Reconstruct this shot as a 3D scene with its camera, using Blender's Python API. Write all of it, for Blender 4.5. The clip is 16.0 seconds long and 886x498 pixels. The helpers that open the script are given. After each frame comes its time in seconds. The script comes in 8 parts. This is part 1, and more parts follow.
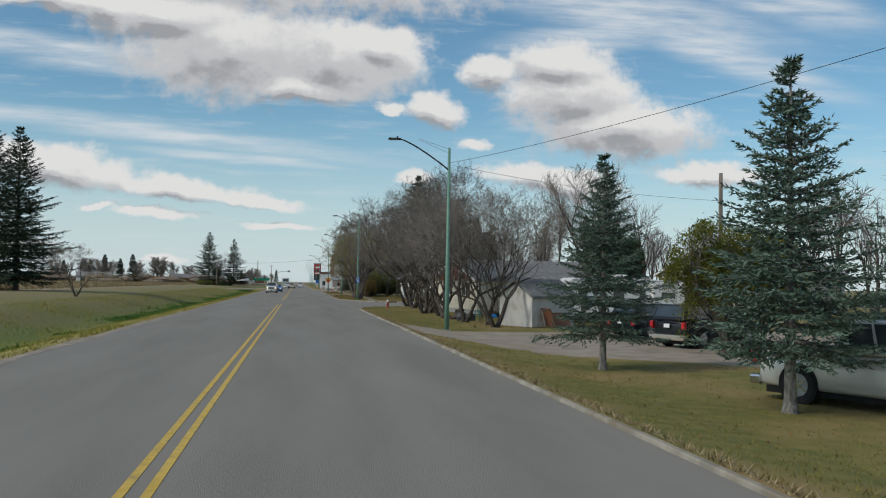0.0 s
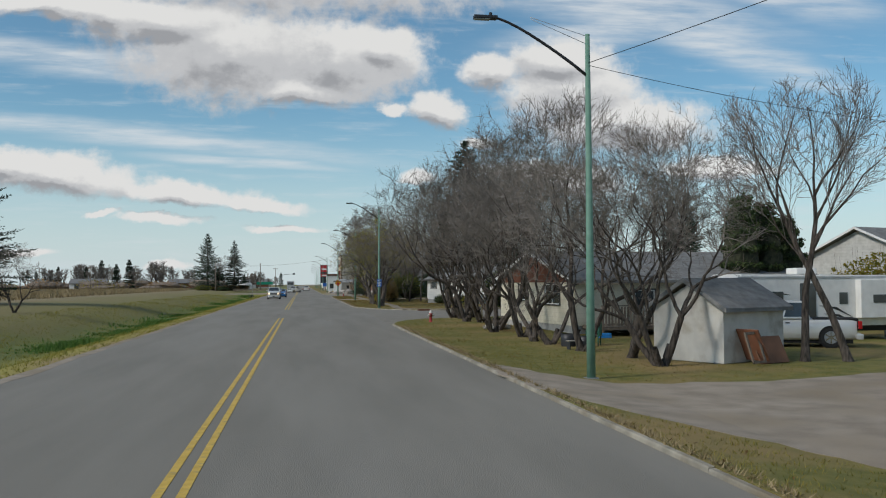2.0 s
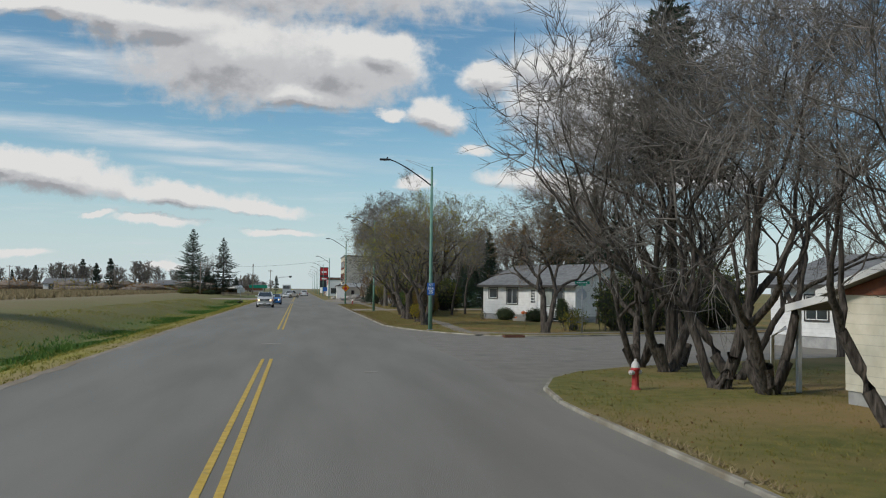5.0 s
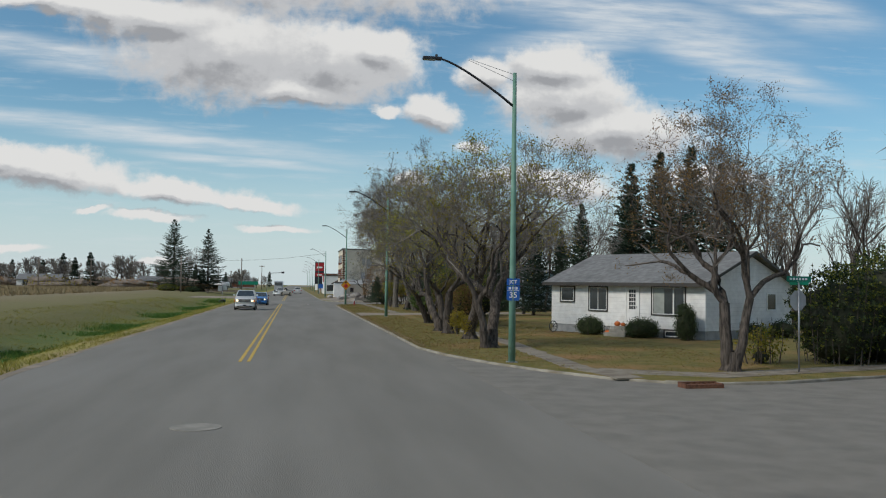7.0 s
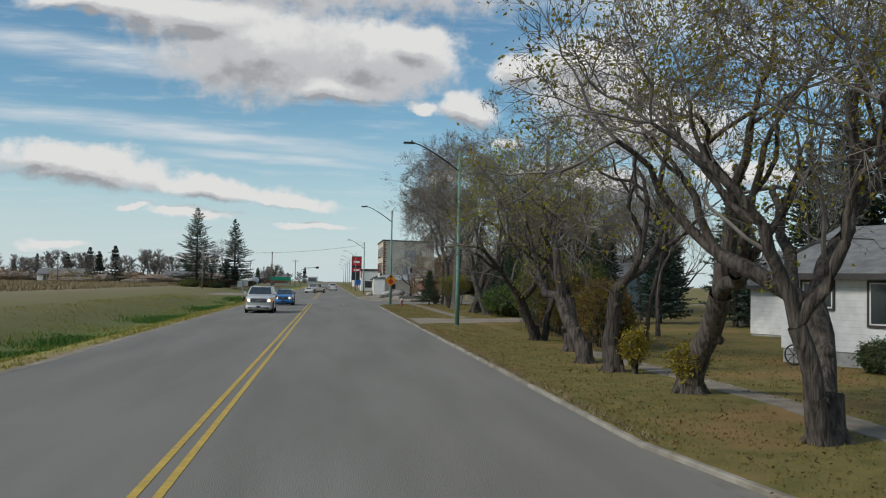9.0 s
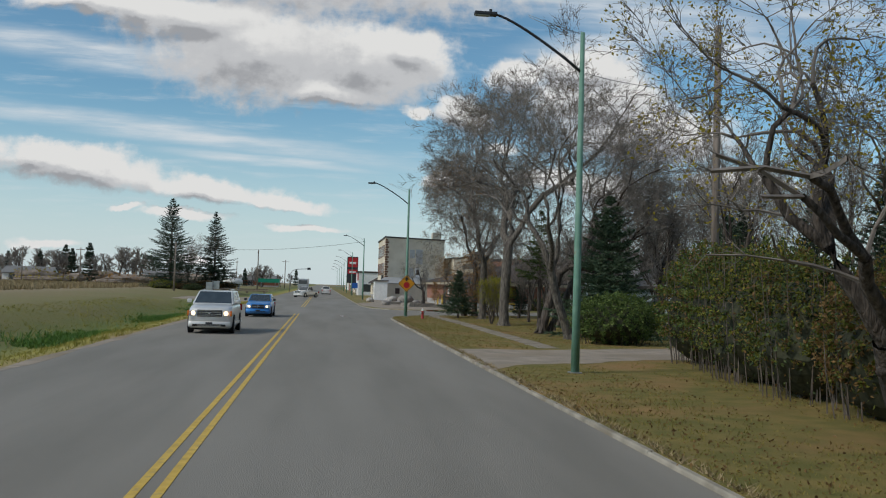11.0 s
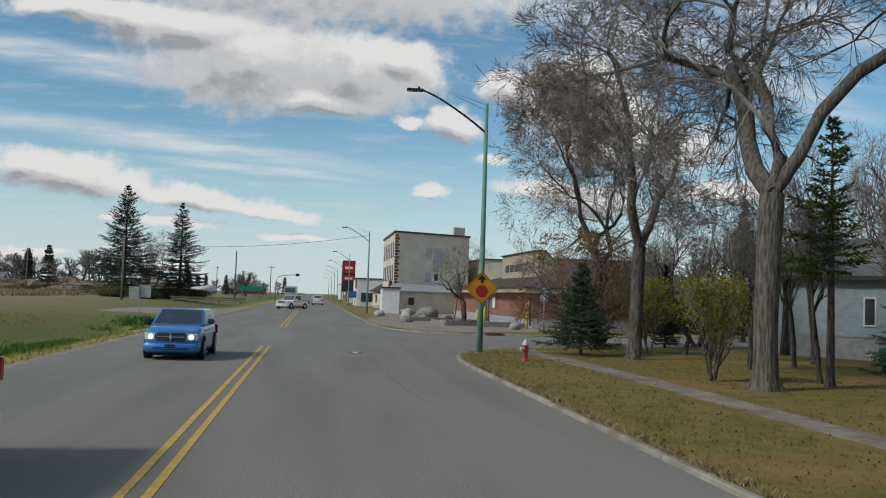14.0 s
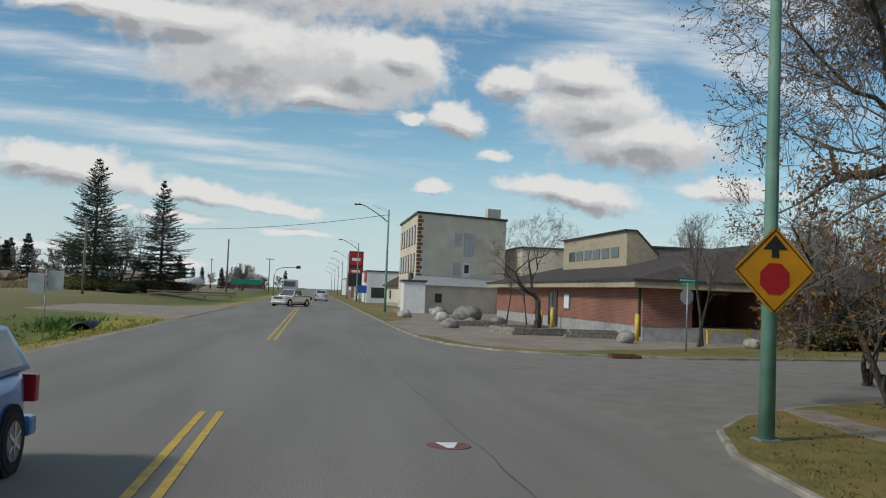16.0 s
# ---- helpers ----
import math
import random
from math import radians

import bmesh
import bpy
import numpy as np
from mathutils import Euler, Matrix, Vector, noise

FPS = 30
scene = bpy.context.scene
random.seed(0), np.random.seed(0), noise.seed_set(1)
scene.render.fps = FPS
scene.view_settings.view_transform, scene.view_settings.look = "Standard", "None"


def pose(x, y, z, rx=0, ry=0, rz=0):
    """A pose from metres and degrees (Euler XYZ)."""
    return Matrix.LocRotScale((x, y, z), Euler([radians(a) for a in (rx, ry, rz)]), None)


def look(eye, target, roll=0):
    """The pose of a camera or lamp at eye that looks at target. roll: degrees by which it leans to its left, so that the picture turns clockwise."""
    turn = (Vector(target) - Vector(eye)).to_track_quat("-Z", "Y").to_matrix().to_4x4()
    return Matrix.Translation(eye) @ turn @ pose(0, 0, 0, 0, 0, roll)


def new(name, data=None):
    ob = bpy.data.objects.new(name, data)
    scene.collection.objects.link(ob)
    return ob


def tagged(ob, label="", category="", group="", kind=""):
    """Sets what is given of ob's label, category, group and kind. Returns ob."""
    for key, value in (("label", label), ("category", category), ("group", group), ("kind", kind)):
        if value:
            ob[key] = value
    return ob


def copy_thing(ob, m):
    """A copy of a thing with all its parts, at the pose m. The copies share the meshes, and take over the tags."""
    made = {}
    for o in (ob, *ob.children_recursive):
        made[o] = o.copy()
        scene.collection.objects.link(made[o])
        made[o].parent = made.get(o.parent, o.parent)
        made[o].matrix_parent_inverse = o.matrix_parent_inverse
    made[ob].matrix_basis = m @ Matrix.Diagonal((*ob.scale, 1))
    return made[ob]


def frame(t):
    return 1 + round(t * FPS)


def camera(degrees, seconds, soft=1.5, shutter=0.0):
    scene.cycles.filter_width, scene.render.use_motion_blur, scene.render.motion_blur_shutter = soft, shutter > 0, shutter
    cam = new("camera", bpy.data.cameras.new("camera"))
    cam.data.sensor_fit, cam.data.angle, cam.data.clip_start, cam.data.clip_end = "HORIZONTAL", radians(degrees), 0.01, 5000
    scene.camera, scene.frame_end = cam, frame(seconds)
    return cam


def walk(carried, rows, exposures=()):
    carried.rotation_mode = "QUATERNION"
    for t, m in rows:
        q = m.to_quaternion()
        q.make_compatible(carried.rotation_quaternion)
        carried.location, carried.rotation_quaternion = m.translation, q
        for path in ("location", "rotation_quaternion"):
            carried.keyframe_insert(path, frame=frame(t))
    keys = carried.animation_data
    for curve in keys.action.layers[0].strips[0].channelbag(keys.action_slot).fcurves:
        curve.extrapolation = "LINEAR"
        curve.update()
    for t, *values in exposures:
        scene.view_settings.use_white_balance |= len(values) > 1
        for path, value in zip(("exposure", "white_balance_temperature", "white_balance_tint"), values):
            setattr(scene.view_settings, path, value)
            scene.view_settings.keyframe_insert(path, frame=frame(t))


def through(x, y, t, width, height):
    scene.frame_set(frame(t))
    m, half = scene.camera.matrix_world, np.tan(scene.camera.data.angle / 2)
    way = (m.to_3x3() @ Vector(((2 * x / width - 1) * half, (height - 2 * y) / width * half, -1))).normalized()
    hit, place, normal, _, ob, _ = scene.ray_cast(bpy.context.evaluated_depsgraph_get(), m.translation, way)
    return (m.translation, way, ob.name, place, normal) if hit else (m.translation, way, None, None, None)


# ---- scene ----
cam = camera(52.0, 16.0, 1.1)
PATH = [
    (0, (-0.171, 15.909, 2.224), (0.144, 17.883, 2.3), 0.9),
    (0.5, (-0.218, 21.407, 2.28), (0.096, 23.38, 2.356), 0.4),
    (1, (-0.204, 26.98, 2.314), (0.108, 28.955, 2.389), 0.1),
    (1.5, (-0.221, 32.534, 2.38), (0.086, 34.509, 2.454), -0.3),
    (2, (-0.268, 37.965, 2.439), (0.037, 39.94, 2.514), -0.3),
    (2.5, (-0.387, 43.196, 2.509), (-0.083, 45.172, 2.584), -0.0),
    (3, (-0.53, 48.725, 2.46), (-0.223, 50.699, 2.539), 0.2),
    (3.5, (-0.642, 54.332, 2.436), (-0.333, 56.306, 2.517), 0.2),
    (4, (-0.737, 59.965, 2.429), (-0.429, 61.939, 2.515), 0.2),
    (4.5, (-0.795, 65.712, 2.441), (-0.488, 67.687, 2.53), 0.5),
    (7, (-0.238, 95.382, 2.563), (0.085, 97.354, 2.645), 0.8),
    (7.5, (-0.069, 101.212, 2.558), (0.262, 103.183, 2.638), 0.6),
    (8, (0.127, 107.026, 2.528), (0.401, 109.006, 2.607), 0.7),
    (8.5, (0.229, 112.818, 2.454), (0.491, 114.799, 2.53), 0.7),
    (9, (0.176, 118.798, 2.41), (0.421, 120.781, 2.484), 1.0),
    (11.5, (0.061, 149.487, 2.354), (0.329, 151.467, 2.441), 1.9),
    (12, (0.096, 155.255, 2.324), (0.371, 157.234, 2.414), 2.0),
    (12.5, (0.107, 160.867, 2.282), (0.389, 162.845, 2.376), 1.8),
    (13, (0.074, 166.473, 2.232), (0.357, 168.45, 2.332), 1.6),
    (13.5, (0.014, 172.079, 2.175), (0.296, 174.056, 2.281), 1.7),
    (14, (-0.047, 177.623, 2.153), (0.233, 179.6, 2.259), 1.9),
    (14.5, (-0.173, 183.145, 2.115), (0.108, 185.122, 2.219), 2.1),
    (15, (-0.242, 188.668, 2.067), (0.037, 190.646, 2.169), 2.4),
    (15.5, (-0.25, 194.124, 2.043), (0.028, 196.102, 2.141), 2.3),
    (16, (-0.274, 199.367, 2.031), (0.003, 201.345, 2.128), 2.3),
]
walk(cam, [(t, look(eye, target, roll)) for t, eye, target, roll in PATH])

# ---- world and light ----
SUN_EL, SUN_AZ = radians(38), radians(-110)   # azimuth from +Y towards +X
world = bpy.data.worlds.new("world")
scene.world = world
world.use_nodes = True
wn, wl = world.node_tree.nodes, world.node_tree.links
wn.clear()


def wnode(kind, **kw):
    n = wn.new(kind)
    for k, v in kw.items():
        n.inputs[k].default_value = v
    return n


def wmath(op, a, b=None, clamp=False):
    n = wn.new("ShaderNodeMath")
    n.operation, n.use_clamp = op, clamp
    for i, v in enumerate((a, b)):
        if v is None:
            continue
        if isinstance(v, (int, float)):
            n.inputs[i].default_value = v
        else:
            wl.new(v, n.inputs[i])
    return n.outputs[0]


def wrange(v, a, b, c=0.0, d=1.0):
    n = wn.new("ShaderNodeMapRange")
    n.interpolation_type = "SMOOTHSTEP"
    wl.new(v, n.inputs["Value"])
    for k, x in (("From Min", a), ("From Max", b), ("To Min", c), ("To Max", d)):
        n.inputs[k].default_value = x
    return n.outputs["Result"]


# billows (u, v, half width, half height, lean) in the plane one metre ahead
PUFFS = [(-0.072, 0.251, 0.125, 0.056, 0), (0.038, 0.246, 0.100, 0.046, 0), (-0.144, 0.283, 0.100, 0.028, 0),
         (0.091, 0.258, 0.046, 0.026, 0), (0.001, 0.211, 0.080, 0.018, 0), (-0.265, 0.295, 0.073, 0.015, 0),
         (-0.197, 0.286, 0.040, 0.024, 0), (-0.026, 0.350, 0.256, 0.056, 0), (0.149, 0.197, 0.030, 0.018, 0),
         (0.101, 0.197, 0.018, 0.008, 0), (0.212, 0.240, 0.036, 0.019, 0), (0.294, 0.253, 0.074, 0.026, 0),
         (0.309, 0.218, 0.087, 0.039, 0), (0.364, 0.182, 0.109, 0.036, 0), (0.189, 0.160, 0.022, 0.007, 0),
         (0.126, 0.121, 0.018, 0.007, 0), (0.286, 0.121, 0.086, 0.017, -4), (0.476, 0.133, 0.077, 0.013, 0),
         (-0.261, 0.119, 0.105, 0.021, -6), (-0.123, 0.098, 0.080, 0.013, -6), (-0.051, 0.086, 0.060, 0.008, -5),
         (-0.300, 0.131, 0.033, 0.015, 0), (-0.206, 0.075, 0.017, 0.004, 0)]
LOW = [(-0.151, 0.068, 0.042, 0.006, -2), (-0.021, 0.058, 0.042, 0.005, 0), (-0.286, 0.034, 0.036, 0.006, 0),
       (-0.138, 0.021, 0.025, 0.005, 0)]
VEILS = [(-0.253, 0.238, 0.150, 0.014, -6), (-0.171, 0.158, 0.22, 0.010, -5), (-0.064, 0.131, 0.090, 0.005, -3),
         (0.373, 0.319, 0.178, 0.027, -8), (0.562, 0.348, 0.115, 0.027, -10), (0.500, 0.275, 0.141, 0.020, -15),
         (0.340, 0.289, 0.108, 0.016, 10)]

tc = wn.new("ShaderNodeTexCoord")
sep = wn.new("ShaderNodeSeparateXYZ")
wl.new(tc.outputs["Generated"], sep.inputs[0])
ahead = wmath("MAXIMUM", sep.outputs["Y"], 0.12)
uvw = wn.new("ShaderNodeCombineXYZ")
wl.new(wmath("DIVIDE", sep.outputs["X"], ahead), uvw.inputs[0])
wl.new(wmath("DIVIDE", sep.outputs["Z"], ahead), uvw.inputs[1])


def warped(shift, amount, scale, detail=5.0, stretch=(1, 1.5, 1)):
    """The cloud plane, shifted and stirred by noise."""
    add = wn.new("ShaderNodeVectorMath")
    add.operation = "ADD"
    wl.new(uvw.outputs[0], add.inputs[0])
    add.inputs[1].default_value = shift
    st = wn.new("ShaderNodeVectorMath")
    st.operation = "MULTIPLY"
    wl.new(add.outputs[0], st.inputs[0])
    st.inputs[1].default_value = stretch
    nz = wnode("ShaderNodeTexNoise", Scale=scale, Detail=detail, Roughness=0.6)
    wl.new(st.outputs[0], nz.inputs["Vector"])
    sub = wn.new("ShaderNodeVectorMath")
    sub.operation = "SUBTRACT"
    wl.new(nz.outputs["Color"], sub.inputs[0])
    sub.inputs[1].default_value = (0.5, 0.5, 0.5)
    mad = wn.new("ShaderNodeVectorMath")
    mad.operation = "MULTIPLY_ADD"
    wl.new(sub.outputs[0], mad.inputs[0])
    mad.inputs[1].default_value = (amount, amount * 0.7, 0)
    wl.new(add.outputs[0], mad.inputs[2])
    return mad.outputs[0], nz.outputs["Fac"]


def heap(plane, puffs):
    best = None
    for u, v, a, b, lean in puffs:
        mp = wn.new("ShaderNodeMapping")
        mp.vector_type = "TEXTURE"
        mp.inputs["Location"].default_value = (u, v, 0)
        mp.inputs["Rotation"].default_value = (0, 0, radians(lean))
        mp.inputs["Scale"].default_value = (a * 1.12, b * 1.12, 1)
        wl.new(plane, mp.inputs[0])
        ln = wn.new("ShaderNodeVectorMath")
        ln.operation = "LENGTH"
        wl.new(mp.outputs[0], ln.inputs[0])
        d = wmath("SUBTRACT", 1.0, ln.outputs["Value"])
        if best is None:
            best = d
        else:
            n = wn.new("ShaderNodeMath")
            n.operation = "SMOOTH_MAX"
            wl.new(best, n.inputs[0])
            wl.new(d, n.inputs[1])
            n.inputs[2].default_value = 0.25
            best = n.outputs[0]
    return best


pl0, fac0 = warped((0, 0, 0), 0.055, 14.0)
pl1, fac1 = warped((0.006, 0.015, 0), 0.055, 14.0)
fine = wnode("ShaderNodeTexNoise", Scale=45.0, Detail=5.0, Roughness=0.62)
wl.new(uvw.outputs[0], fine.inputs["Vector"])
fz = wmath("MULTIPLY", wmath("SUBTRACT", fine.outputs["Fac"], 0.5), 0.9)
d0 = wmath("ADD", heap(pl0, PUFFS + LOW), fz)
d1 = wmath("ADD", heap(pl1, PUFFS + LOW), fz)
veil_plane, vf = warped((0, 0, 0), 0.03, 9.0, 4.0, (0.5, 4.0, 1))
streak = wnode("ShaderNodeTexNoise", Scale=16.0, Detail=5.0, Roughness=0.6)
stm = wn.new("ShaderNodeVectorMath")
stm.operation = "MULTIPLY"
wl.new(uvw.outputs[0], stm.inputs[0])
stm.inputs[1].default_value = (0.6, 5.0, 1)
wl.new(stm.outputs[0], streak.inputs["Vector"])
veil = wmath("MULTIPLY", wrange(heap(veil_plane, VEILS), -0.5, 0.7),
             wrange(streak.outputs["Fac"], 0.25, 0.75, 0.25, 0.9))
# thin high cloud all over, and loose cumulus behind and above
thin = wmath("MULTIPLY", wrange(streak.outputs["Fac"], 0.48, 0.85), 0.45)
ring = wn.new("ShaderNodeCombineXYZ")
over = wmath("ADD", wmath("ABSOLUTE", sep.outputs["Z"]), 0.25)
wl.new(wmath("DIVIDE", sep.outputs["X"], over), ring.inputs[0])
wl.new(wmath("DIVIDE", sep.outputs["Y"], over), ring.inputs[1])
loose = wnode("ShaderNodeTexNoise", Scale=1.7, Detail=7.0, Roughness=0.58)
wl.new(ring.outputs[0], loose.inputs["Vector"])
behind = wrange(sep.outputs["Y"], 0.72, 0.45)
high = wrange(sep.outputs["Z"], 0.36, 0.48)
away = wmath("MAXIMUM", behind, high)
elsewhere = wmath("MULTIPLY", wrange(loose.outputs["Fac"], 0.50, 0.62), away)
puff = wmath("MULTIPLY", wrange(d0, -0.14, 0.42), wmath("SUBTRACT", 1.0, away))
cover = wmath("MAXIMUM", puff, elsewhere)

sky = wn.new("ShaderNodeTexSky")
sky.sky_type = "NISHITA"
sky.sun_disc = False
sky.sun_elevation, sky.sun_rotation = SUN_EL, SUN_AZ
sky.air_density, sky.dust_density, sky.ozone_density = 1.0, 0.15, 3.5
shade = wmath("ADD", wmath("MULTIPLY", wmath("SUBTRACT", d0, d1), 1.6), 0.72)
shade = wmath("SUBTRACT", shade, wrange(d0, 0.1, 1.1, 0.0, 0.36))
shade = wmath("ADD", shade, wmath("MULTIPLY", wmath("SUBTRACT", fac0, 0.5), 1.0), clamp=True)
tone = wn.new("ShaderNodeValToRGB")
wl.new(shade, tone.inputs[0])
tone.color_ramp.interpolation = 'EASE'
tone.color_ramp.elements[0].position, tone.color_ramp.elements[0].color = 0.0, (3.3, 3.4, 3.6, 1)
tone.color_ramp.elements[1].position, tone.color_ramp.elements[1].color = 1.0, (7.3, 7.3, 7.2, 1)
tone.color_ramp.elements.new(0.45).color = (5.2, 5.3, 5.45, 1)


def wmix(fac, a, b):
    n = wn.new("ShaderNodeMix")
    n.data_type = "RGBA"
    wl.new(fac, n.inputs["Factor"])
    wl.new(a, n.inputs["A"])
    if isinstance(b, tuple):
        n.inputs["B"].default_value = b
    else:
        wl.new(b, n.inputs["B"])
    return n.outputs["Result"]


tint = wn.new("ShaderNodeMix")
tint.data_type, tint.blend_type = "RGBA", "MULTIPLY"
tint.inputs["Factor"].default_value = 1.0
wl.new(sky.outputs[0], tint.inputs["A"])
tint.inputs["B"].default_value = (0.85, 1.07, 1.02, 1)
haze = wrange(sep.outputs["Z"], 0.20, -0.02, 0.0, 0.92)
clear = wmix(haze, tint.outputs["Result"], (5.6, 6.45, 6.9, 1))
mixed = wmix(wmath("MAXIMUM", veil, thin), clear, (6.6, 7.0, 7.3, 1))
mixed = wmix(cover, mixed, tone.outputs[0])
bg = wn.new("ShaderNodeBackground")
bg.inputs["Strength"].default_value = 0.1
wl.new(mixed, bg.inputs["Color"])
wo = wn.new("ShaderNodeOutputWorld")
wl.new(bg.outputs[0], wo.inputs["Surface"])

sun = new("sun", bpy.data.lights.new("sun", "SUN"))
sun.data.energy, sun.data.angle, sun.data.color = 2.2, radians(10.0), (1.0, 0.95, 0.87)
sx, sy = math.sin(SUN_AZ) * math.cos(SUN_EL), math.cos(SUN_AZ) * math.cos(SUN_EL)
sun.matrix_world = look((sx * 100, sy * 100, math.sin(SUN_EL) * 100), (0, 0, 0))

# ---- materials ----


def material(name, a, b, scale=4.0, rough=0.8, metal=0.0, bump=0.2, fine_scale=60.0, detail=6.0, contrast=(0.35, 0.65),
             c=None, c_scale=0.5, c_cut=(0.55, 0.7), vary=0.0, stretch=(1, 1, 1), spec=0.4):
    """Two tones in coarse noise, a third in broad patches, fine grain in the bump; vary: tone from object to object."""
    m = bpy.data.materials.new(name)
    m.use_nodes = True
    n, l = m.node_tree.nodes, m.node_tree.links
    p = n["Principled BSDF"]
    t = n.new("ShaderNodeTexCoord")
    mp = n.new("ShaderNodeMapping")
    mp.inputs["Scale"].default_value = stretch
    g = n.new("ShaderNodeNewGeometry")
    l.new(g.outputs["Position"], mp.inputs[0])
    nz = n.new("ShaderNodeTexNoise")
    nz.inputs["Scale"].default_value, nz.inputs["Detail"].default_value = scale, detail
    l.new(mp.outputs[0], nz.inputs["Vector"])
    r = n.new("ShaderNodeValToRGB")
    r.color_ramp.elements[0].position, r.color_ramp.elements[1].position = contrast
    r.color_ramp.elements[0].color, r.color_ramp.elements[1].color = (*a, 1), (*b, 1)
    l.new(nz.outputs["Fac"], r.inputs[0])
    colour = r.outputs[0]
    if c:
        n2 = n.new("ShaderNodeTexNoise")
        n2.inputs["Scale"].default_value, n2.inputs["Detail"].default_value = c_scale, 5
        l.new(mp.outputs[0], n2.inputs["Vector"])
        mr = n.new("ShaderNodeMapRange")
        mr.inputs["From Min"].default_value, mr.inputs["From Max"].default_value = c_cut
        l.new(n2.outputs["Fac"], mr.inputs["Value"])
        mx = n.new("ShaderNodeMix")
        mx.data_type = "RGBA"
        l.new(mr.outputs[0], mx.inputs["Factor"])
        l.new(colour, mx.inputs["A"])
        mx.inputs["B"].default_value = (*c, 1)
        colour = mx.outputs["Result"]
    if vary:
        oi = n.new("ShaderNodeObjectInfo")
        hs = n.new("ShaderNodeHueSaturation")
        mr = n.new("ShaderNodeMapRange")
        mr.inputs["To Min"].default_value, mr.inputs["To Max"].default_value = 1 - vary, 1 + vary
        l.new(oi.outputs["Random"], mr.inputs["Value"])
        l.new(mr.outputs[0], hs.inputs["Value"])
        l.new(colour, hs.inputs["Color"])
        colour = hs.outputs[0]
    l.new(colour, p.inputs["Base Color"])
    p.inputs["Roughness"].default_value, p.inputs["Metallic"].default_value = rough, metal
    p.inputs["Specular IOR Level"].default_value = spec
    if bump:
        n3 = n.new("ShaderNodeTexNoise")
        n3.inputs["Scale"].default_value, n3.inputs["Detail"].default_value = fine_scale, 4
        l.new(mp.outputs[0], n3.inputs["Vector"])
        bp = n.new("ShaderNodeBump")
        bp.inputs["Strength"].default_value, bp.inputs["Distance"].default_value = min(1, bump), 0.02 * max(1, bump)
        l.new(n3.outputs["Fac"], bp.inputs["Height"])
        l.new(bp.outputs[0], p.inputs["Normal"])
    return m


def plain(name, col, rough=0.5, metal=0.0, k=0.12, spec=0.5, emit=0.0):
    m = material(name, tuple(x * (1 - k) for x in col), tuple(min(1, x * (1 + k)) for x in col), 2.5, rough, metal, 0.04, spec=spec)
    if emit:
        p = m.node_tree.nodes["Principled BSDF"]
        p.inputs["Emission Color"].default_value = (*col, 1)
        p.inputs["Emission Strength"].default_value = emit
    return m


def leafy(name, a, b, vary=0.15, rough=0.6, through=0.0):
    """Leaves and needles: tone from leaf to leaf, some light through."""
    m = bpy.data.materials.new(name)
    m.use_nodes = True
    n, l = m.node_tree.nodes, m.node_tree.links
    p = n["Principled BSDF"]
    g = n.new("ShaderNodeNewGeometry")
    r = n.new("ShaderNodeValToRGB")
    r.color_ramp.elements[0].color, r.color_ramp.elements[1].color = (*a, 1), (*b, 1)
    l.new(g.outputs["Random Per Island"], r.inputs[0])
    oi = n.new("ShaderNodeObjectInfo")
    hs = n.new("ShaderNodeHueSaturation")
    mr = n.new("ShaderNodeMapRange")
    mr.inputs["To Min"].default_value, mr.inputs["To Max"].default_value = 1 - vary, 1 + vary
    l.new(oi.outputs["Random"], mr.inputs["Value"])
    l.new(mr.outputs[0], hs.inputs["Value"])
    l.new(r.outputs[0], hs.inputs["Color"])
    l.new(hs.outputs[0], p.inputs["Base Color"])
    p.inputs["Roughness"].default_value = rough
    p.inputs["Specular IOR Level"].default_value = 0.25
    if through:
        tr, mx = n.new("ShaderNodeBsdfTranslucent"), n.new("ShaderNodeMixShader")
        l.new(hs.outputs[0], tr.inputs["Color"])
        mx.inputs["Fac"].default_value = through
        l.new(p.outputs[0], mx.inputs[1])
        l.new(tr.outputs[0], mx.inputs[2])
        l.new(mx.outputs[0], n["Material Output"].inputs["Surface"])
    return m


M_ASPHALT = material("asphalt", (0.182, 0.168, 0.141), (0.224, 0.207, 0.176), 0.7, 0.85, bump=0.35, fine_scale=90, c=(0.247, 0.23, 0.2),
                     c_scale=0.25, c_cut=(0.5, 0.75), stretch=(1, 0.12, 1))
M_SIDE = material("side_street_asphalt", (0.19, 0.173, 0.145), (0.235, 0.215, 0.182), 1.3, 0.9, bump=0.4, fine_scale=60, c=(0.145, 0.134, 0.115),
                  c_scale=0.6, c_cut=(0.6, 0.78))
M_GRAVEL = material("gravel", (0.235, 0.195, 0.15), (0.34, 0.285, 0.225), 1.2, 0.95, bump=0.7, fine_scale=35, c=(0.24, 0.19, 0.13), c_scale=0.3,
                    c_cut=(0.5, 0.7))
M_LAWN = material("lawn", (0.108, 0.114, 0.021), (0.185, 0.16, 0.04), 2.2, 0.95, bump=0.9, fine_scale=28, c=(0.25, 0.175, 0.068), c_scale=0.22,
                  c_cut=(0.43, 0.64))
M_LAWNB = material("leafy_lawn", (0.12, 0.112, 0.022), (0.205, 0.155, 0.042), 1.6, 0.95, bump=0.9, fine_scale=28, c=(0.27, 0.155, 0.058), c_scale=0.25,
                   c_cut=(0.5, 0.7))
M_WALKWAY = material("earthy_concrete", (0.20, 0.168, 0.126), (0.30, 0.262, 0.205), 2.5, 0.92, bump=0.3, fine_scale=50, c=(0.17, 0.13, 0.09), c_scale=1.1, c_cut=(0.5, 0.68))
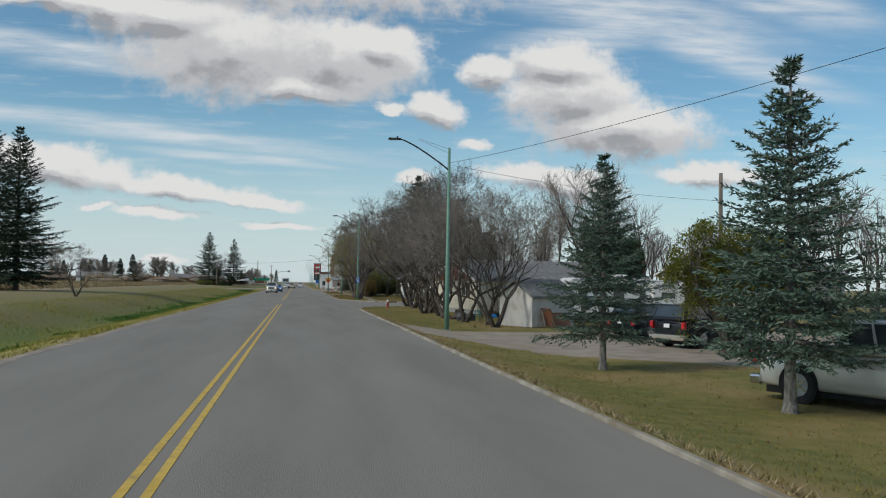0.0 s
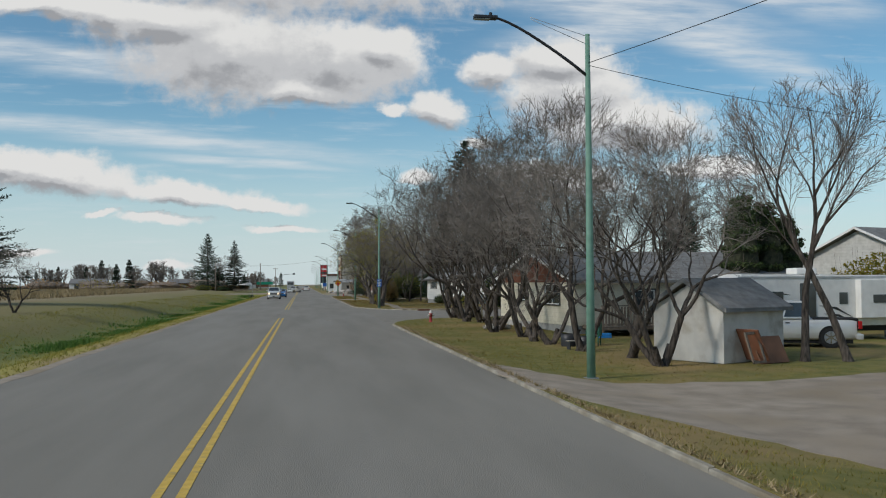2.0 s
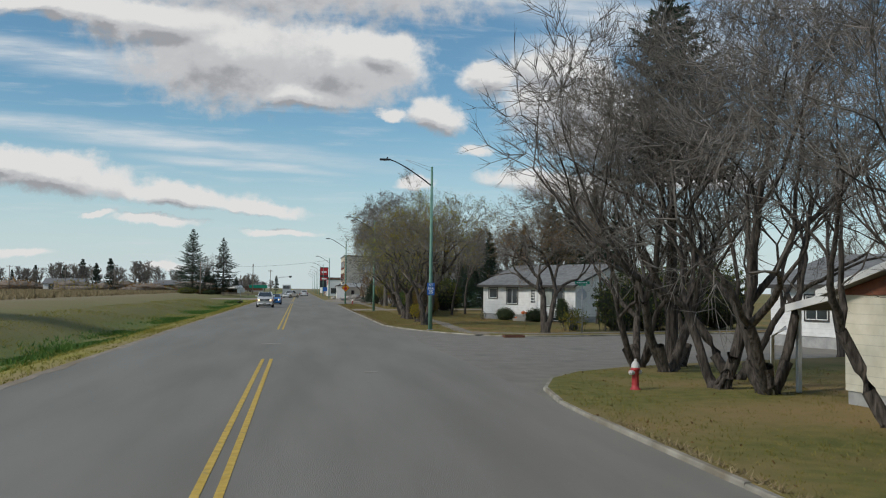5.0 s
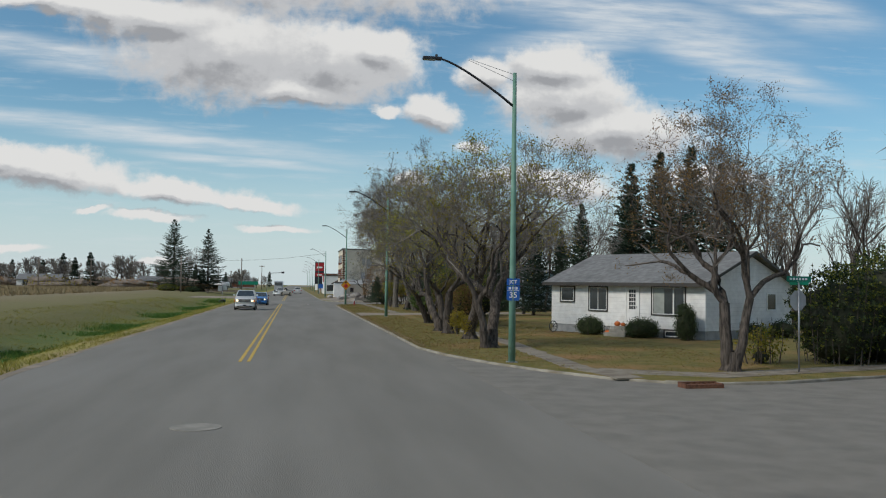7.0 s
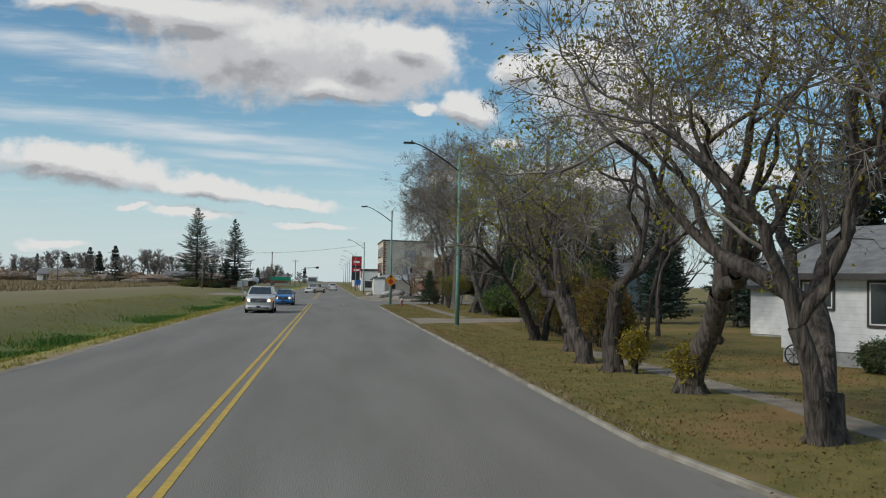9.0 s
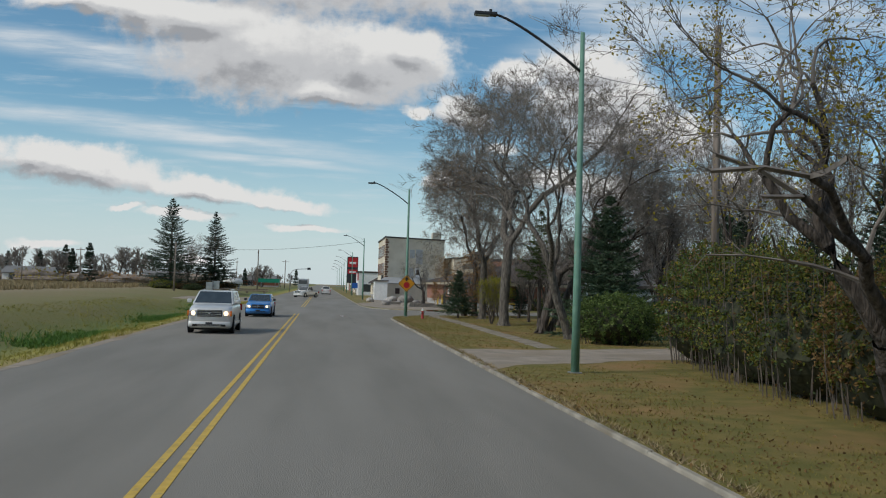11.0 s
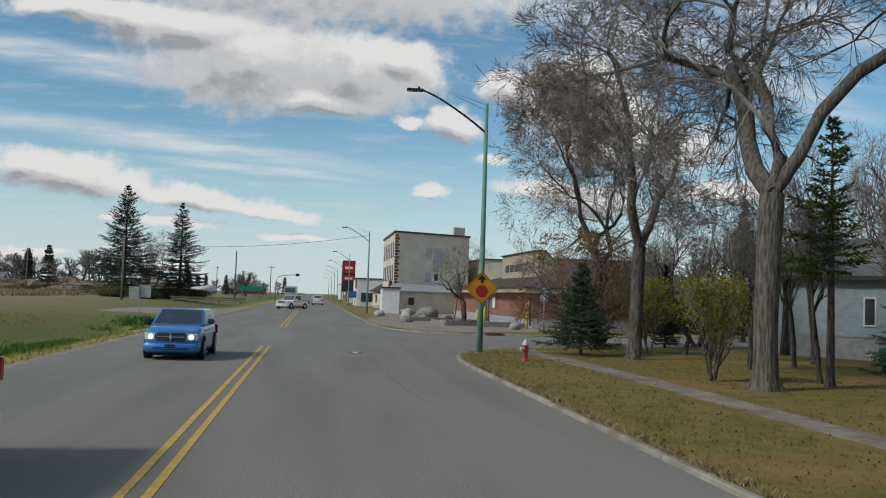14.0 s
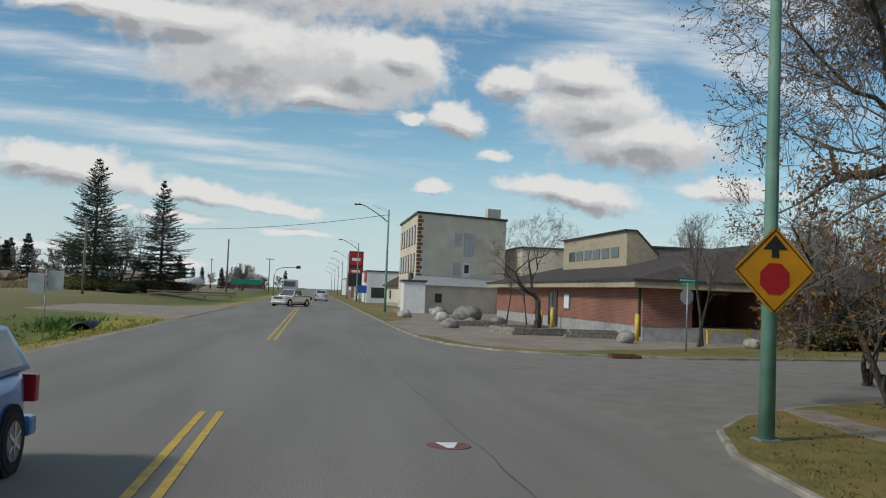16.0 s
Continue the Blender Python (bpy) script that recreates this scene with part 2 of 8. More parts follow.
M_FIELD = material("field", (0.12, 0.145, 0.028), (0.22, 0.20, 0.065), 0.9, 0.95, bump=0.9, fine_scale=18, c=(0.25, 0.19, 0.10), c_scale=0.05,
                   c_cut=(0.42, 0.6))
n, l = M_FIELD.node_tree.nodes, M_FIELD.node_tree.links
fg = n.new("ShaderNodeNewGeometry")
fs = n.new("ShaderNodeSeparateXYZ")
l.new(fg.outputs["Position"], fs.inputs[0])
fn = n.new("ShaderNodeTexNoise")
fn.inputs["Scale"].default_value, fn.inputs["Detail"].default_value = 0.22, 6
l.new(fg.outputs["Position"], fn.inputs["Vector"])
fm = n.new("ShaderNodeMath")
fm.operation = "MULTIPLY_ADD"
l.new(fn.outputs["Fac"], fm.inputs[0])
fm.inputs[1].default_value = 4.0
l.new(fs.outputs["X"], fm.inputs[2])
fr = n.new("ShaderNodeMapRange")
fr.inputs["From Min"].default_value, fr.inputs["From Max"].default_value = -46.0, -2.0
l.new(fm.outputs[0], fr.inputs["Value"])
strips = n.new("ShaderNodeValToRGB")
strips.color_ramp.elements[0].color = (0.24, 0.18, 0.10, 1)
strips.color_ramp.elements[1].color = (0.28, 0.21, 0.10, 1)
for pos, col in ((0.27, (0.25, 0.195, 0.115, 1)), (0.42, (0.20, 0.165, 0.075, 1)), (0.60, (0.17, 0.15, 0.05, 1)), (0.70, (0.145, 0.135, 0.038, 1)), (0.77, (0.085, 0.125, 0.02, 1)),
                 (0.83, (0.20, 0.20, 0.03, 1)), (0.875, (0.28, 0.245, 0.04, 1)), (0.905, (0.30, 0.22, 0.09, 1))):
    strips.color_ramp.elements.new(pos).color = col
l.new(fr.outputs[0], strips.inputs[0])
fx = n.new("ShaderNodeMix")
fx.data_type = "RGBA"
fx.inputs["Factor"].default_value = 0.8
old = n["Principled BSDF"].inputs["Base Color"].links[0].from_socket
l.new(old, fx.inputs["A"])
l.new(strips.outputs[0], fx.inputs["B"])
l.new(fx.outputs["Result"], n["Principled BSDF"].inputs["Base Color"])
M_CONC = material("concrete", (0.22, 0.205, 0.175), (0.33, 0.305, 0.26), 2.5, 0.9, bump=0.3, fine_scale=50, c=(0.25, 0.23, 0.19), c_scale=0.8)
M_KERB = material("worn_kerb_concrete", (0.22, 0.2, 0.16), (0.37, 0.335, 0.27), 1.6, 0.9, bump=0.4, fine_scale=40, c=(0.2, 0.165, 0.115), c_scale=0.9, c_cut=(0.52, 0.68))
M_YELLOW = material("yellow_paint", (0.50, 0.32, 0.045), (0.62, 0.42, 0.08), 5, 0.7, bump=0.2, c=(0.3, 0.24, 0.12), c_scale=6, c_cut=(0.55, 0.75))
M_WHITEPAINT = material("white_paint", (0.7, 0.7, 0.68), (0.82, 0.82, 0.8), 3, 0.6, bump=0.1)
M_BARK = material("bark", (0.032, 0.026, 0.021), (0.125, 0.102, 0.084), 13, 0.95, bump=3.5, fine_scale=20, stretch=(1, 1, 0.18), vary=0.18)
M_BARKG = material("grey_bark", (0.058, 0.05, 0.042), (0.17, 0.15, 0.125), 13, 0.95, bump=3.5, fine_scale=20, stretch=(1, 1, 0.2), vary=0.1)
M_BARKP = material("pale_spruce_bark", (0.13, 0.12, 0.105), (0.30, 0.28, 0.25), 16, 0.95, bump=2.0, fine_scale=24, stretch=(1, 1, 0.5), vary=0.1)
M_TWIG = material("twig_bark", (0.122, 0.106, 0.092), (0.235, 0.207, 0.18), 3, 0.9, bump=0.0, vary=0.2)
M_BRUSH = material("far_brush_twigs", (0.17, 0.135, 0.105), (0.29, 0.235, 0.185), 1.2, 0.95, bump=0.6, fine_scale=4)
M_NEEDLE = leafy("spruce_needles", (0.045, 0.088, 0.058), (0.16, 0.22, 0.17))
M_NEEDLEM = leafy("green_spruce_needles", (0.024, 0.052, 0.026), (0.10, 0.14, 0.08))
M_NEEDLED = leafy("dark_spruce_needles", (0.014, 0.032, 0.018), (0.060, 0.085, 0.055))
M_LEAFY = leafy("yellow_leaves", (0.20, 0.16, 0.02), (0.42, 0.33, 0.05), through=0.5)
M_LEAFG = leafy("yellow_green_leaves", (0.09, 0.11, 0.018), (0.25, 0.25, 0.045), through=0.5)
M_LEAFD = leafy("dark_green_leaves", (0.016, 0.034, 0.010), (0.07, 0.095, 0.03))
M_LILAC = leafy("lilac_leaves", (0.03, 0.06, 0.012), (0.11, 0.15, 0.035))
M_LEAFB = leafy("dry_brown_leaves", (0.12, 0.07, 0.03), (0.32, 0.20, 0.08), through=0.5)
M_LEAFO = leafy("orange_brown_leaves", (0.20, 0.10, 0.03), (0.46, 0.27, 0.10), through=0.5)
M_LEAFYG = leafy("bright_yellow_green_leaves", (0.15, 0.16, 0.02), (0.40, 0.36, 0.05), through=0.5)
M_GRASS = leafy("grass_blades", (0.12, 0.125, 0.02), (0.25, 0.19, 0.046))
M_DITCH = leafy("ditch_grass", (0.16, 0.16, 0.022), (0.33, 0.28, 0.06))
M_GREEN = leafy("lush_grass", (0.035, 0.11, 0.014), (0.12, 0.22, 0.03))
M_STRAW = leafy("dry_grass", (0.19, 0.14, 0.07), (0.36, 0.28, 0.15))

# ---- mesh helpers ----


def link_mesh(name, verts, faces, mat, parent=None, label="", smooth=False):
    me = bpy.data.meshes.new(name)
    me.from_pydata(verts, [], faces)
    if mat:
        me.materials.append(mat)
    if smooth:
        me.shade_smooth()
    ob = new(name, me)
    if parent:
        ob.parent = parent
    return tagged(ob, label)


def part(name, bm, mat, parent, label="", smooth=False):
    me = bpy.data.meshes.new(name)
    bm.to_mesh(me)
    bm.free()
    me.materials.append(mat)
    if smooth:
        me.shade_smooth()
    ob = new(name, me)
    ob.parent = parent
    return tagged(ob, label)


def thing(name, label, category, at=(0, 0, 0), turn=0.0, group="", kind="", scale=1.0):
    ob = new(name)
    ob.empty_display_size = 0.2
    ob.matrix_basis = pose(*at, 0, 0, turn) @ Matrix.Scale(scale, 4)
    return tagged(ob, label, category, group, kind)


def box(bm, x0, x1, y0, y1, z0, z1, bevel=0.0, m=None):
    r = bmesh.ops.create_cube(bm, size=1.0)
    vs = r["verts"]
    bmesh.ops.scale(bm, vec=(x1 - x0, y1 - y0, z1 - z0), verts=vs)
    bmesh.ops.translate(bm, vec=((x0 + x1) / 2, (y0 + y1) / 2, (z0 + z1) / 2), verts=vs)
    if bevel:
        es = list({e for v in vs for e in v.link_edges})
        res = bmesh.ops.bevel(bm, geom=es, offset=bevel, segments=2, affect="EDGES", profile=0.6)
        vs = list({v for f in res["faces"] for v in f.verts} | {v for v in vs if v.is_valid})
    if m is not None:
        bmesh.ops.transform(bm, matrix=m, verts=[v for v in vs if v.is_valid])
    return bm


def boxes(*dims, bevel=0.0):
    bm = bmesh.new()
    for d in dims:
        box(bm, *d, bevel=bevel)
    return bm


def prism(outline, a, b, axis="y"):
    """An outline of two coordinates pulled from a to b along an axis."""
    bm = bmesh.new()

    def at(u, v, w):
        return {"y": (u, w, v), "x": (w, u, v), "z": (u, v, w)}[axis]
    lo = [bm.verts.new(at(u, v, a)) for u, v in outline]
    hi = [bm.verts.new(at(u, v, b)) for u, v in outline]
    n = len(outline)
    bm.faces.new(lo)
    bm.faces.new(list(reversed(hi)))
    for i in range(n):
        bm.faces.new((lo[i], hi[i], hi[(i + 1) % n], lo[(i + 1) % n]))
    bmesh.ops.recalc_face_normals(bm, faces=bm.faces)
    return bm


def tube(verts, faces, pts, radii, sides=5, cap=True):
    """Adds a tapering tube along points to lists of corners and faces."""
    base = len(verts)
    n = len(pts)
    for i, (p, r) in enumerate(zip(pts, radii)):
        a = pts[max(0, i - 1)]
        b = pts[min(n - 1, i + 1)]
        d = (b[0] - a[0], b[1] - a[1], b[2] - a[2])
        ln = math.sqrt(d[0] * d[0] + d[1] * d[1] + d[2] * d[2]) or 1
        d = (d[0] / ln, d[1] / ln, d[2] / ln)
        if abs(d[2]) < 0.9:
            u = (-d[1], d[0], 0.0)
        else:
            u = (0.0, -d[2], d[1])
        lu = math.sqrt(u[0] * u[0] + u[1] * u[1] + u[2] * u[2])
        u = (u[0] / lu, u[1] / lu, u[2] / lu)
        w = (d[1] * u[2] - d[2] * u[1], d[2] * u[0] - d[0] * u[2], d[0] * u[1] - d[1] * u[0])
        for k in range(sides):
            c, s = math.cos(2 * math.pi * k / sides) * r, math.sin(2 * math.pi * k / sides) * r
            verts.append((p[0] + u[0] * c + w[0] * s, p[1] + u[1] * c + w[1] * s, p[2] + u[2] * c + w[2] * s))
    for i in range(n - 1):
        for k in range(sides):
            a, b = base + i * sides + k, base + i * sides + (k + 1) % sides
            faces.append((a, b, b + sides, a + sides))
    if cap:
        faces.append(tuple(base + (n - 1) * sides + k for k in range(sides)))


def pipe(name, pts, radii, mat, parent=None, label="", sides=8):
    v, f = [], []
    tube(v, f, pts, radii, sides)
    f.append(tuple(reversed(range(sides))))
    return link_mesh(name, v, f, mat, parent, label, smooth=True)

# ---- ground, road and pavements ----


def ditch(x, y):
    """Height of the field, verge and ditch beside the road."""
    prof = [(-3000, 0.6), (-60, 0.6), (-30, 0.55), (-22, 0.35), (-18.5, 0.0), (-15.5, -0.75), (-13.6, -1.0), (-11.5, -0.8), (-9.6, -0.22),
            (-8.3, -0.06), (-7.9, -0.05)]
    if x >= -7.9:
        return -0.8 if x > 5 and y < 100 else -0.06
    for (a, za), (b, zb) in zip(prof, prof[1:]):
        if a <= x <= b:
            z = za + (zb - za) * (x - a) / (b - a)
            break
    fill = min(1, max(0, (y - 244) / 7)) * min(1, max(0, (296 - y) / 6))
    if y > 296:
        fill = max(fill, 0.55)
    z = z * (1 - fill) + max(z, -0.04) * fill
    return z + (0.07 * noise.noise((x * 0.25, y * 0.18, 0)) + 0.04 * noise.noise((x, y * 0.8, 3)) if x > -200 and x < -8.4 else 0)


xs = [-2500, -1200, -600, -300, -150, -90, -60, -45, -35, -30, -26] + [-24 + 0.5 * i for i in range(33)] + [-7.9, -7.5, 6, 60, 300, 1000, 2500]
ys = [-400, -100] + [-20 + 1.5 * i for i in range(240)] + [360, 420, 600, 1000, 1600, 2500]
gv = [(x, y, ditch(x, y)) for y in ys for x in xs]
nx = len(xs)
gf = [(j * nx + i, j * nx + i + 1, (j + 1) * nx + i + 1, (j + 1) * nx + i) for j in range(len(ys) - 1) for i in range(nx - 1)]
ground = link_mesh("ground", gv, gf, M_FIELD, None, "autumn field and grassy roadside ditch", True)
tagged(ground, category="ground", kind="structure")

KX = 4.85
road = link_mesh("road", [(-7.9, -300, 0), (KX + 0.06, -300, 0), (KX + 0.06, 84, 0), (90, 84, 0), (90, 1400, 0), (-7.9, 1400, 0), (-7.9, 84, 0)], [(0, 1, 2, 6), (6, 2, 3, 4, 5)], M_ASPHALT, None,
                 "worn grey asphalt highway through a small town")
tagged(road, category="road", kind="structure")


def dip(x, y):
    """How far the yards beside the first block lie below the road's crown."""
    def along(v, table):
        for (a, p), (b, q) in zip(table, table[1:]):
            if v <= b:
                return p + (q - p) * max(0.0, v - a) / (b - a)
        return table[-1][1]
    return along(x, ((5.0, 0.0), (7.5, 1.0), (70, 1.0), (90, 0.0))) * along(y, ((-30, 0.30), (48, 0.30), (64, 0.20), (76, 0.17), (84, 0.06), (90, 0.03), (96, 0.0)))


def slab(name, outline, z0, z1, mat, label, category, sloping=False):
    bm = prism(outline, z0, z1, "z")
    bmesh.ops.triangulate(bm, faces=[f for f in bm.faces if len(f.verts) > 4])
    if sloping:
        for axis, marks in (((1, 0, 0), (5.0, 7.5, 70, 90)), ((0, 1, 0), [-30 + 6 * i for i in range(13)] + [48, 52, 56, 60, 64, 70, 76, 80, 84, 87, 90, 93, 96])):
            for c in marks:
                bmesh.ops.bisect_plane(bm, geom=bm.verts[:] + bm.edges[:] + bm.faces[:], plane_co=Vector(axis) * c, plane_no=axis)
        for v in bm.verts:
            v.co.z -= dip(v.co.x, v.co.y)
    ob = part(name, bm, mat, None, label)
    return tagged(ob, category=category, kind="structure")


def rough(poly, seed, amp=0.12, step=0.6):
    """An outline with an uneven, crumbled edge."""
    rnd = random.Random(seed)
    out = []
    for (xa, ya), (xb, yb) in zip(poly, poly[1:] + poly[:1]):
        L = math.hypot(xb - xa, yb - ya)
        n = max(1, min(60, int(L / step)))
        for i in range(n):
            s = i / n
            k = amp * (0.6 * rnd.uniform(-1, 1) + noise.noise((s * L * 0.5, seed, xa)))
            out.append((xa + (xb - xa) * s + (yb - ya) / L * k, ya + (yb - ya) * s - (xb - xa) / L * k))
    return out


def kerb(name, line, label="worn pale concrete kerb", w=0.085, h=0.08):
    """A kerb of cast lengths along a line; the lawn lies on its left hand when x grows to the right of travel."""
    v, f = [], []
    rnd = random.Random(5)
    for (xa, ya), (xb, yb) in zip(line, line[1:]):
        L = math.hypot(xb - xa, yb - ya)
        n = max(1, int(L / 3.0))
        dx, dy = (xb - xa) / L, (yb - ya) / L
        nx_, ny_ = dy, -dx
        for i in range(n):
            s0, s1 = L * i / n + (0.006 if n > 1 else -0.002), L * (i + 1) / n - (0.006 if n > 1 else -0.002)
            hh = h + rnd.uniform(-0.016, 0.01)
            b = len(v)
            for s in (s0, s1):
                for o, z in ((-0.025, -0.05), (-0.015, hh - 0.025), (0.0, hh), (w, hh), (w, -0.05)):
                    v.append((xa + dx * s + nx_ * o, ya + dy * s + ny_ * o, z))
            for k in range(4):
                f.append((b + k, b + k + 1, b + k + 6, b + k + 5))
            f.append((b, b + 1, b + 2, b + 3, b + 4))
            f.append((b + 9, b + 8, b + 7, b + 6, b + 5))
    ob = link_mesh(name, v, f, M_KERB, None, label)
    return tagged(ob, category="kerb", kind="structure")


B1 = [(KX, -100), (KX, 88.5), (4.93, 91), (5.3, 93.6), (6.1, 95.9), (7.4, 97.8), (9.5, 99.4), (13, 101), (40, 111)]
B2 = [(40, 128.5), (16.4, 119.9), (13.3, 118.7), (11.2, 118.4), (9.8, 118.9), (8.5, 120.1), (7.3, 122.3), (6.2, 125.2), (5.3, 128.6), (KX, 132),
      (KX, 205), (4.95, 208), (5.3, 210.8), (6.1, 213.0), (7.4, 214.8), (9.4, 216.3), (14.8, 219.3), (40, 230.5)]
B3 = [(45, 241.5), (25, 234), (20, 232.2), (13, 230.4), (8.7, 230.8), (6.3, 232.1), (5.0, 235), (4.4, 240), (4.2, 246), (4.15, 275), (4.15, 1000)]
LZ = 0.078


def inset(line, d):
    out = []
    for i, (x, y) in enumerate(line):
        a, b = line[max(0, i - 1)], line[min(len(line) - 1, i + 1)]
        L = math.hypot(b[0] - a[0], b[1] - a[1])
        out.append((x + (b[1] - a[1]) / L * d, y - (b[0] - a[0]) / L * d))
    return out


for nm, ln, tail in (("kerb", B1, [(400, 250), (400, -100)]), ("kerb", B2, [(300, 300), (300, 200)]), ("kerb", B3, [(500, 1000), (500, 300)])):
    kerb(nm, ln)
slab("lawn", inset(B1, 0.09) + [(900, 400), (900, -100)], -0.05, LZ, M_LAWN, "patchy autumn lawn and verge, green going brown", "lawn", True)
slab("lawn", inset(B2, 0.09) + [(300, 341), (300, 220)], -0.05, LZ, M_LAWNB, "patchy autumn lawn strewn with leaves", "lawn")
slab("lawn", inset(B3, 0.09) + [(600, 1000), (600, 440)], -0.05, LZ, M_LAWN, "bare lot with patches of thin grass", "lawn")
slab("gravel_lot", rough([(4.95, 57.6), (5.5, 55.6), (6.3, 53.3), (7.9, 50.0), (8.6, 47.4), (10.0, 45.6), (14, 42.5), (40, 41), (40, 63), (17, 61.6), (11, 59.9), (7.6, 60.2), (5.6, 63.2), (4.95, 64.4)], 11, 0.3), 0.05, LZ + 0.008,
     M_GRAVEL, "pale gravel driveway and yard", "driveway", True)
slab("gravel_lot", rough([(4.9, 168.6), (6.0, 170.4), (9.5, 172.4), (22, 178), (22, 183.5), (9, 177.6), (4.9, 177.2)], 12, 0.3), 0.05, LZ + 0.006, M_GRAVEL,
     "short gravel and concrete driveway", "driveway")
slab("gravel_lot", rough([(4.3, 243.5), (6.2, 233.6), (9.0, 232.5), (13, 234.5), (22, 241), (22, 300), (8, 300), (6.5, 262), (4.4, 258)], 13, 0.3), 0.05, LZ + 0.006, M_GRAVEL,
     "bare gravel forecourt with patches of concrete", "forecourt")
slab("field_road", [(-7.6, 252), (-12, 257), (-24, 264), (-80, 272), (-80, 279), (-24, 276), (-12, 280), (-7.6, 290)], -0.5, 0.03, M_GRAVEL,
     "gravel approach road to the field", "driveway")
slab("side_street", [(4.9, 90), (9.5, 100), (40, 111.4), (40, 128), (12, 118), (4.9, 131)], -0.02, 0.004, M_SIDE, "worn side street with dirt at its edges", "road")
slab("side_street", [(4.9, 208), (9.4, 217), (40, 231), (40, 239), (13, 230), (4.9, 236)], -0.02, 0.004, M_SIDE, "worn side street with cracks", "road")
slab("shoulder", rough([(-7.95, 0), (-7.55, 0), (-7.6, 60), (-7.65, 120), (-7.6, 190), (-7.55, 250), (-7.95, 250)], 29, 0.12, 0.8), -0.02, 0.005, M_GRAVEL, "crumbling sandy road shoulder", "road")
# pavements
for line in ([(9.1, 119.6), (8.6, 123), (8.9, 129), (9.4, 136), (9.2, 150)], [(9.0, 178.5), (9.0, 190), (8.95, 205), (8.6, 212.5), (9.0, 215.6)]):
    a, b = inset(line, -0.42), inset(line, 0.42)
    slab("pavement", rough(a + b[::-1], 3, 0.09, 0.4), 0.05, LZ + 0.012, M_WALKWAY, "narrow concrete pavement with earth at its edges", "pavement")
slab("pavement", [(8.6, 121.2), (12, 119.6), (30, 126.4), (30, 127.6), (12, 121), (9.2, 122.6)], 0.05, LZ + 0.016, M_WALKWAY, "narrow concrete pavement along a side street",
     "pavement")

# painted lines
for y0, y1 in ((-40, 103.6), (126, 214.3), (234.5, 400)):
    for dx in (-0.14, 0.14):
        slab("centre_line", [(-1.79 + dx - 0.055, y0), (-1.79 + dx + 0.055, y0), (-1.79 + dx + 0.055, y1), (-1.79 + dx - 0.055, y1)], -0.01, 0.007,
             M_YELLOW, "yellow centre line", "road marking")

# ---- trees ----


def grow(rnd, verts, faces, tips, start, heading, length, radius, level, top, style):
    """One branch with its children. Levels count down to the twigs."""
    n = max(2, (7, 5, 4, 3, 2)[min(4, top - level)]) if level else 1
    pts, radii = [start], [radius]
    d = Vector(heading).normalized()
    p = Vector(start)
    wob = style["wobble"] * (style.get("trunk", 0.6) if level == top else 1.0)
    end = 0.42 if level == top else (0.28 if level > 0 else 0.35)
    for i in range(n):
        wob = 0.0 if level == top and i == 0 else style["wobble"] * (style.get("trunk", 0.6) if level == top else 1.0)
        d = d + Vector((rnd.gauss(0, wob), rnd.gauss(0, wob), rnd.gauss(0, wob * 0.7) + style["lift"] * (0.5 if level else 0.2)))
        if level < top and p.z < style.get("floor", 0):
            d.z += 0.22
        d.normalize()
        p = p + d * (length / n)
        pts.append(tuple(p))
        radii.append(radius * (1 - (1 - end) * (i + 1) / n))
    v, f = (verts[0], faces[0]) if level >= top - 1 else (verts[1], faces[1])
    if level:
        tube(v, f, pts, radii, (9, 6, 4, 3, 3)[min(4, top - level)], cap=False)
    else:
        side = d.orthogonal() * radius
        k = len(v)
        for j in range(3):
            v.append(tuple(Vector(start) + Matrix.Rotation(2.094 * j, 3, d) @ side))
        v.append(pts[-1])
        f.extend(((k, k + 1, k + 3), (k + 1, k + 2, k + 3), (k + 2, k, k + 3)))
    if level == 0:
        tips.append(pts[-1])
        return
    kids = style["kids"][min(top - level, len(style["kids"]) - 1)]
    for k in range(kids):
        s = style["bare"] + (1 - style["bare"]) * (k + rnd.random()) / kids if level == top else 0.18 + 0.82 * (k + rnd.random()) / kids
        s = min(0.999, s)
        i = min(n - 1, int(s * n))
        fr = s * n - i
        q = Vector(pts[i]).lerp(Vector(pts[i + 1]), fr)
        ax = (Vector(pts[i + 1]) - Vector(pts[i])).normalized()
        side = ax.orthogonal().normalized()
        side.rotate(Matrix.Rotation(rnd.uniform(0, 2 * math.pi), 3, ax))
        ang = radians(rnd.uniform(*style["angle"]))
        h = ax * math.cos(ang) + side * math.sin(ang)
        r = (radii[i] + (radii[i + 1] - radii[i]) * fr) * (rnd.uniform(0.42, 0.68) if level == top else rnd.uniform(0.26, 0.44))
        ln = length * rnd.uniform(*style["ratio"]) * (1.05 - 0.35 * s if level < top else 1.0)
        grow(rnd, verts, faces, tips, tuple(q), h, ln, max(r, style.get("fine", 0.004)), level - 1, top, style)
    if level == top:
        for k in range(2):
            h = d + Vector((rnd.gauss(0, 0.4), rnd.gauss(0, 0.4), 0.3))
            grow(rnd, verts, faces, tips, pts[-1], tuple(h), length * rnd.uniform(*style["ratio"]), radii[-1] * 0.8, level - 1, top, style)


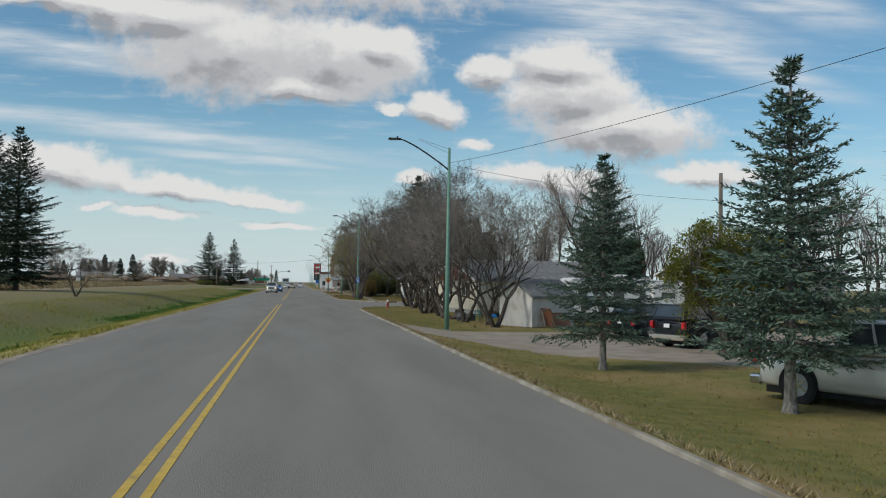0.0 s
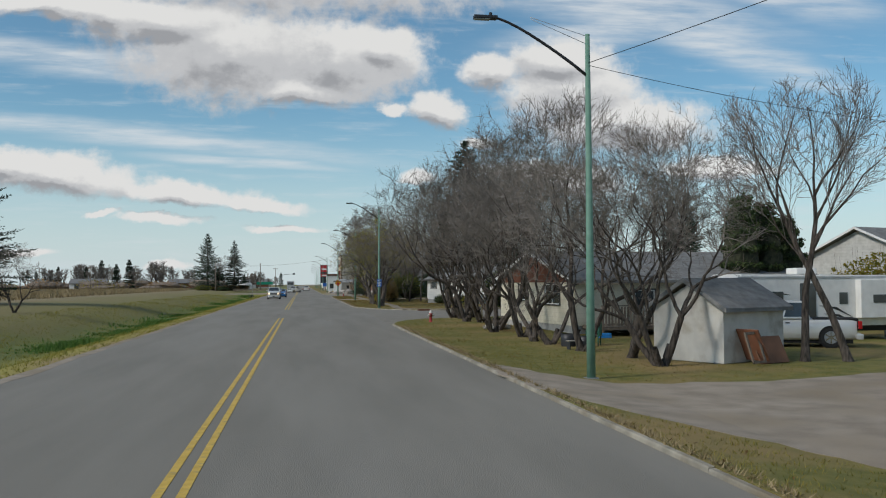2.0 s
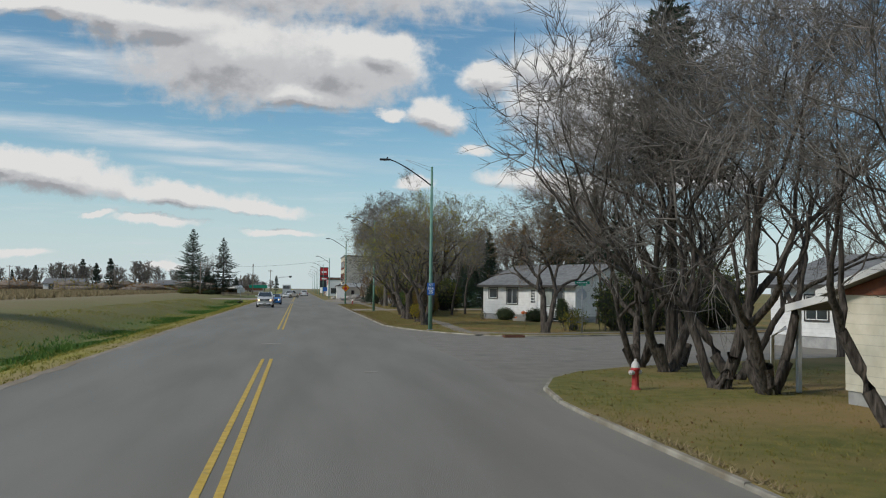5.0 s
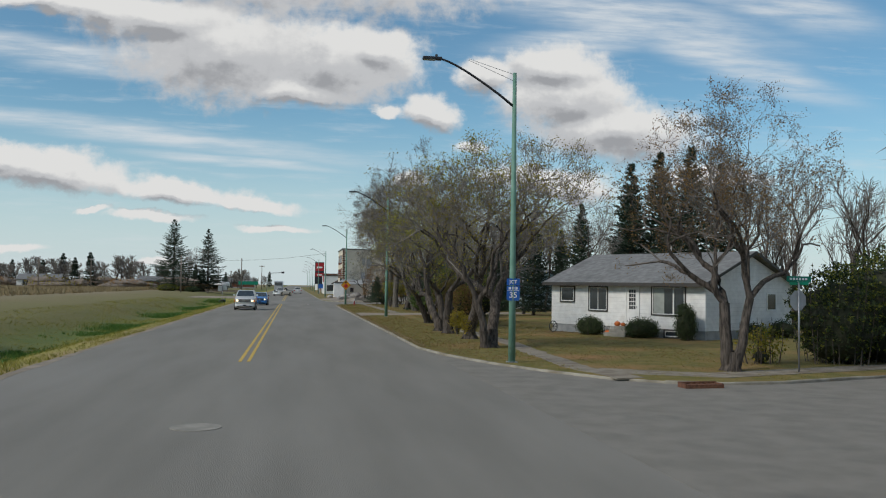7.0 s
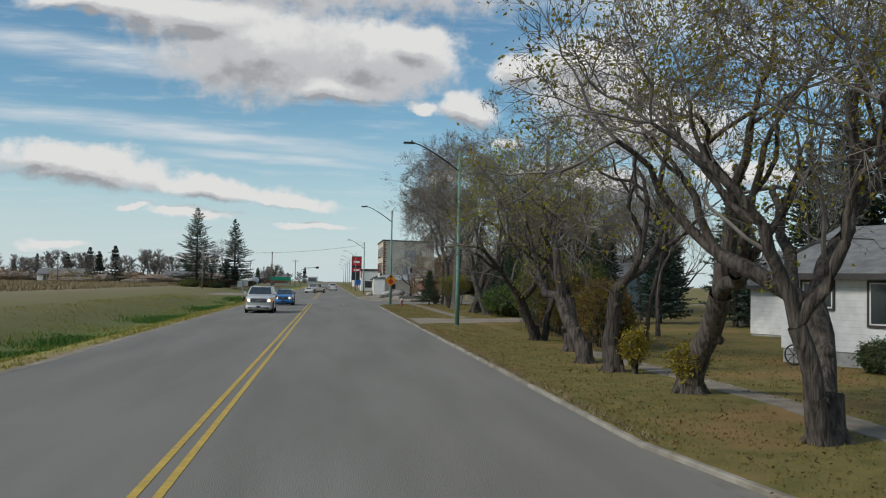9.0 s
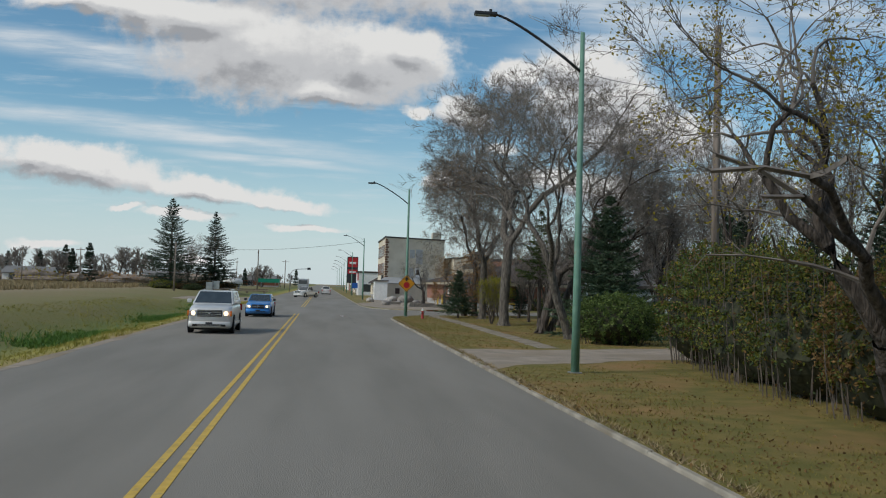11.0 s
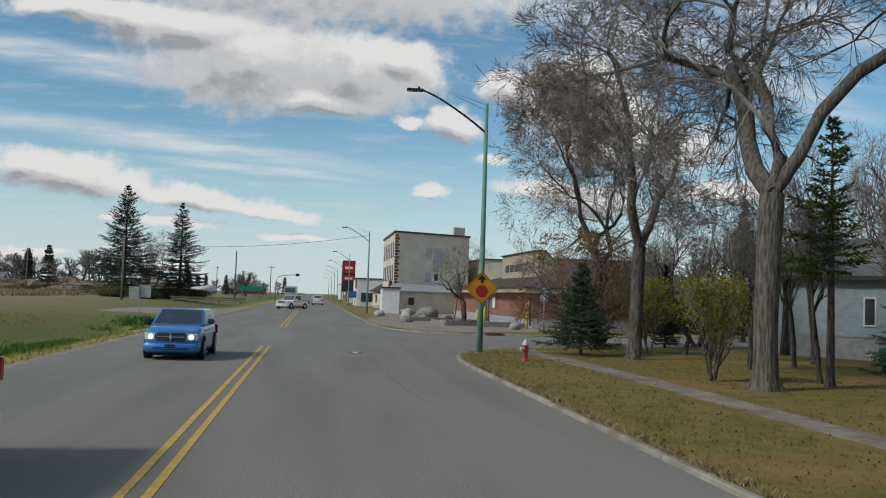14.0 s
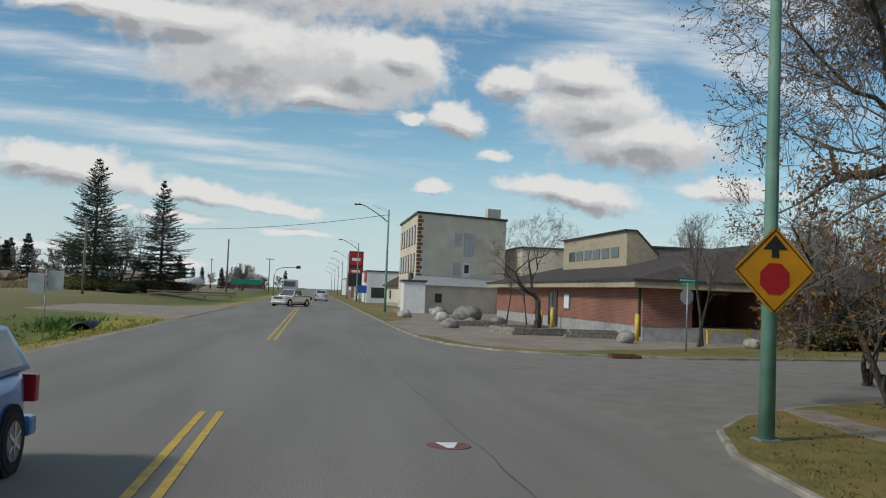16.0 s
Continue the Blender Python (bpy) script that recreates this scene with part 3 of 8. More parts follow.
SPREAD = dict(fine=0.006, wobble=0.27, lift=0.055, kids=(5, 7, 7, 7), bare=0.5, trunk=0.6, angle=(36, 70), ratio=(0.5, 0.76))
UPRIGHT = dict(fine=0.008, wobble=0.17, lift=0.15, kids=(5, 7, 6, 5), bare=0.62, trunk=0.5, angle=(20, 46), ratio=(0.5, 0.75))
FAR = dict(fine=0.012, wobble=0.2, lift=0.12, kids=(6, 7, 7), bare=0.35, angle=(20, 55), ratio=(0.5, 0.8))
MISTY = dict(FAR, fine=0.034, kids=(4, 6, 7))


def crooked_tree(seed, height, radius, levels=6, stems=1, trunk=0.2, kink=0.17, main=(8, 28), side=(32, 62), lift=0.06, ratio=(0.74, 0.95), shoots=1, twigs=6, twig_len=0.6, splay=0.3,
                 lean=0.05, bark=None, leaves=None, leaf_share=0.1, leaf_size=0.05, leaf_per=2, label="", wide=1.0, fine=0.0065, droop=0.0, thick=0.62, clear=0.0, burls=0, sway=0.45, filled=False):
    """An old leafless tree at the origin: stout crooked limbs that fork again and again, ending in fans of fine twigs."""
    rnd = random.Random(seed)
    verts, faces, tips = ([], []), ([], []), []
    reach = height * 0.34 * wide

    def turned(d, lo, hi):
        q = d.orthogonal().normalized()
        q.rotate(Matrix.Rotation(rnd.uniform(0, 6.283), 3, d))
        a = radians(rnd.uniform(lo, hi))
        return (d * math.cos(a) + q * math.sin(a)).normalized()

    def spike(p, d, ln, r):
        q = d.orthogonal().normalized() * r
        v, f = verts[1], faces[1]
        k = len(v)
        mid = p + d * ln * 0.5
        e = turned(d, 3, 20)
        end = mid + (e + Vector((0, 0, 0.12 - droop))).normalized() * ln * 0.5
        for c, w in ((p, 1.0), (mid, 0.7)):
            for j in range(3):
                v.append(tuple(c + Matrix.Rotation(2.094 * j, 3, d) @ q * w))
        v.append(tuple(end))
        for j in range(3):
            i = (j + 1) % 3
            f.append((k + j, k + i, k + 3 + i, k + 3 + j))
            f.append((k + 3 + j, k + 3 + i, k + 6))
        tips.append(tuple(end))
        return mid, e

    def limb(p, d, r, ln, lev, first):
        n = 5 if first else ((4 if lev >= levels - 2 else 3) if lev > 1 else 2)
        pts, rad = [p], [r]
        for i in range(n):
            w = kink * (sway if first else 1.0)
            d = (d + Vector((rnd.gauss(0, w), rnd.gauss(0, w), rnd.gauss(0, w * 0.8) + (lift if not first else 0.02) - (droop * 0.3 if lev < 2 else 0)))).normalized()
            p = p + d * (ln / n)
            pts.append(p)
            rad.append(r * (1 - (0.16 if first else 0.24) * (i + 1) / n))
        k = 0 if lev >= levels - 3 else 1
        tube(verts[k], faces[k], [tuple(q) for q in pts], rad, 10 if first else (7 if lev >= levels - 2 else (5 if lev > 1 else 3)), cap=False)
        if first and burls:
            for _ in range(burls):
                i = rnd.randrange(1, n)
                h = turned((pts[i + 1] - pts[i]).normalized(), 60, 95)
                tube(verts[0], faces[0], [tuple(pts[i]), tuple(pts[i] + h * rad[i] * 0.8), tuple(pts[i] + h * rad[i] * 1.35)], [rad[i] * 0.55, rad[i] * 0.52, rad[i] * 0.3], 7)
        if lev == 0:
            for _ in range(twigs):
                i = rnd.randrange(1, n + 1)
                m, e = spike(pts[i], turned(d, 8, 55), twig_len * rnd.uniform(0.55, 1.3), fine)
                for _ in range(2):
                    spike(m, turned(e, 20, 55), twig_len * rnd.uniform(0.3, 0.7), fine * 0.75)
            return
        if not first:
            for _ in range(int(shoots * 2.2 + rnd.random()) if filled and lev >= levels - 4 else int(rnd.random() < shoots)):
                i = rnd.randrange(1, n + 1)
                limb(pts[i], turned(d, 35, 70), rad[i] * 0.34, ln * rnd.uniform(0.5, 0.8), max(0, lev - 3), False)
        if math.hypot(p.x, p.y) > reach * (0.8 + 0.2 * math.sin(3 * math.atan2(p.y, p.x) + seed)):
            lev = min(lev, 1)
        r2 = rad[-1]
        kids = 3 if rnd.random() < (0.55 if first else 0.22) else 2
        for j in range(kids):
            big = j == 0
            h = turned(d, *(main if big else side))
            if clear and p.z < clear and h.z < 0.25:
                h = (h + Vector((0, 0, 0.45))).normalized()
            if lev >= levels - 2 and h.z < 0.5:
                h = (h + Vector((0, 0, 0.5))).normalized()
            limb(p, h, r2 * (rnd.uniform(0.74, 0.86) if big else rnd.uniform(thick - 0.1, thick + 0.1)), ln * rnd.uniform(*ratio) * (1.0 if not first else first), lev - 1, False)

    for s in range(stems):
        a = 6.283 * s / stems + rnd.uniform(-0.5, 0.5)
        sp = splay if stems > 1 else 0.0
        d = Vector((math.cos(a) * (sp + lean), math.sin(a) * (sp + lean), 1)).normalized()
        r = radius * (1 if s == 0 else rnd.uniform(0.62, 0.92))
        o = Vector((math.cos(a), math.sin(a), 0)) * radius * (0.8 if stems > 1 else 0) + Vector((0, 0, -0.06))
        toes = 5
        tube(verts[0], faces[0], [tuple(o + Vector((0, 0, -0.05))), tuple(o + Vector((0, 0, 0.10))), tuple(o + d * 0.34), tuple(o + d * 0.8)], [r * 1.6, r * 1.25, r * 1.07, r * 0.98], 12, cap=False)
        for t in range(toes):
            b = 6.283 * t / toes + rnd.uniform(-0.3, 0.3)
            q = Vector((math.cos(b), math.sin(b), 0))
            tube(verts[0], faces[0], [tuple(o + d * 0.4 + q * r * 0.55), tuple(o + q * r * 1.25 + Vector((0, 0, 0.1))), tuple(o + q * r * 1.9 + Vector((0, 0, -0.02)))], [r * 0.34, r * 0.3, r * 0.14], 5, cap=False)
        limb(o, d, r, height * trunk * rnd.uniform(0.85, 1.15), levels, 0.95)
    zs = sorted(p[2] for p in tips)
    k = height / zs[int(len(zs) * 0.985)]
    def sc(vs):
        out = []
        for x, y, z in vs:
            g = min(1.0, max(0.0, (z - 0.6) / (height * 0.35)))
            w = (1 - g) + g * k
            x, y, z = x * w, y * w, z * w
            out.append((x, y, z))
        return out

    tree = thing("tree", label, "tree")
    link_mesh("trunk", sc(verts[0]), faces[0], bark or M_BARK, tree, "", True)
    link_mesh("crown", sc(verts[1]), faces[1], M_TWIG, tree, "bare crown of fine twigs")
    if leaves:
        spots = [p for p in sc(tips) if rnd.random() < leaf_share]
        v, f = leaf_cards(rnd, spots, leaf_size, 0.10, leaf_per)
        link_mesh("leaves", v, f, leaves, tree, "last autumn leaves")
    return tree


def leaf_cards(rnd, spots, size, spread, per):
    v, f = [], []
    for p in spots:
        for _ in range(per):
            c = Vector(p) + Vector((rnd.gauss(0, spread), rnd.gauss(0, spread), rnd.gauss(0, spread)))
            a = Vector((rnd.gauss(0, 1), rnd.gauss(0, 1), rnd.gauss(0, 1))).normalized()
            b = a.orthogonal().normalized()
            b.rotate(Matrix.Rotation(rnd.uniform(0, 6.28), 3, a))
            c2 = a.cross(b)
            s = size * rnd.uniform(0.6, 1.3)
            k = len(v)
            v += [tuple(c - b * s), tuple(c + c2 * s * 0.55 + a * s * 0.2), tuple(c + b * s), tuple(c - c2 * s * 0.55 + a * s * 0.2)]
            f.append((k, k + 1, k + 2, k + 3))
    return v, f


def bare_tree(seed, height, radius, style, levels=4, stems=1, lean=0.08, bark=None, leaves=None, leaf_share=0.1, leaf_size=0.05, leaf_per=2, label="",
              trunk_part=0.42, flare=True, wide=1.0, low=0.32, splay=0.16):
    """A leafless broad-leaved tree, at the origin: trunk and limbs, crown of twigs, last leaves."""
    rnd = random.Random(seed)
    style = dict(style, floor=low * height)
    verts, faces, tips = ([], []), ([], []), []
    for s in range(stems):
        a = rnd.uniform(0, 6.28)
        spread = (0.0 if stems == 1 else splay)
        h = (math.cos(a) * (lean + spread) + rnd.gauss(0, 0.03), math.sin(a) * (lean + spread) + rnd.gauss(0, 0.03), 1)
        r = radius * (1 if s == 0 else rnd.uniform(0.6, 0.9))
        o = (math.cos(a) * radius * 0.7 * (stems > 1), math.sin(a) * radius * 0.7 * (stems > 1), -0.05)
        if flare:
            tube(verts[0], faces[0], [(o[0] * 1.1, o[1] * 1.1, -0.06), (o[0], o[1], 0.12), (o[0] + h[0] * 0.4, o[1] + h[1] * 0.4, 0.45)], [r * 1.4, r * 1.14, r * 0.98], 10,
                 cap=False)
        grow(rnd, verts, faces, tips, o, h, height * trunk_part * rnd.uniform(0.9, 1.1), r, levels, levels, style)
    zs = sorted(p[2] for p in tips)
    top = zs[int(len(zs) * 0.93)] / 0.93
    k = height / top
    R = height * 0.40 * wide

    def sc(vs):
        """Fits the crown to its height and rounds off its outline."""
        out = []
        for x, y, z in vs:
            x, y, z = x * (0.5 + 0.5 * k) * wide, y * (0.5 + 0.5 * k) * wide, z * k
            if z > height * 0.8:
                z = height * (0.8 + 0.2 * math.tanh((z / height - 0.8) / 0.2))
            r = math.hypot(x, y)
            q = min(1.0, max(0.0, (z / height - 0.62) / 0.38))
            lim = R * math.sqrt(max(0.12, 1 - q * q * 0.85))
            if r > lim * 0.55:
                m = lim * (0.55 + 0.45 * math.tanh((r / lim - 0.55) / 0.45)) / r
                x, y = x * m, y * m
            out.append((x, y, z))
        return out

    tree = thing("tree", label, "tree")
    link_mesh("trunk", sc(verts[0]), faces[0], bark or M_BARK, tree, "", True)
    link_mesh("crown", sc(verts[1]), faces[1], M_TWIG, tree, "bare crown of fine twigs")
    if leaves:
        spots = [p for p in sc(tips) if rnd.random() < leaf_share]
        v, f = leaf_cards(rnd, spots, leaf_size, 0.10, leaf_per)
        link_mesh("leaves", v, f, leaves, tree, "last autumn leaves")
    return tree


def spruce(seed, height, spread, bare, mat, label, whorls=26, per=8, twigs=9, droop=0.25, gap=0.0, needle=0.05, bark=None):
    """A spruce: tapered trunk and whorls of drooping boughs, with side twigs set with needles."""
    rnd = random.Random(seed)
    tree = thing("spruce", label, "tree")
    v, f = [], []
    r0 = height * 0.017
    tube(v, f, [(0, 0, -0.05), (0, 0, 0.25), (0, 0, height * 0.5), (0, 0, height * 0.97)], [r0 * 1.5, r0, r0 * 0.6, 0.012], 8)
    nv, nf = [], []

    def tuft(a, b, w):
        """Needles along a twig from a to b: crossed ragged blades."""
        ax = b - a
        L = ax.length
        if L < 1e-4:
            return
        ax = ax / L
        s1 = ax.orthogonal().normalized()
        n = max(2, int(L / (1.8 * w)))
        for j in range(n):
            c = a + ax * (L * (j + 0.2) / n)
            for q in range(3):
                side = s1.copy()
                side.rotate(Matrix.Rotation(rnd.uniform(0, 6.28), 3, ax))
                t = c + ax * rnd.uniform(0.06, 0.12) * (w / 0.05) + side * w * rnd.uniform(0.7, 1.3)
                e = ax.cross(side) * 0.018 * (w / 0.05)
                k = len(nv)
                nv.extend([tuple(c - e), tuple(c + e), tuple(t)])
                nf.append((k, k + 1, k + 2))
    for i in range(whorls):
        s = (i + rnd.uniform(0, 0.6)) / whorls
        z = bare * height + (1 - bare) * height * s
        reach = spread * (1 - s) ** 0.85 * rnd.uniform(0.74, 1.12) + 0.05
        for k in range(per if s < 0.85 else max(4, per - 3)):
            if rnd.random() < gap:
                continue
            a = 2 * math.pi * (k + rnd.uniform(-0.35, 0.35)) / per + i * 1.3
            R = reach * rnd.uniform(0.65, 1.12)
            up = 0.38 * s + 0.08
            pts = []
            for j in range(5):
                q = j / 4
                zz = z + rnd.uniform(-0.05, 0.05) + R * (up * q - droop * q * (1 - s) + 0.16 * q * q)
                pts.append(Vector((math.cos(a) * R * q, math.sin(a) * R * q, zz)))
            tube(v, f, [tuple(p) for p in pts], [0.02 + 0.01 * R, 0.018, 0.012, 0.008, 0.004], 3, cap=False)
            m = max(3, int(twigs * R / max(0.5, spread) + 2))
            for j in range(m):
                q = 0.15 + 0.85 * (j + rnd.random() * 0.5) / m
                i0 = min(3, int(q * 4))
                c = pts[i0].lerp(pts[i0 + 1], q * 4 - i0)
                ax = (pts[i0 + 1] - pts[i0]).normalized()
                for sd in (-1, 1):
                    side = Vector((-math.sin(a), math.cos(a), 0)) * sd
                    t = (ax * 0.7 + side * rnd.uniform(0.5, 1.0) + Vector((0, 0, rnd.uniform(-0.35, 0.2)))).normalized()
                    tl = R * (0.30 * (1 - q) + 0.13) * rnd.uniform(0.7, 1.2) + 0.08 * (1 - s) + 0.02
                    tuft(c, c + t * tl, needle)
            tuft(pts[2], pts[4] + (pts[4] - pts[3]) * 0.4, needle)
    tuft(Vector((0, 0, height * 0.93)), Vector((0, 0, height)), needle)
    link_mesh("trunk", v, f, bark or M_BARK, tree, "", True)
    link_mesh("crown", nv, nf, mat, tree, "tiers of drooping needled boughs")
    return tree


def put(tree, x, y, turn=0, s=1.0, z=LZ - 0.01, tilt=(0, 0), label="", group=""):
    """Stands a copy of a tree; the model itself is taken away at the end."""
    ob = copy_thing(tree, pose(x, y, z, tilt[0], tilt[1], turn) @ Matrix.Scale(s, 4))
    ob.scale = (s, s, s)
    return tagged(ob, label, group=group)


models = []


def model(t):
    models.append(t)
    return t


T_TANGLE = [model(crooked_tree(11 + i, 9.0, 0.13, 6, (2, 3, 2, 2)[i], 0.21, kink=0.21, main=(8, 30), side=(30, 60), lift=0.07, shoots=0.4, twigs=6, splay=(0.42, 0.4, 0.3, 0.45)[i], lean=0.14,
                               label="leafless leaning tree with a dense grey-brown crown", wide=1.12, twig_len=0.6, clear=2.4, fine=0.006)) for i in range(4)]
T_UP = [model(bare_tree(31 + i, 9.6, 0.16, UPRIGHT, 4, 1, 0.08, label="slender leafless tree with fine rounded crown", wide=0.8, trunk_part=0.5)) for i in range(2)]
T_VASE = [model(crooked_tree(51 + i, 8.6, 0.25, 7, (1, 2, 1)[i], (0.25, 0.24, 0.27)[i], kink=0.24, main=(9, 32), side=(34, 66), lift=0.05, shoots=0.4, twigs=5, splay=(0.04, 0.2, 0.04)[i], lean=0.02,
                             leaves=M_LEAFYG if i == 0 else M_LEAFY, leaf_share=(0.75, 0.3, 0.1)[i], leaf_size=0.042, leaf_per=3, ratio=(0.72, 0.92), wide=1.55, twig_len=0.5, clear=2.8, burls=2, thick=0.7,
                             label="leafless boulevard elm with thick dark trunk and a few yellow leaves")) for i in range(3)]
T_CORNER = model(crooked_tree(58, 10.2, 0.24, 7, 2, 0.27, kink=0.24, main=(9, 30), side=(32, 60), lift=0.06, shoots=0.4, twigs=5, splay=0.12, lean=0.02, leaves=M_LEAFB, leaf_share=0.6, leaf_size=0.036, leaf_per=4,
                              ratio=(0.72, 0.9), wide=1.2, twig_len=0.5, clear=5.0, thick=0.7, label="corner elm with a crooked forked trunk and dry brown leaves"))
T_BIG = [model(crooked_tree(71 + i, 15.5, (0.28, 0.26, 0.24)[i], 8, 1, (0.27, 0.25, 0.23)[i], kink=0.3, main=(8, 32), side=(32, 64), lift=0.045, shoots=(0.62, 0.5, 0.62)[i], twigs=(5, 4, 5)[i], filled=i != 1, lean=0.0, thick=(0.66, 0.68, 0.66)[i], sway=0.14,
                            bark=M_BARKG, leaves=M_LEAFB, leaf_share=0.02, leaf_size=0.04, ratio=(0.66, 0.86), wide=1.05, twig_len=0.6, fine=0.008, clear=4.0,
                            label="tall old leafless elm with a broad crown")) for i in range(3)]
T_LEAN = model(crooked_tree(83, 14.0, 0.25, 8, 2, 0.24, kink=0.32, main=(10, 34), side=(34, 64), lift=0.05, shoots=0.4, twigs=5, filled=True, splay=0.13, lean=0.0, thick=0.7, sway=0.3, ratio=(0.66, 0.86), wide=1.15, twig_len=0.6,
                            fine=0.008, clear=4.0, burls=3, label="gnarled old elm with two leaning dark stems"))
T_BROWN = model(crooked_tree(88, 12.5, 0.22, 8, 1, 0.24, kink=0.3, main=(10, 32), side=(34, 62), lift=0.05, shoots=0.8, twigs=5, filled=True, lean=0.0, thick=0.62, sway=0.3, ratio=(0.64, 0.84), wide=1.1, twig_len=0.5,
                             fine=0.007, clear=3.0, leaves=M_LEAFO, leaf_share=0.4, leaf_size=0.042, leaf_per=3, label="broad leaning elm still holding dry brown leaves"))
T_MISTY = [model(bare_tree(95 + i, 9.0, 0.16, MISTY, 3, 2, 0.1, label="distant leafless tree", trunk_part=0.3, wide=1.3, low=0.1)) for i in range(2)]
T_FAR = [model(bare_tree(91 + i, 9.0, 0.14, FAR, 3, 1, 0.1, label="distant leafless tree", trunk_part=0.36)) for i in range(3)]
S_NEAR = [model(spruce(3 + i, 6.0, 1.75, 0.17, M_NEEDLE, "blue-green young spruce with bare lower trunk", 27, 8, 9, 0.34, bark=M_BARKP)) for i in range(2)]
S_TALL = [model(spruce(7 + i, 16.0, 5.6, 0.07 + 0.05 * i, M_NEEDLED, "tall dark spruce with ragged outline", 36, 9, 8, 0.35, 0.12 + 0.1 * i, 0.12)) for i in range(2)]
S_WIDE = [model(spruce(13, 8.0, 3.4, 0.04, M_NEEDLEM, "broad dense dark green spruce", 26, 10, 10, 0.28, 0.03, 0.10))]
S_FAR = [model(spruce(15, 12.0, 2.7, 0.05, M_NEEDLED, "distant dark spruce", 17, 7, 4, 0.3, 0.06, 0.3))]
S_THIN = model(spruce(21, 7.4, 1.5, 0.42, M_LILAC, "slender conifer with a bare lower trunk and thin green crown", 20, 6, 6, 0.2, 0.3, 0.07))
S_POKE = model(spruce(19, 12.9, 2.9, 0.5, M_NEEDLED, "old spruce with a long bare trunk and dark top", 22, 7, 6, 0.22, 0.08, 0.12))
S_SMALL = model(spruce(25, 3.6, 1.45, 0.13, M_NEEDLEM, "small broad green spruce with a bare trunk foot", 20, 10, 8, 0.26, 0.04, 0.055))
S_BACK = [model(spruce(9, 12.0, 2.9, 0.05, M_NEEDLED, "dark old spruce among bare trees", 38, 7, 5, 0.22, 0.08, 0.14))]

ROW_A = [(10.5, 64.4, 1, 0.92), (10.7, 67.4, 0, 0.88), (10.0, 70.5, 2, 1.05), (9.8, 74.2, 3, 0.98), (9.6, 76.2, 0, 0.9), (9.7, 78.8, 1, 0.95), (9.1, 82.2, 2, 0.95),
         (9.6, 83.6, 0, 0.95), (10.1, 86.8, 3, 1.0), (10.4, 92.0, 1, 1.15), (9.7, 93.2, 2, 1.25), (10.2, 97.6, 0, 1.2), (9.9, 99.2, 1, 1.0), (11.2, 95.2, 3, 1.1), (11.4, 99.4, 2, 1.05)]
for i, (x, y, k, s) in enumerate(ROW_A):
    put(T_TANGLE[k], x, y, i * 67, s, tilt=((i * 37) % 13 - 6, (i * 53) % 15 - 9), group="row of bare trees")
for i, (x, y, k, s) in enumerate([(15.6, 65.0, 0, 1.05), (16.9, 64.7, 1, 1.05)]):
    put(T_UP[k], x, y, 40 + 90 * i, s, tilt=(0, 4 + 8 * i))
put(S_POKE, 10.7, 98.4, 20, 0.93, label="dark spruce top rising above bare trees")
put(T_CORNER, 13.1, 121.6, 80, 0.86, group="boulevard elms")
for i, (x, y, k, s) in enumerate([(7.7, 131.85, 1, 1.0), (8.1, 138.1, 0, 1.08), (7.9, 142.9, 2, 0.98), (7.8, 145.4, 0, 0.9), (8.6, 150.0, 2, 0.9), (8.9, 156.0, 1, 0.85)]):
    put(T_VASE[k], x, y, i * 101 + 30, s, group="boulevard elms")
for i, (x, y, k, s) in enumerate([(11.7, 185.3, 1, 0.84), (11.35, 199.3, 0, 1.1), (11.9, 210.3, 2, 1.05)]):
    put(T_BIG[k], x, y, i * 83 + 10, s, tilt=(0, (-20, 0, -3)[i]), group="old elms on the lawn")
put(T_LEAN, 11.7, 190.2, 195, 0.98, tilt=(3, -15), group="old elms on the lawn")
put(T_BROWN, 12.4, 216.6, 60, 1.0, tilt=(2, -8), group="old elms on the lawn")
put(S_NEAR[0], 8.7, 41.5, 0, 1.06, group="young spruces")
put(S_NEAR[1], 9.5, 32.65, 70, 1.19, group="young spruces")
put(S_NEAR[0], 13.6, 34.2, 120, 0.95, group="young spruces")
put(S_TALL[0], -29.1, 324.2, 0, 1.10, 0.45, group="pair of field spruces")
put(S_TALL[1], -21.5, 330.0, 100, 0.98, 0.45, group="pair of field spruces")
put(S_TALL[0], -34.5, 135.0, 60, 1.28, 0.5, group="tall roadside spruces")
put(S_TALL[1], -36.8, 132.0, 160, 1.3, 0.5, group="tall roadside spruces")

# ---- surfaces of buildings and street things ----


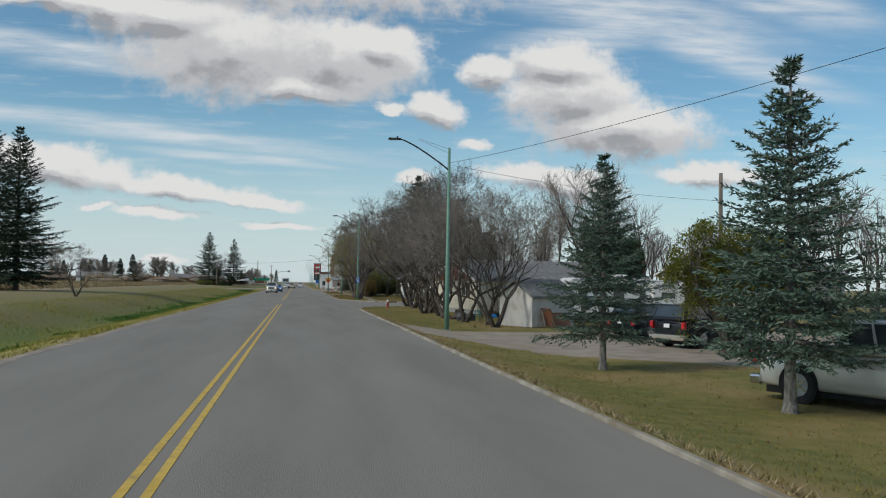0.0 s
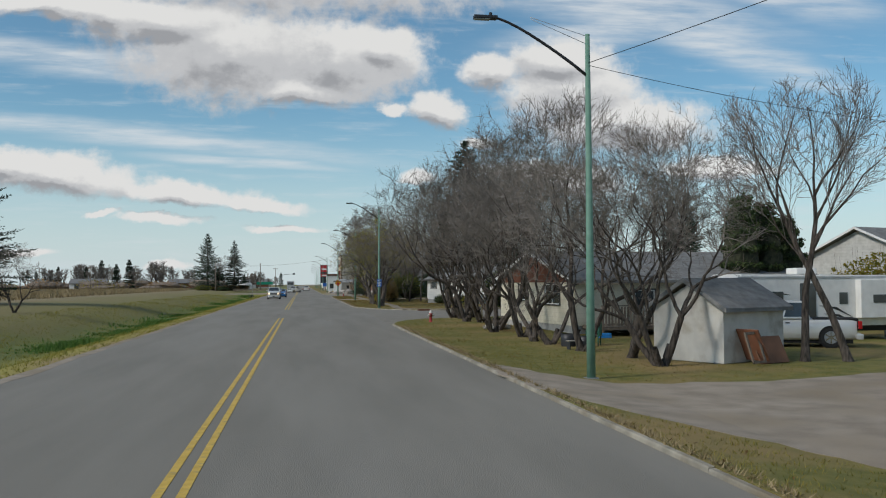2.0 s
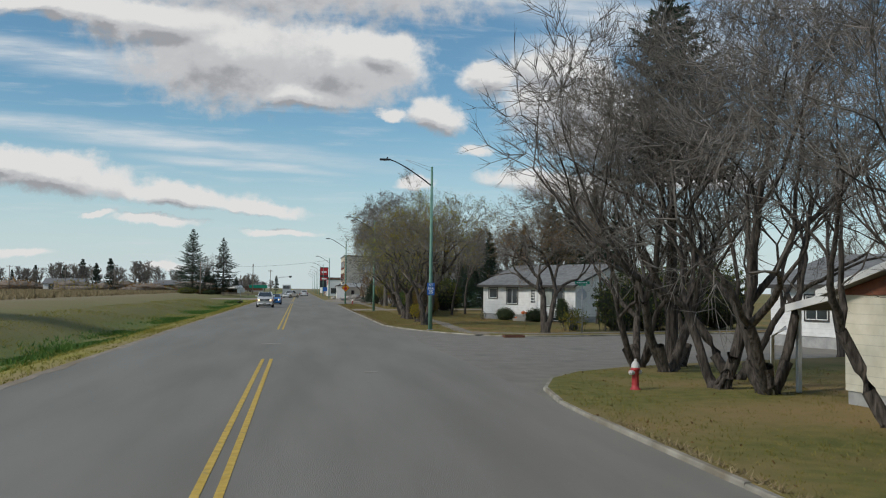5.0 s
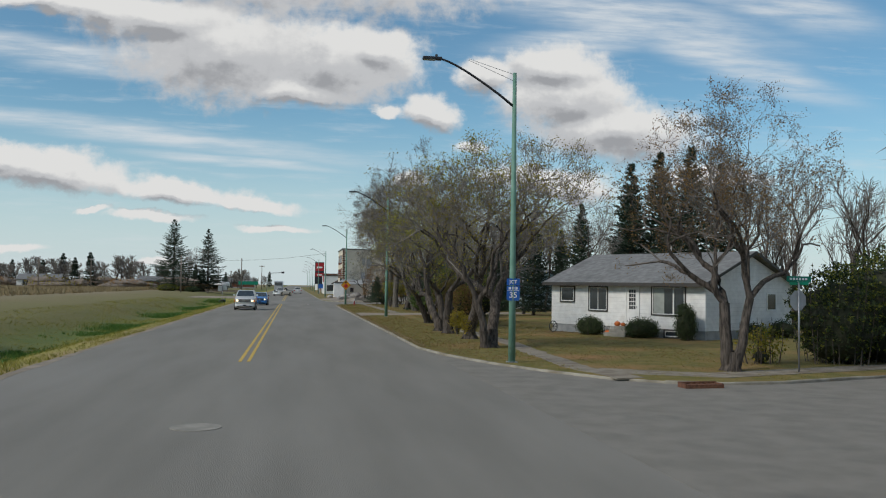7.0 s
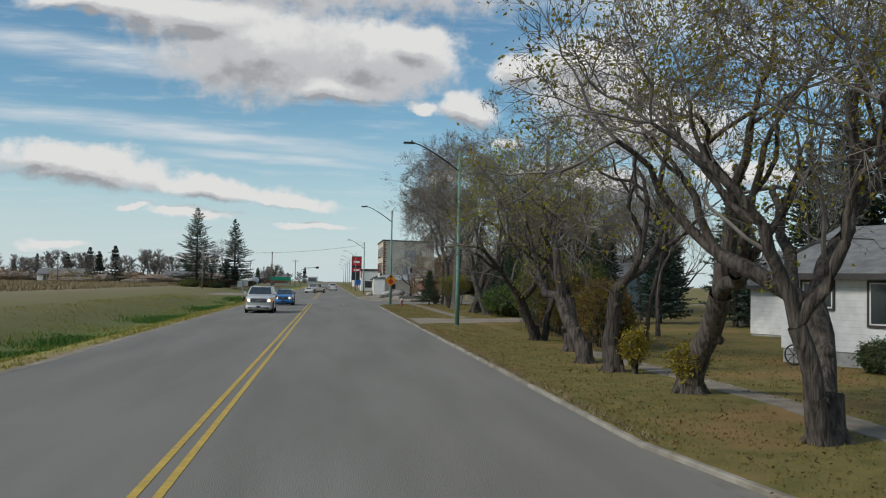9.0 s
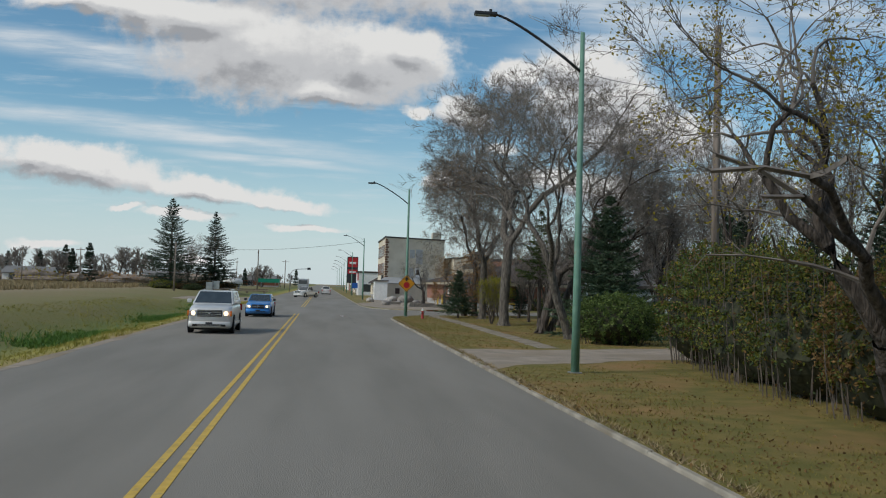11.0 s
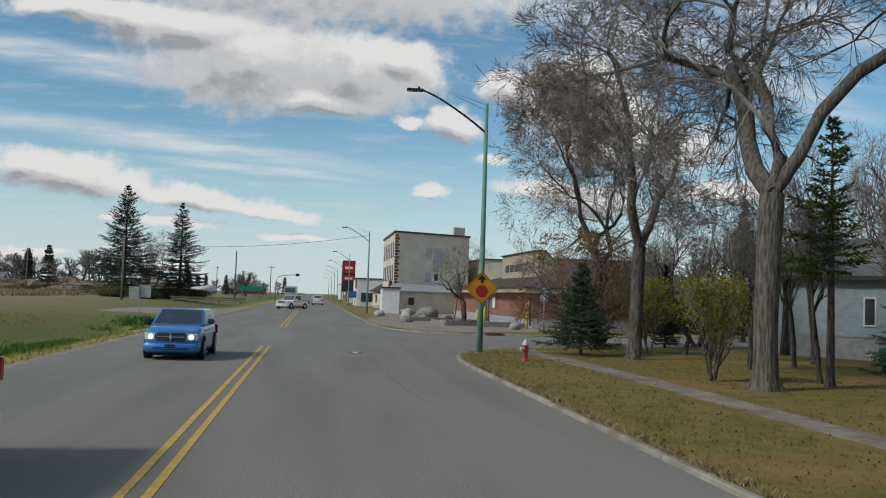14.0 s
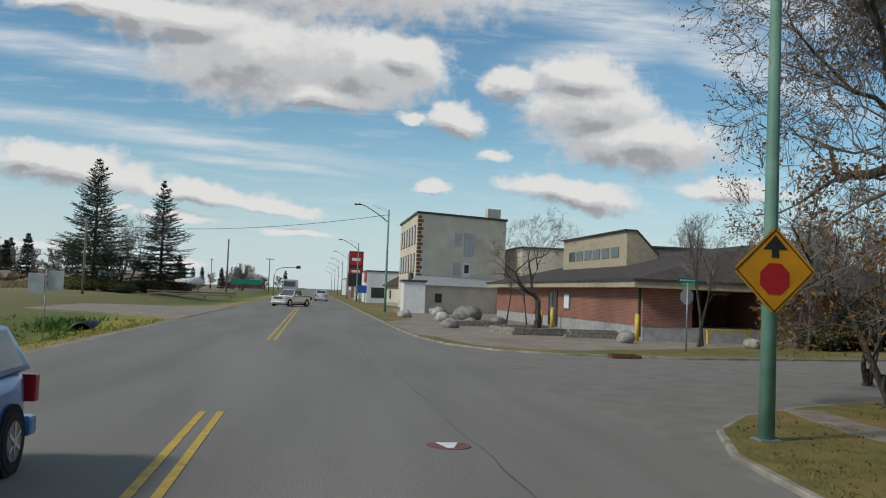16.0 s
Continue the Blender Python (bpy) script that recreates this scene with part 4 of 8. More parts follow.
def lined(name, a, b, period, depth=0.5, rough=0.7, axis="Z", dark=0.75):
    """Boards, ribs or shingle courses: an even course every period metres along an axis."""
    m = material(name, a, b, 3.0, rough, bump=0.15, fine_scale=40, c=tuple(x * 0.8 for x in a), c_scale=0.7, c_cut=(0.55, 0.8))
    n, l = m.node_tree.nodes, m.node_tree.links
    p = n["Principled BSDF"]
    t = n.new("ShaderNodeTexCoord")
    s = n.new("ShaderNodeSeparateXYZ")
    l.new(t.outputs["Object"], s.inputs[0])
    d = n.new("ShaderNodeMath")
    d.operation = "DIVIDE"
    d.inputs[1].default_value = period
    l.new(s.outputs[axis], d.inputs[0])
    fr = n.new("ShaderNodeMath")
    fr.operation = "FRACT"
    l.new(d.outputs[0], fr.inputs[0])
    bp = n.new("ShaderNodeBump")
    bp.inputs["Strength"].default_value, bp.inputs["Distance"].default_value = depth, 0.02
    bp.invert = True
    l.new(fr.outputs[0], bp.inputs["Height"])
    l.new(bp.outputs[0], p.inputs["Normal"])
    old = p.inputs["Base Color"].links[0].from_socket
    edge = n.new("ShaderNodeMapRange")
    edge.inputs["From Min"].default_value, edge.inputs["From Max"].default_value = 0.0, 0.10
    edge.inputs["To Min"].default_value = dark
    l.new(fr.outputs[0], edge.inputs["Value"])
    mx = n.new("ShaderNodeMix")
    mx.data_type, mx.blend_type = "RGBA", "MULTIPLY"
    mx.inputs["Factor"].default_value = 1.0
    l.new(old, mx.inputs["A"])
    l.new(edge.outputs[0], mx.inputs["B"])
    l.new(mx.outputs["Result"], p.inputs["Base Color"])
    return m


def brickwork(name, a, b, mortar, w=0.22, h=0.075):
    m = bpy.data.materials.new(name)
    m.use_nodes = True
    n, l = m.node_tree.nodes, m.node_tree.links
    p = n["Principled BSDF"]
    g = n.new("ShaderNodeTexCoord")
    s = n.new("ShaderNodeSeparateXYZ")
    l.new(g.outputs["Object"], s.inputs[0])
    ad = n.new("ShaderNodeMath")
    l.new(s.outputs["X"], ad.inputs[0])
    l.new(s.outputs["Y"], ad.inputs[1])
    cb = n.new("ShaderNodeCombineXYZ")
    l.new(ad.outputs[0], cb.inputs[0])
    l.new(s.outputs["Z"], cb.inputs[1])
    br = n.new("ShaderNodeTexBrick")
    l.new(cb.outputs[0], br.inputs["Vector"])
    for k, v in (("Scale", 1.0), ("Brick Width", w), ("Row Height", h), ("Mortar Size", 0.008), ("Bias", 0.0)):
        br.inputs[k].default_value = v
    br.inputs["Color1"].default_value, br.inputs["Color2"].default_value, br.inputs["Mortar"].default_value = (*a, 1), (*b, 1), (*mortar, 1)
    nz = n.new("ShaderNodeTexNoise")
    nz.inputs["Scale"].default_value = 0.8
    l.new(g.outputs["Object"], nz.inputs["Vector"])
    mr = n.new("ShaderNodeMapRange")
    mr.inputs["To Min"].default_value, mr.inputs["To Max"].default_value = 0.7, 1.3
    l.new(nz.outputs["Fac"], mr.inputs["Value"])
    hs = n.new("ShaderNodeHueSaturation")
    l.new(mr.outputs[0], hs.inputs["Value"])
    l.new(br.outputs["Color"], hs.inputs["Color"])
    l.new(hs.outputs[0], p.inputs["Base Color"])
    bp = n.new("ShaderNodeBump")
    bp.inputs["Strength"].default_value, bp.inputs["Distance"].default_value = 0.5, 0.01
    bp.invert = True
    l.new(br.outputs["Fac"], bp.inputs["Height"])
    l.new(bp.outputs[0], p.inputs["Normal"])
    p.inputs["Roughness"].default_value = 0.9
    return m


M_POLE = material("pole_green_paint", (0.11, 0.23, 0.17), (0.16, 0.29, 0.22), 3, 0.6, bump=0.1, c=(0.2, 0.17, 0.12), c_scale=3, c_cut=(0.66, 0.78))
M_STEEL = plain("galvanised_steel", (0.32, 0.33, 0.34), 0.45, 0.6)
M_DARK = plain("dark_metal", (0.035, 0.036, 0.04), 0.5, 0.3)
M_BLACK = plain("black_rubber", (0.018, 0.018, 0.019), 0.8)
M_WOODP = material("weathered_pole_wood", (0.13, 0.105, 0.085), (0.24, 0.20, 0.165), 8, 0.9, bump=0.6, fine_scale=30, stretch=(1, 1, 0.1))
M_WOOD = material("weathered_boards", (0.16, 0.12, 0.09), (0.27, 0.22, 0.17), 8, 0.9, bump=0.4, vary=0.2, stretch=(1, 1, 0.2))
M_SIGNBLUE = plain("blue_sign", (0.015, 0.11, 0.42), 0.45)
M_SIGNYEL = plain("amber_sign", (0.62, 0.27, 0.006), 0.5)
M_SIGNRED = plain("red_sign", (0.42, 0.012, 0.015), 0.5)
M_SIGNGREEN = plain("green_sign", (0.0, 0.20, 0.12), 0.5)
M_SIGNWHITE = plain("white_sign", (0.75, 0.75, 0.73), 0.5, k=0.05)
M_SIGNBACK = plain("bare_sign_back", (0.42, 0.43, 0.43), 0.5, 0.3)
M_INK = plain("black_ink", (0.02, 0.02, 0.02), 0.5)
M_HYDRED = material("hydrant_red", (0.36, 0.03, 0.035), (0.48, 0.06, 0.06), 6, 0.55, bump=0.1, c=(0.2, 0.05, 0.04), c_scale=9)
M_HYDWHITE = plain("hydrant_white", (0.62, 0.6, 0.56), 0.6)
M_IRON = material("rusty_iron", (0.09, 0.04, 0.025), (0.2, 0.09, 0.05), 12, 0.9, bump=0.5)
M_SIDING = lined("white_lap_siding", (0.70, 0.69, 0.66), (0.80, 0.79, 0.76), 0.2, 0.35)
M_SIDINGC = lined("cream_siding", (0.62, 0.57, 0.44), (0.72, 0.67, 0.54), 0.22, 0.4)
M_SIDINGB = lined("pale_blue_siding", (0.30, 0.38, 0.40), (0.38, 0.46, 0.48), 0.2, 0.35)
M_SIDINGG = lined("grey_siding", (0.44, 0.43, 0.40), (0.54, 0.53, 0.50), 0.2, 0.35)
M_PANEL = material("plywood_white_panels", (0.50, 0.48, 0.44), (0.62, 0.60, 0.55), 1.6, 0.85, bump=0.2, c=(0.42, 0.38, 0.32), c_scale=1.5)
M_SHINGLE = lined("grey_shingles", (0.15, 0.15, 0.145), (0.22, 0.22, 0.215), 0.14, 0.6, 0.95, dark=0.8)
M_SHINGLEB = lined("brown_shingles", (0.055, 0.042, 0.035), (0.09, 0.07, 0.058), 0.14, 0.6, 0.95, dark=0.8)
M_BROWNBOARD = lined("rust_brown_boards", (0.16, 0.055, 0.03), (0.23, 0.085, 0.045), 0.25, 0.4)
M_FASCIA = plain("dark_fascia", (0.05, 0.045, 0.04), 0.6)
M_WHITE = plain("white_trim", (0.74, 0.73, 0.70), 0.6, k=0.06)
M_GLASS = plain("window_glass", (0.035, 0.042, 0.045), 0.06, spec=0.9)
M_CURTAIN = plain("pale_curtain", (0.32, 0.34, 0.31), 0.5)
M_FOUND = material("foundation", (0.30, 0.30, 0.29), (0.42, 0.41, 0.39), 3, 0.9, bump=0.3)
M_BRICK = brickwork("red_brick", (0.235, 0.078, 0.045), (0.32, 0.12, 0.07), (0.30, 0.24, 0.2))
M_STUCCO = material("cream_stucco", (0.60, 0.53, 0.41), (0.70, 0.63, 0.50), 0.7, 0.9, bump=0.3, c=(0.52, 0.45, 0.34), c_scale=0.35)
M_QUOIN = material("dark_brown_quoin", (0.15, 0.07, 0.04), (0.23, 0.12, 0.07), 4, 0.9)
M_CORR = lined("tan_ribbed_metal", (0.40, 0.33, 0.22), (0.48, 0.40, 0.28), 0.2, 0.5, 0.5, "X")
M_ROCK = material("field_stone", (0.22, 0.20, 0.18), (0.42, 0.39, 0.35), 3, 0.9, bump=0.6, vary=0.3, fine_scale=12)
M_TIMBER = material("grey_timber", (0.20, 0.17, 0.14), (0.33, 0.30, 0.25), 6, 0.95, bump=0.5)
M_BRASSY = plain("safety_yellow", (0.62, 0.42, 0.05), 0.5)


def disc(bm, m, r, depth, seg=20):
    bmesh.ops.create_cone(bm, cap_ends=True, segments=seg, radius1=r, radius2=r, depth=depth, matrix=m)
    return bm


def text(name, body, size, at, turn, mat, parent, spacing=1.0):
    """Flat lettering in the built-in face, lying in the local XZ plane and facing -Y."""
    cu = bpy.data.curves.new(name, "FONT")
    cu.body, cu.size, cu.align_x, cu.align_y, cu.extrude, cu.space_character = body, size, "CENTER", "CENTER", 0.002, spacing
    cu.offset = 0.006
    tmp = new(name + "_curve", cu)
    bpy.context.view_layer.update()
    me = bpy.data.meshes.new_from_object(tmp.evaluated_get(bpy.context.evaluated_depsgraph_get()))
    bpy.data.objects.remove(tmp)
    me.materials.clear()
    me.materials.append(mat)
    ob = new(name, me)
    ob.parent = parent
    ob.matrix_basis = pose(*at, 90, 0, turn)
    return ob


def flat_sign(bm, outline, y, t=0.004):
    lo = [bm.verts.new((u, y, v)) for u, v in outline]
    hi = [bm.verts.new((u, y + t, v)) for u, v in outline]
    bm.faces.new(lo)
    bm.faces.new(hi[::-1])
    n = len(outline)
    for i in range(n):
        bm.faces.new((lo[i], hi[i], hi[(i + 1) % n], lo[(i + 1) % n]))
    bmesh.ops.recalc_face_normals(bm, faces=bm.faces)
    return bm


def rounded(w, h, r, n=4):
    pts = []
    for cx, cz, a0 in ((w / 2 - r, h / 2 - r, 0), (-w / 2 + r, h / 2 - r, 90), (-w / 2 + r, -h / 2 + r, 180), (w / 2 - r, -h / 2 + r, 270)):
        for i in range(n + 1):
            a = radians(a0 + 90 * i / n)
            pts.append((cx + r * math.cos(a), cz + r * math.sin(a)))
    return pts


def street_lamp(x, y, label="tall green steel street lamp with a curved arm over the road", h=9.5, reach=2.55):
    t = thing("street_lamp", label, "street lamp", (x, y, LZ), group="street lamps")
    h -= LZ
    pipe("pole", [(0, 0, -0.05), (0, 0, 2.5), (0, 0, h)], [0.125, 0.11, 0.065], M_POLE, t, "green painted tapering pole", 8)
    bm = boxes((-0.17, 0.17, -0.17, 0.17, -0.04, 0.03), bevel=0.01)
    part("base_plate", bm, M_STEEL, t)
    a = []
    for i in range(9):
        q = i / 8
        a.append((-reach * (1 - (1 - q) ** 1.45), 0, h - 1.15 + 1.50 * math.sin(q * math.pi / 2) ** 0.9))
    pipe("arm", a, [0.045 - 0.012 * i / 8 for i in range(9)], M_DARK, t, "curved dark arm", 7)
    for k in (0.0, -0.22):
        pipe("tie_rod", [(0, 0, h - 0.06 + k), (-reach * 0.62, 0, h + 0.40 + k * 0.2)], [0.008, 0.008], M_STEEL, t, "", 4)
    head = thing("lamp_head", "", "", (-reach, 0, h + 0.35))
    for key in ("label", "category"):
        if key in head:
            del head[key]
    head.parent = t
    bm = bmesh.new()
    box(bm, -0.58, 0.06, -0.11, 0.11, -0.05, 0.05, 0.03)
    part("housing", bm, M_DARK, head)
    bm = bmesh.new()
    disc(bm, pose(-0.12, 0, 0.09), 0.045, 0.09, 10)
    part("photocell", bm, M_DARK, head)
    bm = boxes((-0.56, -0.15, -0.09, 0.09, -0.062, -0.048))
    part("lens", bm, M_CURTAIN, head, "frosted lens")
    return t


LAMPS = [(7.34, 61.43, 9.35), (6.95, 124.85, 9.75), (7.14, 168.3, 9.7), (6.34, 211.9, 9.7)]
lamps = [street_lamp(x, y, h=h) for x, y, h in LAMPS]
FARLAMPS = [(6.1, 281.0), (6.3, 341), (6.4, 386), (6.6, 430), (6.8, 475), (7.0, 530), (7.2, 600)]
for x, y in FARLAMPS:
    copy_thing(lamps[0], pose(x, y, LZ))


def stop_ahead(x, y):
    """Stop-ahead warning sign on the pole of the lamp."""
    t = thing("warning_sign", "amber diamond warning sign with black arrow and red octagon", "road sign", (x, y, 2.55))
    c = 1.30 / 2
    bm = flat_sign(bmesh.new(), [(0, -c), (c, 0), (0, c), (-c, 0)], -0.140)
    bmesh.ops.bevel(bm, geom=[e for e in bm.edges if abs(e.verts[0].co.y - e.verts[1].co.y) > 0.002], offset=0.05, segments=3, affect="EDGES")
    part("plate", bm, M_SIGNYEL, t)
    k = c - 0.045
    bm = bmesh.new()
    w = 0.016
    outer = [(0, -k), (k, 0), (0, k), (-k, 0)]
    inner = [(0, -k + w * 1.5), (k - w * 1.5, 0), (0, k - w * 1.5), (-k + w * 1.5, 0)]
    for i in range(4):
        flat_sign(bm, [outer[i], outer[(i + 1) % 4], inner[(i + 1) % 4], inner[i]], -0.147)
    part("border", bm, M_INK, t, "thin black border")
    r = 0.245
    bm = flat_sign(bmesh.new(), [(r * math.cos(radians(22.5 + 45 * i)), -0.12 + r * math.sin(radians(22.5 + 45 * i))) for i in range(8)], -0.147)
    part("octagon", bm, M_SIGNRED, t, "red octagon")
    bm = flat_sign(bmesh.new(), [(-0.055, 0.19), (0.055, 0.19), (0.055, 0.31), (0.19, 0.31), (0, 0.52), (-0.19, 0.31), (-0.055, 0.31)], -0.147)
    part("arrow", bm, M_INK, t, "black arrow")
    for z in (-0.5, 0.3):
        part("bracket", boxes((-0.02, 0.02, -0.135, -0.09, z, z + 0.1)), M_STEEL, t)


stop_ahead(6.34, 211.9)


def route_sign(x, y):
    """Blue junction and route shields on the pole of the lamp."""
    t = thing("route_sign", "blue junction plate above a blue route shield with white lettering", "road sign", (x, y, 2.45), scale=0.76)
    bm = flat_sign(bmesh.new(), [(u, v + 0.38) for u, v in rounded(0.58, 0.30, 0.03)], -0.135)
    part("plate", bm, M_SIGNBLUE, t)
    text("lettering", "JCT", 0.20, (0, -0.139, 0.38), 0, M_SIGNWHITE, t, 1.1)
    sh = [(-0.29, 0.20), (0.29, 0.20), (0.29, -0.36), (0.25, -0.43), (0.06, -0.43), (0, -0.47), (-0.06, -0.43), (-0.25, -0.43), (-0.29, -0.36)]
    bm = flat_sign(bmesh.new(), sh, -0.135)
    part("shield", bm, M_SIGNBLUE, t)
    bm = boxes((-0.27, 0.27, -0.1385, -0.1352, 0.005, 0.022))
    part("rule", bm, M_SIGNWHITE, t)
    bm = bmesh.new()
    for i in range(3):
        box(bm, -0.2 + 0.15 * i, -0.1 + 0.15 * i, -0.1385, -0.1352, 0.05, 0.16)
    part("emblem", bm, M_SIGNWHITE, t, "pale emblem bars")
    text("numerals", "35", 0.36, (0, -0.139, -0.20), 0, M_SIGNWHITE, t, 1.05)
    for z in (0.35, -0.25):
        part("bracket", boxes((-0.02, 0.02, -0.13, -0.08, z, z + 0.1)), M_STEEL, t)


route_sign(6.95, 124.85)


def stop_post(x, y, turn):
    t = thing("stop_sign", "stop sign seen from behind with green street name blades", "road sign", (x, y, LZ), turn)
    pipe("post", [(0, 0, -0.05), (0, 0, 2.75)], [0.03, 0.03], M_STEEL, t, "", 6)
    r = 0.33
    bm = flat_sign(bmesh.new(), [(r * math.cos(radians(22.5 + 45 * i)), 2.2 + r * math.sin(radians(22.5 + 45 * i))) for i in range(8)], 0.035)
    part("octagon_plate", bm, M_SIGNBACK, t, "bare metal back of the sign")
    bm = flat_sign(bmesh.new(), [(u, v + 2.86) for u, v in rounded(0.95, 0.17, 0.02)], -0.003, 0.006)
    part("name_blade", bm, M_SIGNGREEN, t, "green name blade")
    bm = bmesh.new()
    for i in range(6):
        box(bm, -0.36 + 0.12 * i, -0.28 + 0.12 * i, -0.0062, -0.0034, 2.83, 2.89)
    part("bars", bm, M_SIGNWHITE, t, "white bars of lettering")
    bm = boxes((-0.003, 0.003, -0.4, 0.4, 2.68, 2.77))
    part("name_blade", bm, M_SIGNGREEN, t, "green name blade")


stop_post(15.1, 121.2, 12)
stop_post(14.6, 234.2, 12)


def hydrant(x, y):
    t = thing("fire_hydrant", "faded red fire hydrant with white bonnet on the verge", "hydrant", (x, y, LZ), 25)
    prof = [(0.0, 0.13), (0.03, 0.13), (0.04, 0.095), (0.12, 0.09), (0.46, 0.085), (0.48, 0.115), (0.53, 0.115), (0.54, 0.10)]
    v, f = [], []
    tube(v, f, [(0, 0, z) for z, r in prof], [r for z, r in prof], 16)
    link_mesh("barrel", v, f, M_HYDRED, t, "faded red barrel", True)
    prof = [(0.54, 0.105), (0.60, 0.10), (0.66, 0.075), (0.70, 0.035), (0.71, 0.03), (0.75, 0.028)]
    v, f = [], []
    tube(v, f, [(0, 0, z) for z, r in prof], [r for z, r in prof], 16)
    link_mesh("bonnet", v, f, M_HYDWHITE, t, "white bonnet", True)
    for a in (0, 90, 180):
        bm = bmesh.new()
        disc(bm, pose(0, 0, 0.42, 0, 0, a) @ pose(0.12, 0, 0, 0, 90, 0), 0.055, 0.12, 12)
        disc(bm, pose(0, 0, 0.42, 0, 0, a) @ pose(0.19, 0, 0, 0, 90, 0), 0.03, 0.05, 6)
        part("nozzle", bm, M_HYDWHITE if a != 90 else M_HYDRED, t)
    return t


hydrant(7.45, 93.0)
hydrant(7.2, 208.0)


def utility_pole(x, y, h, label="weathered wooden utility pole", arm=True, z=LZ, turn=0):
    t = thing("utility_pole", label, "utility pole", (x, y, z), turn, "utility poles")
    pipe("pole", [(0, 0, -0.1), (0, 0, h)], [0.16, 0.11], M_WOODP, t, "", 8)
    if arm:
        bm = boxes((-1.1, 1.1, -0.05, 0.05, h - 0.55, h - 0.42), bevel=0.01)
        part("crossarm", bm, M_WOODP, t)
        for k in (-0.95, -0.45, 0.45, 0.95):
            bm = bmesh.new()
            disc(bm, pose(k, 0, h - 0.34), 0.045, 0.16, 8)
            part("insulator", bm, M_DARK, t)
    return t


def wire(a, b, sag=0.6, r=0.008, label="black overhead cable between poles"):
    pts = []
    for i in range(17):
        q = i / 16
        pts.append((a[0] + (b[0] - a[0]) * q, a[1] + (b[1] - a[1]) * q, a[2] + (b[2] - a[2]) * q - sag * 4 * q * (1 - q)))
    v, f = [], []
    tube(v, f, pts, [r] * 17, 4)
    return tagged(link_mesh("cable", v, f, M_BLACK, None, label), category="cable")


utility_pole(23.6, 64.5, 8.9, arm=False)
utility_pole(20, 19, 9.8, arm=False)
wire((7.32, 61.4, 8.35), (20, 19, 9.55), 0.6, 0.010)
wire((7.32, 61.4, 8.3), (23.6, 64.5, 7.2), 0.3)
utility_pole(13.2, 172.8, 11.5, arm=False, label="weathered wooden utility pole beside the tall hedge")
wire((7.12, 168.4, 8.6), (13.2, 172.8, 9.4), 0.2)
wire((13.2, 172.8, 10.4), (40, 164, 8.5), 0.6)
utility_pole(-24.5, 300, 8.5, arm=False, z=0.1, label="leaning wooden utility pole beside field spruces", turn=0)
wire((6.1, 281, 8.9), (-24.5, 300, 7.9), 0.9, 0.02)

# ---- buildings ----


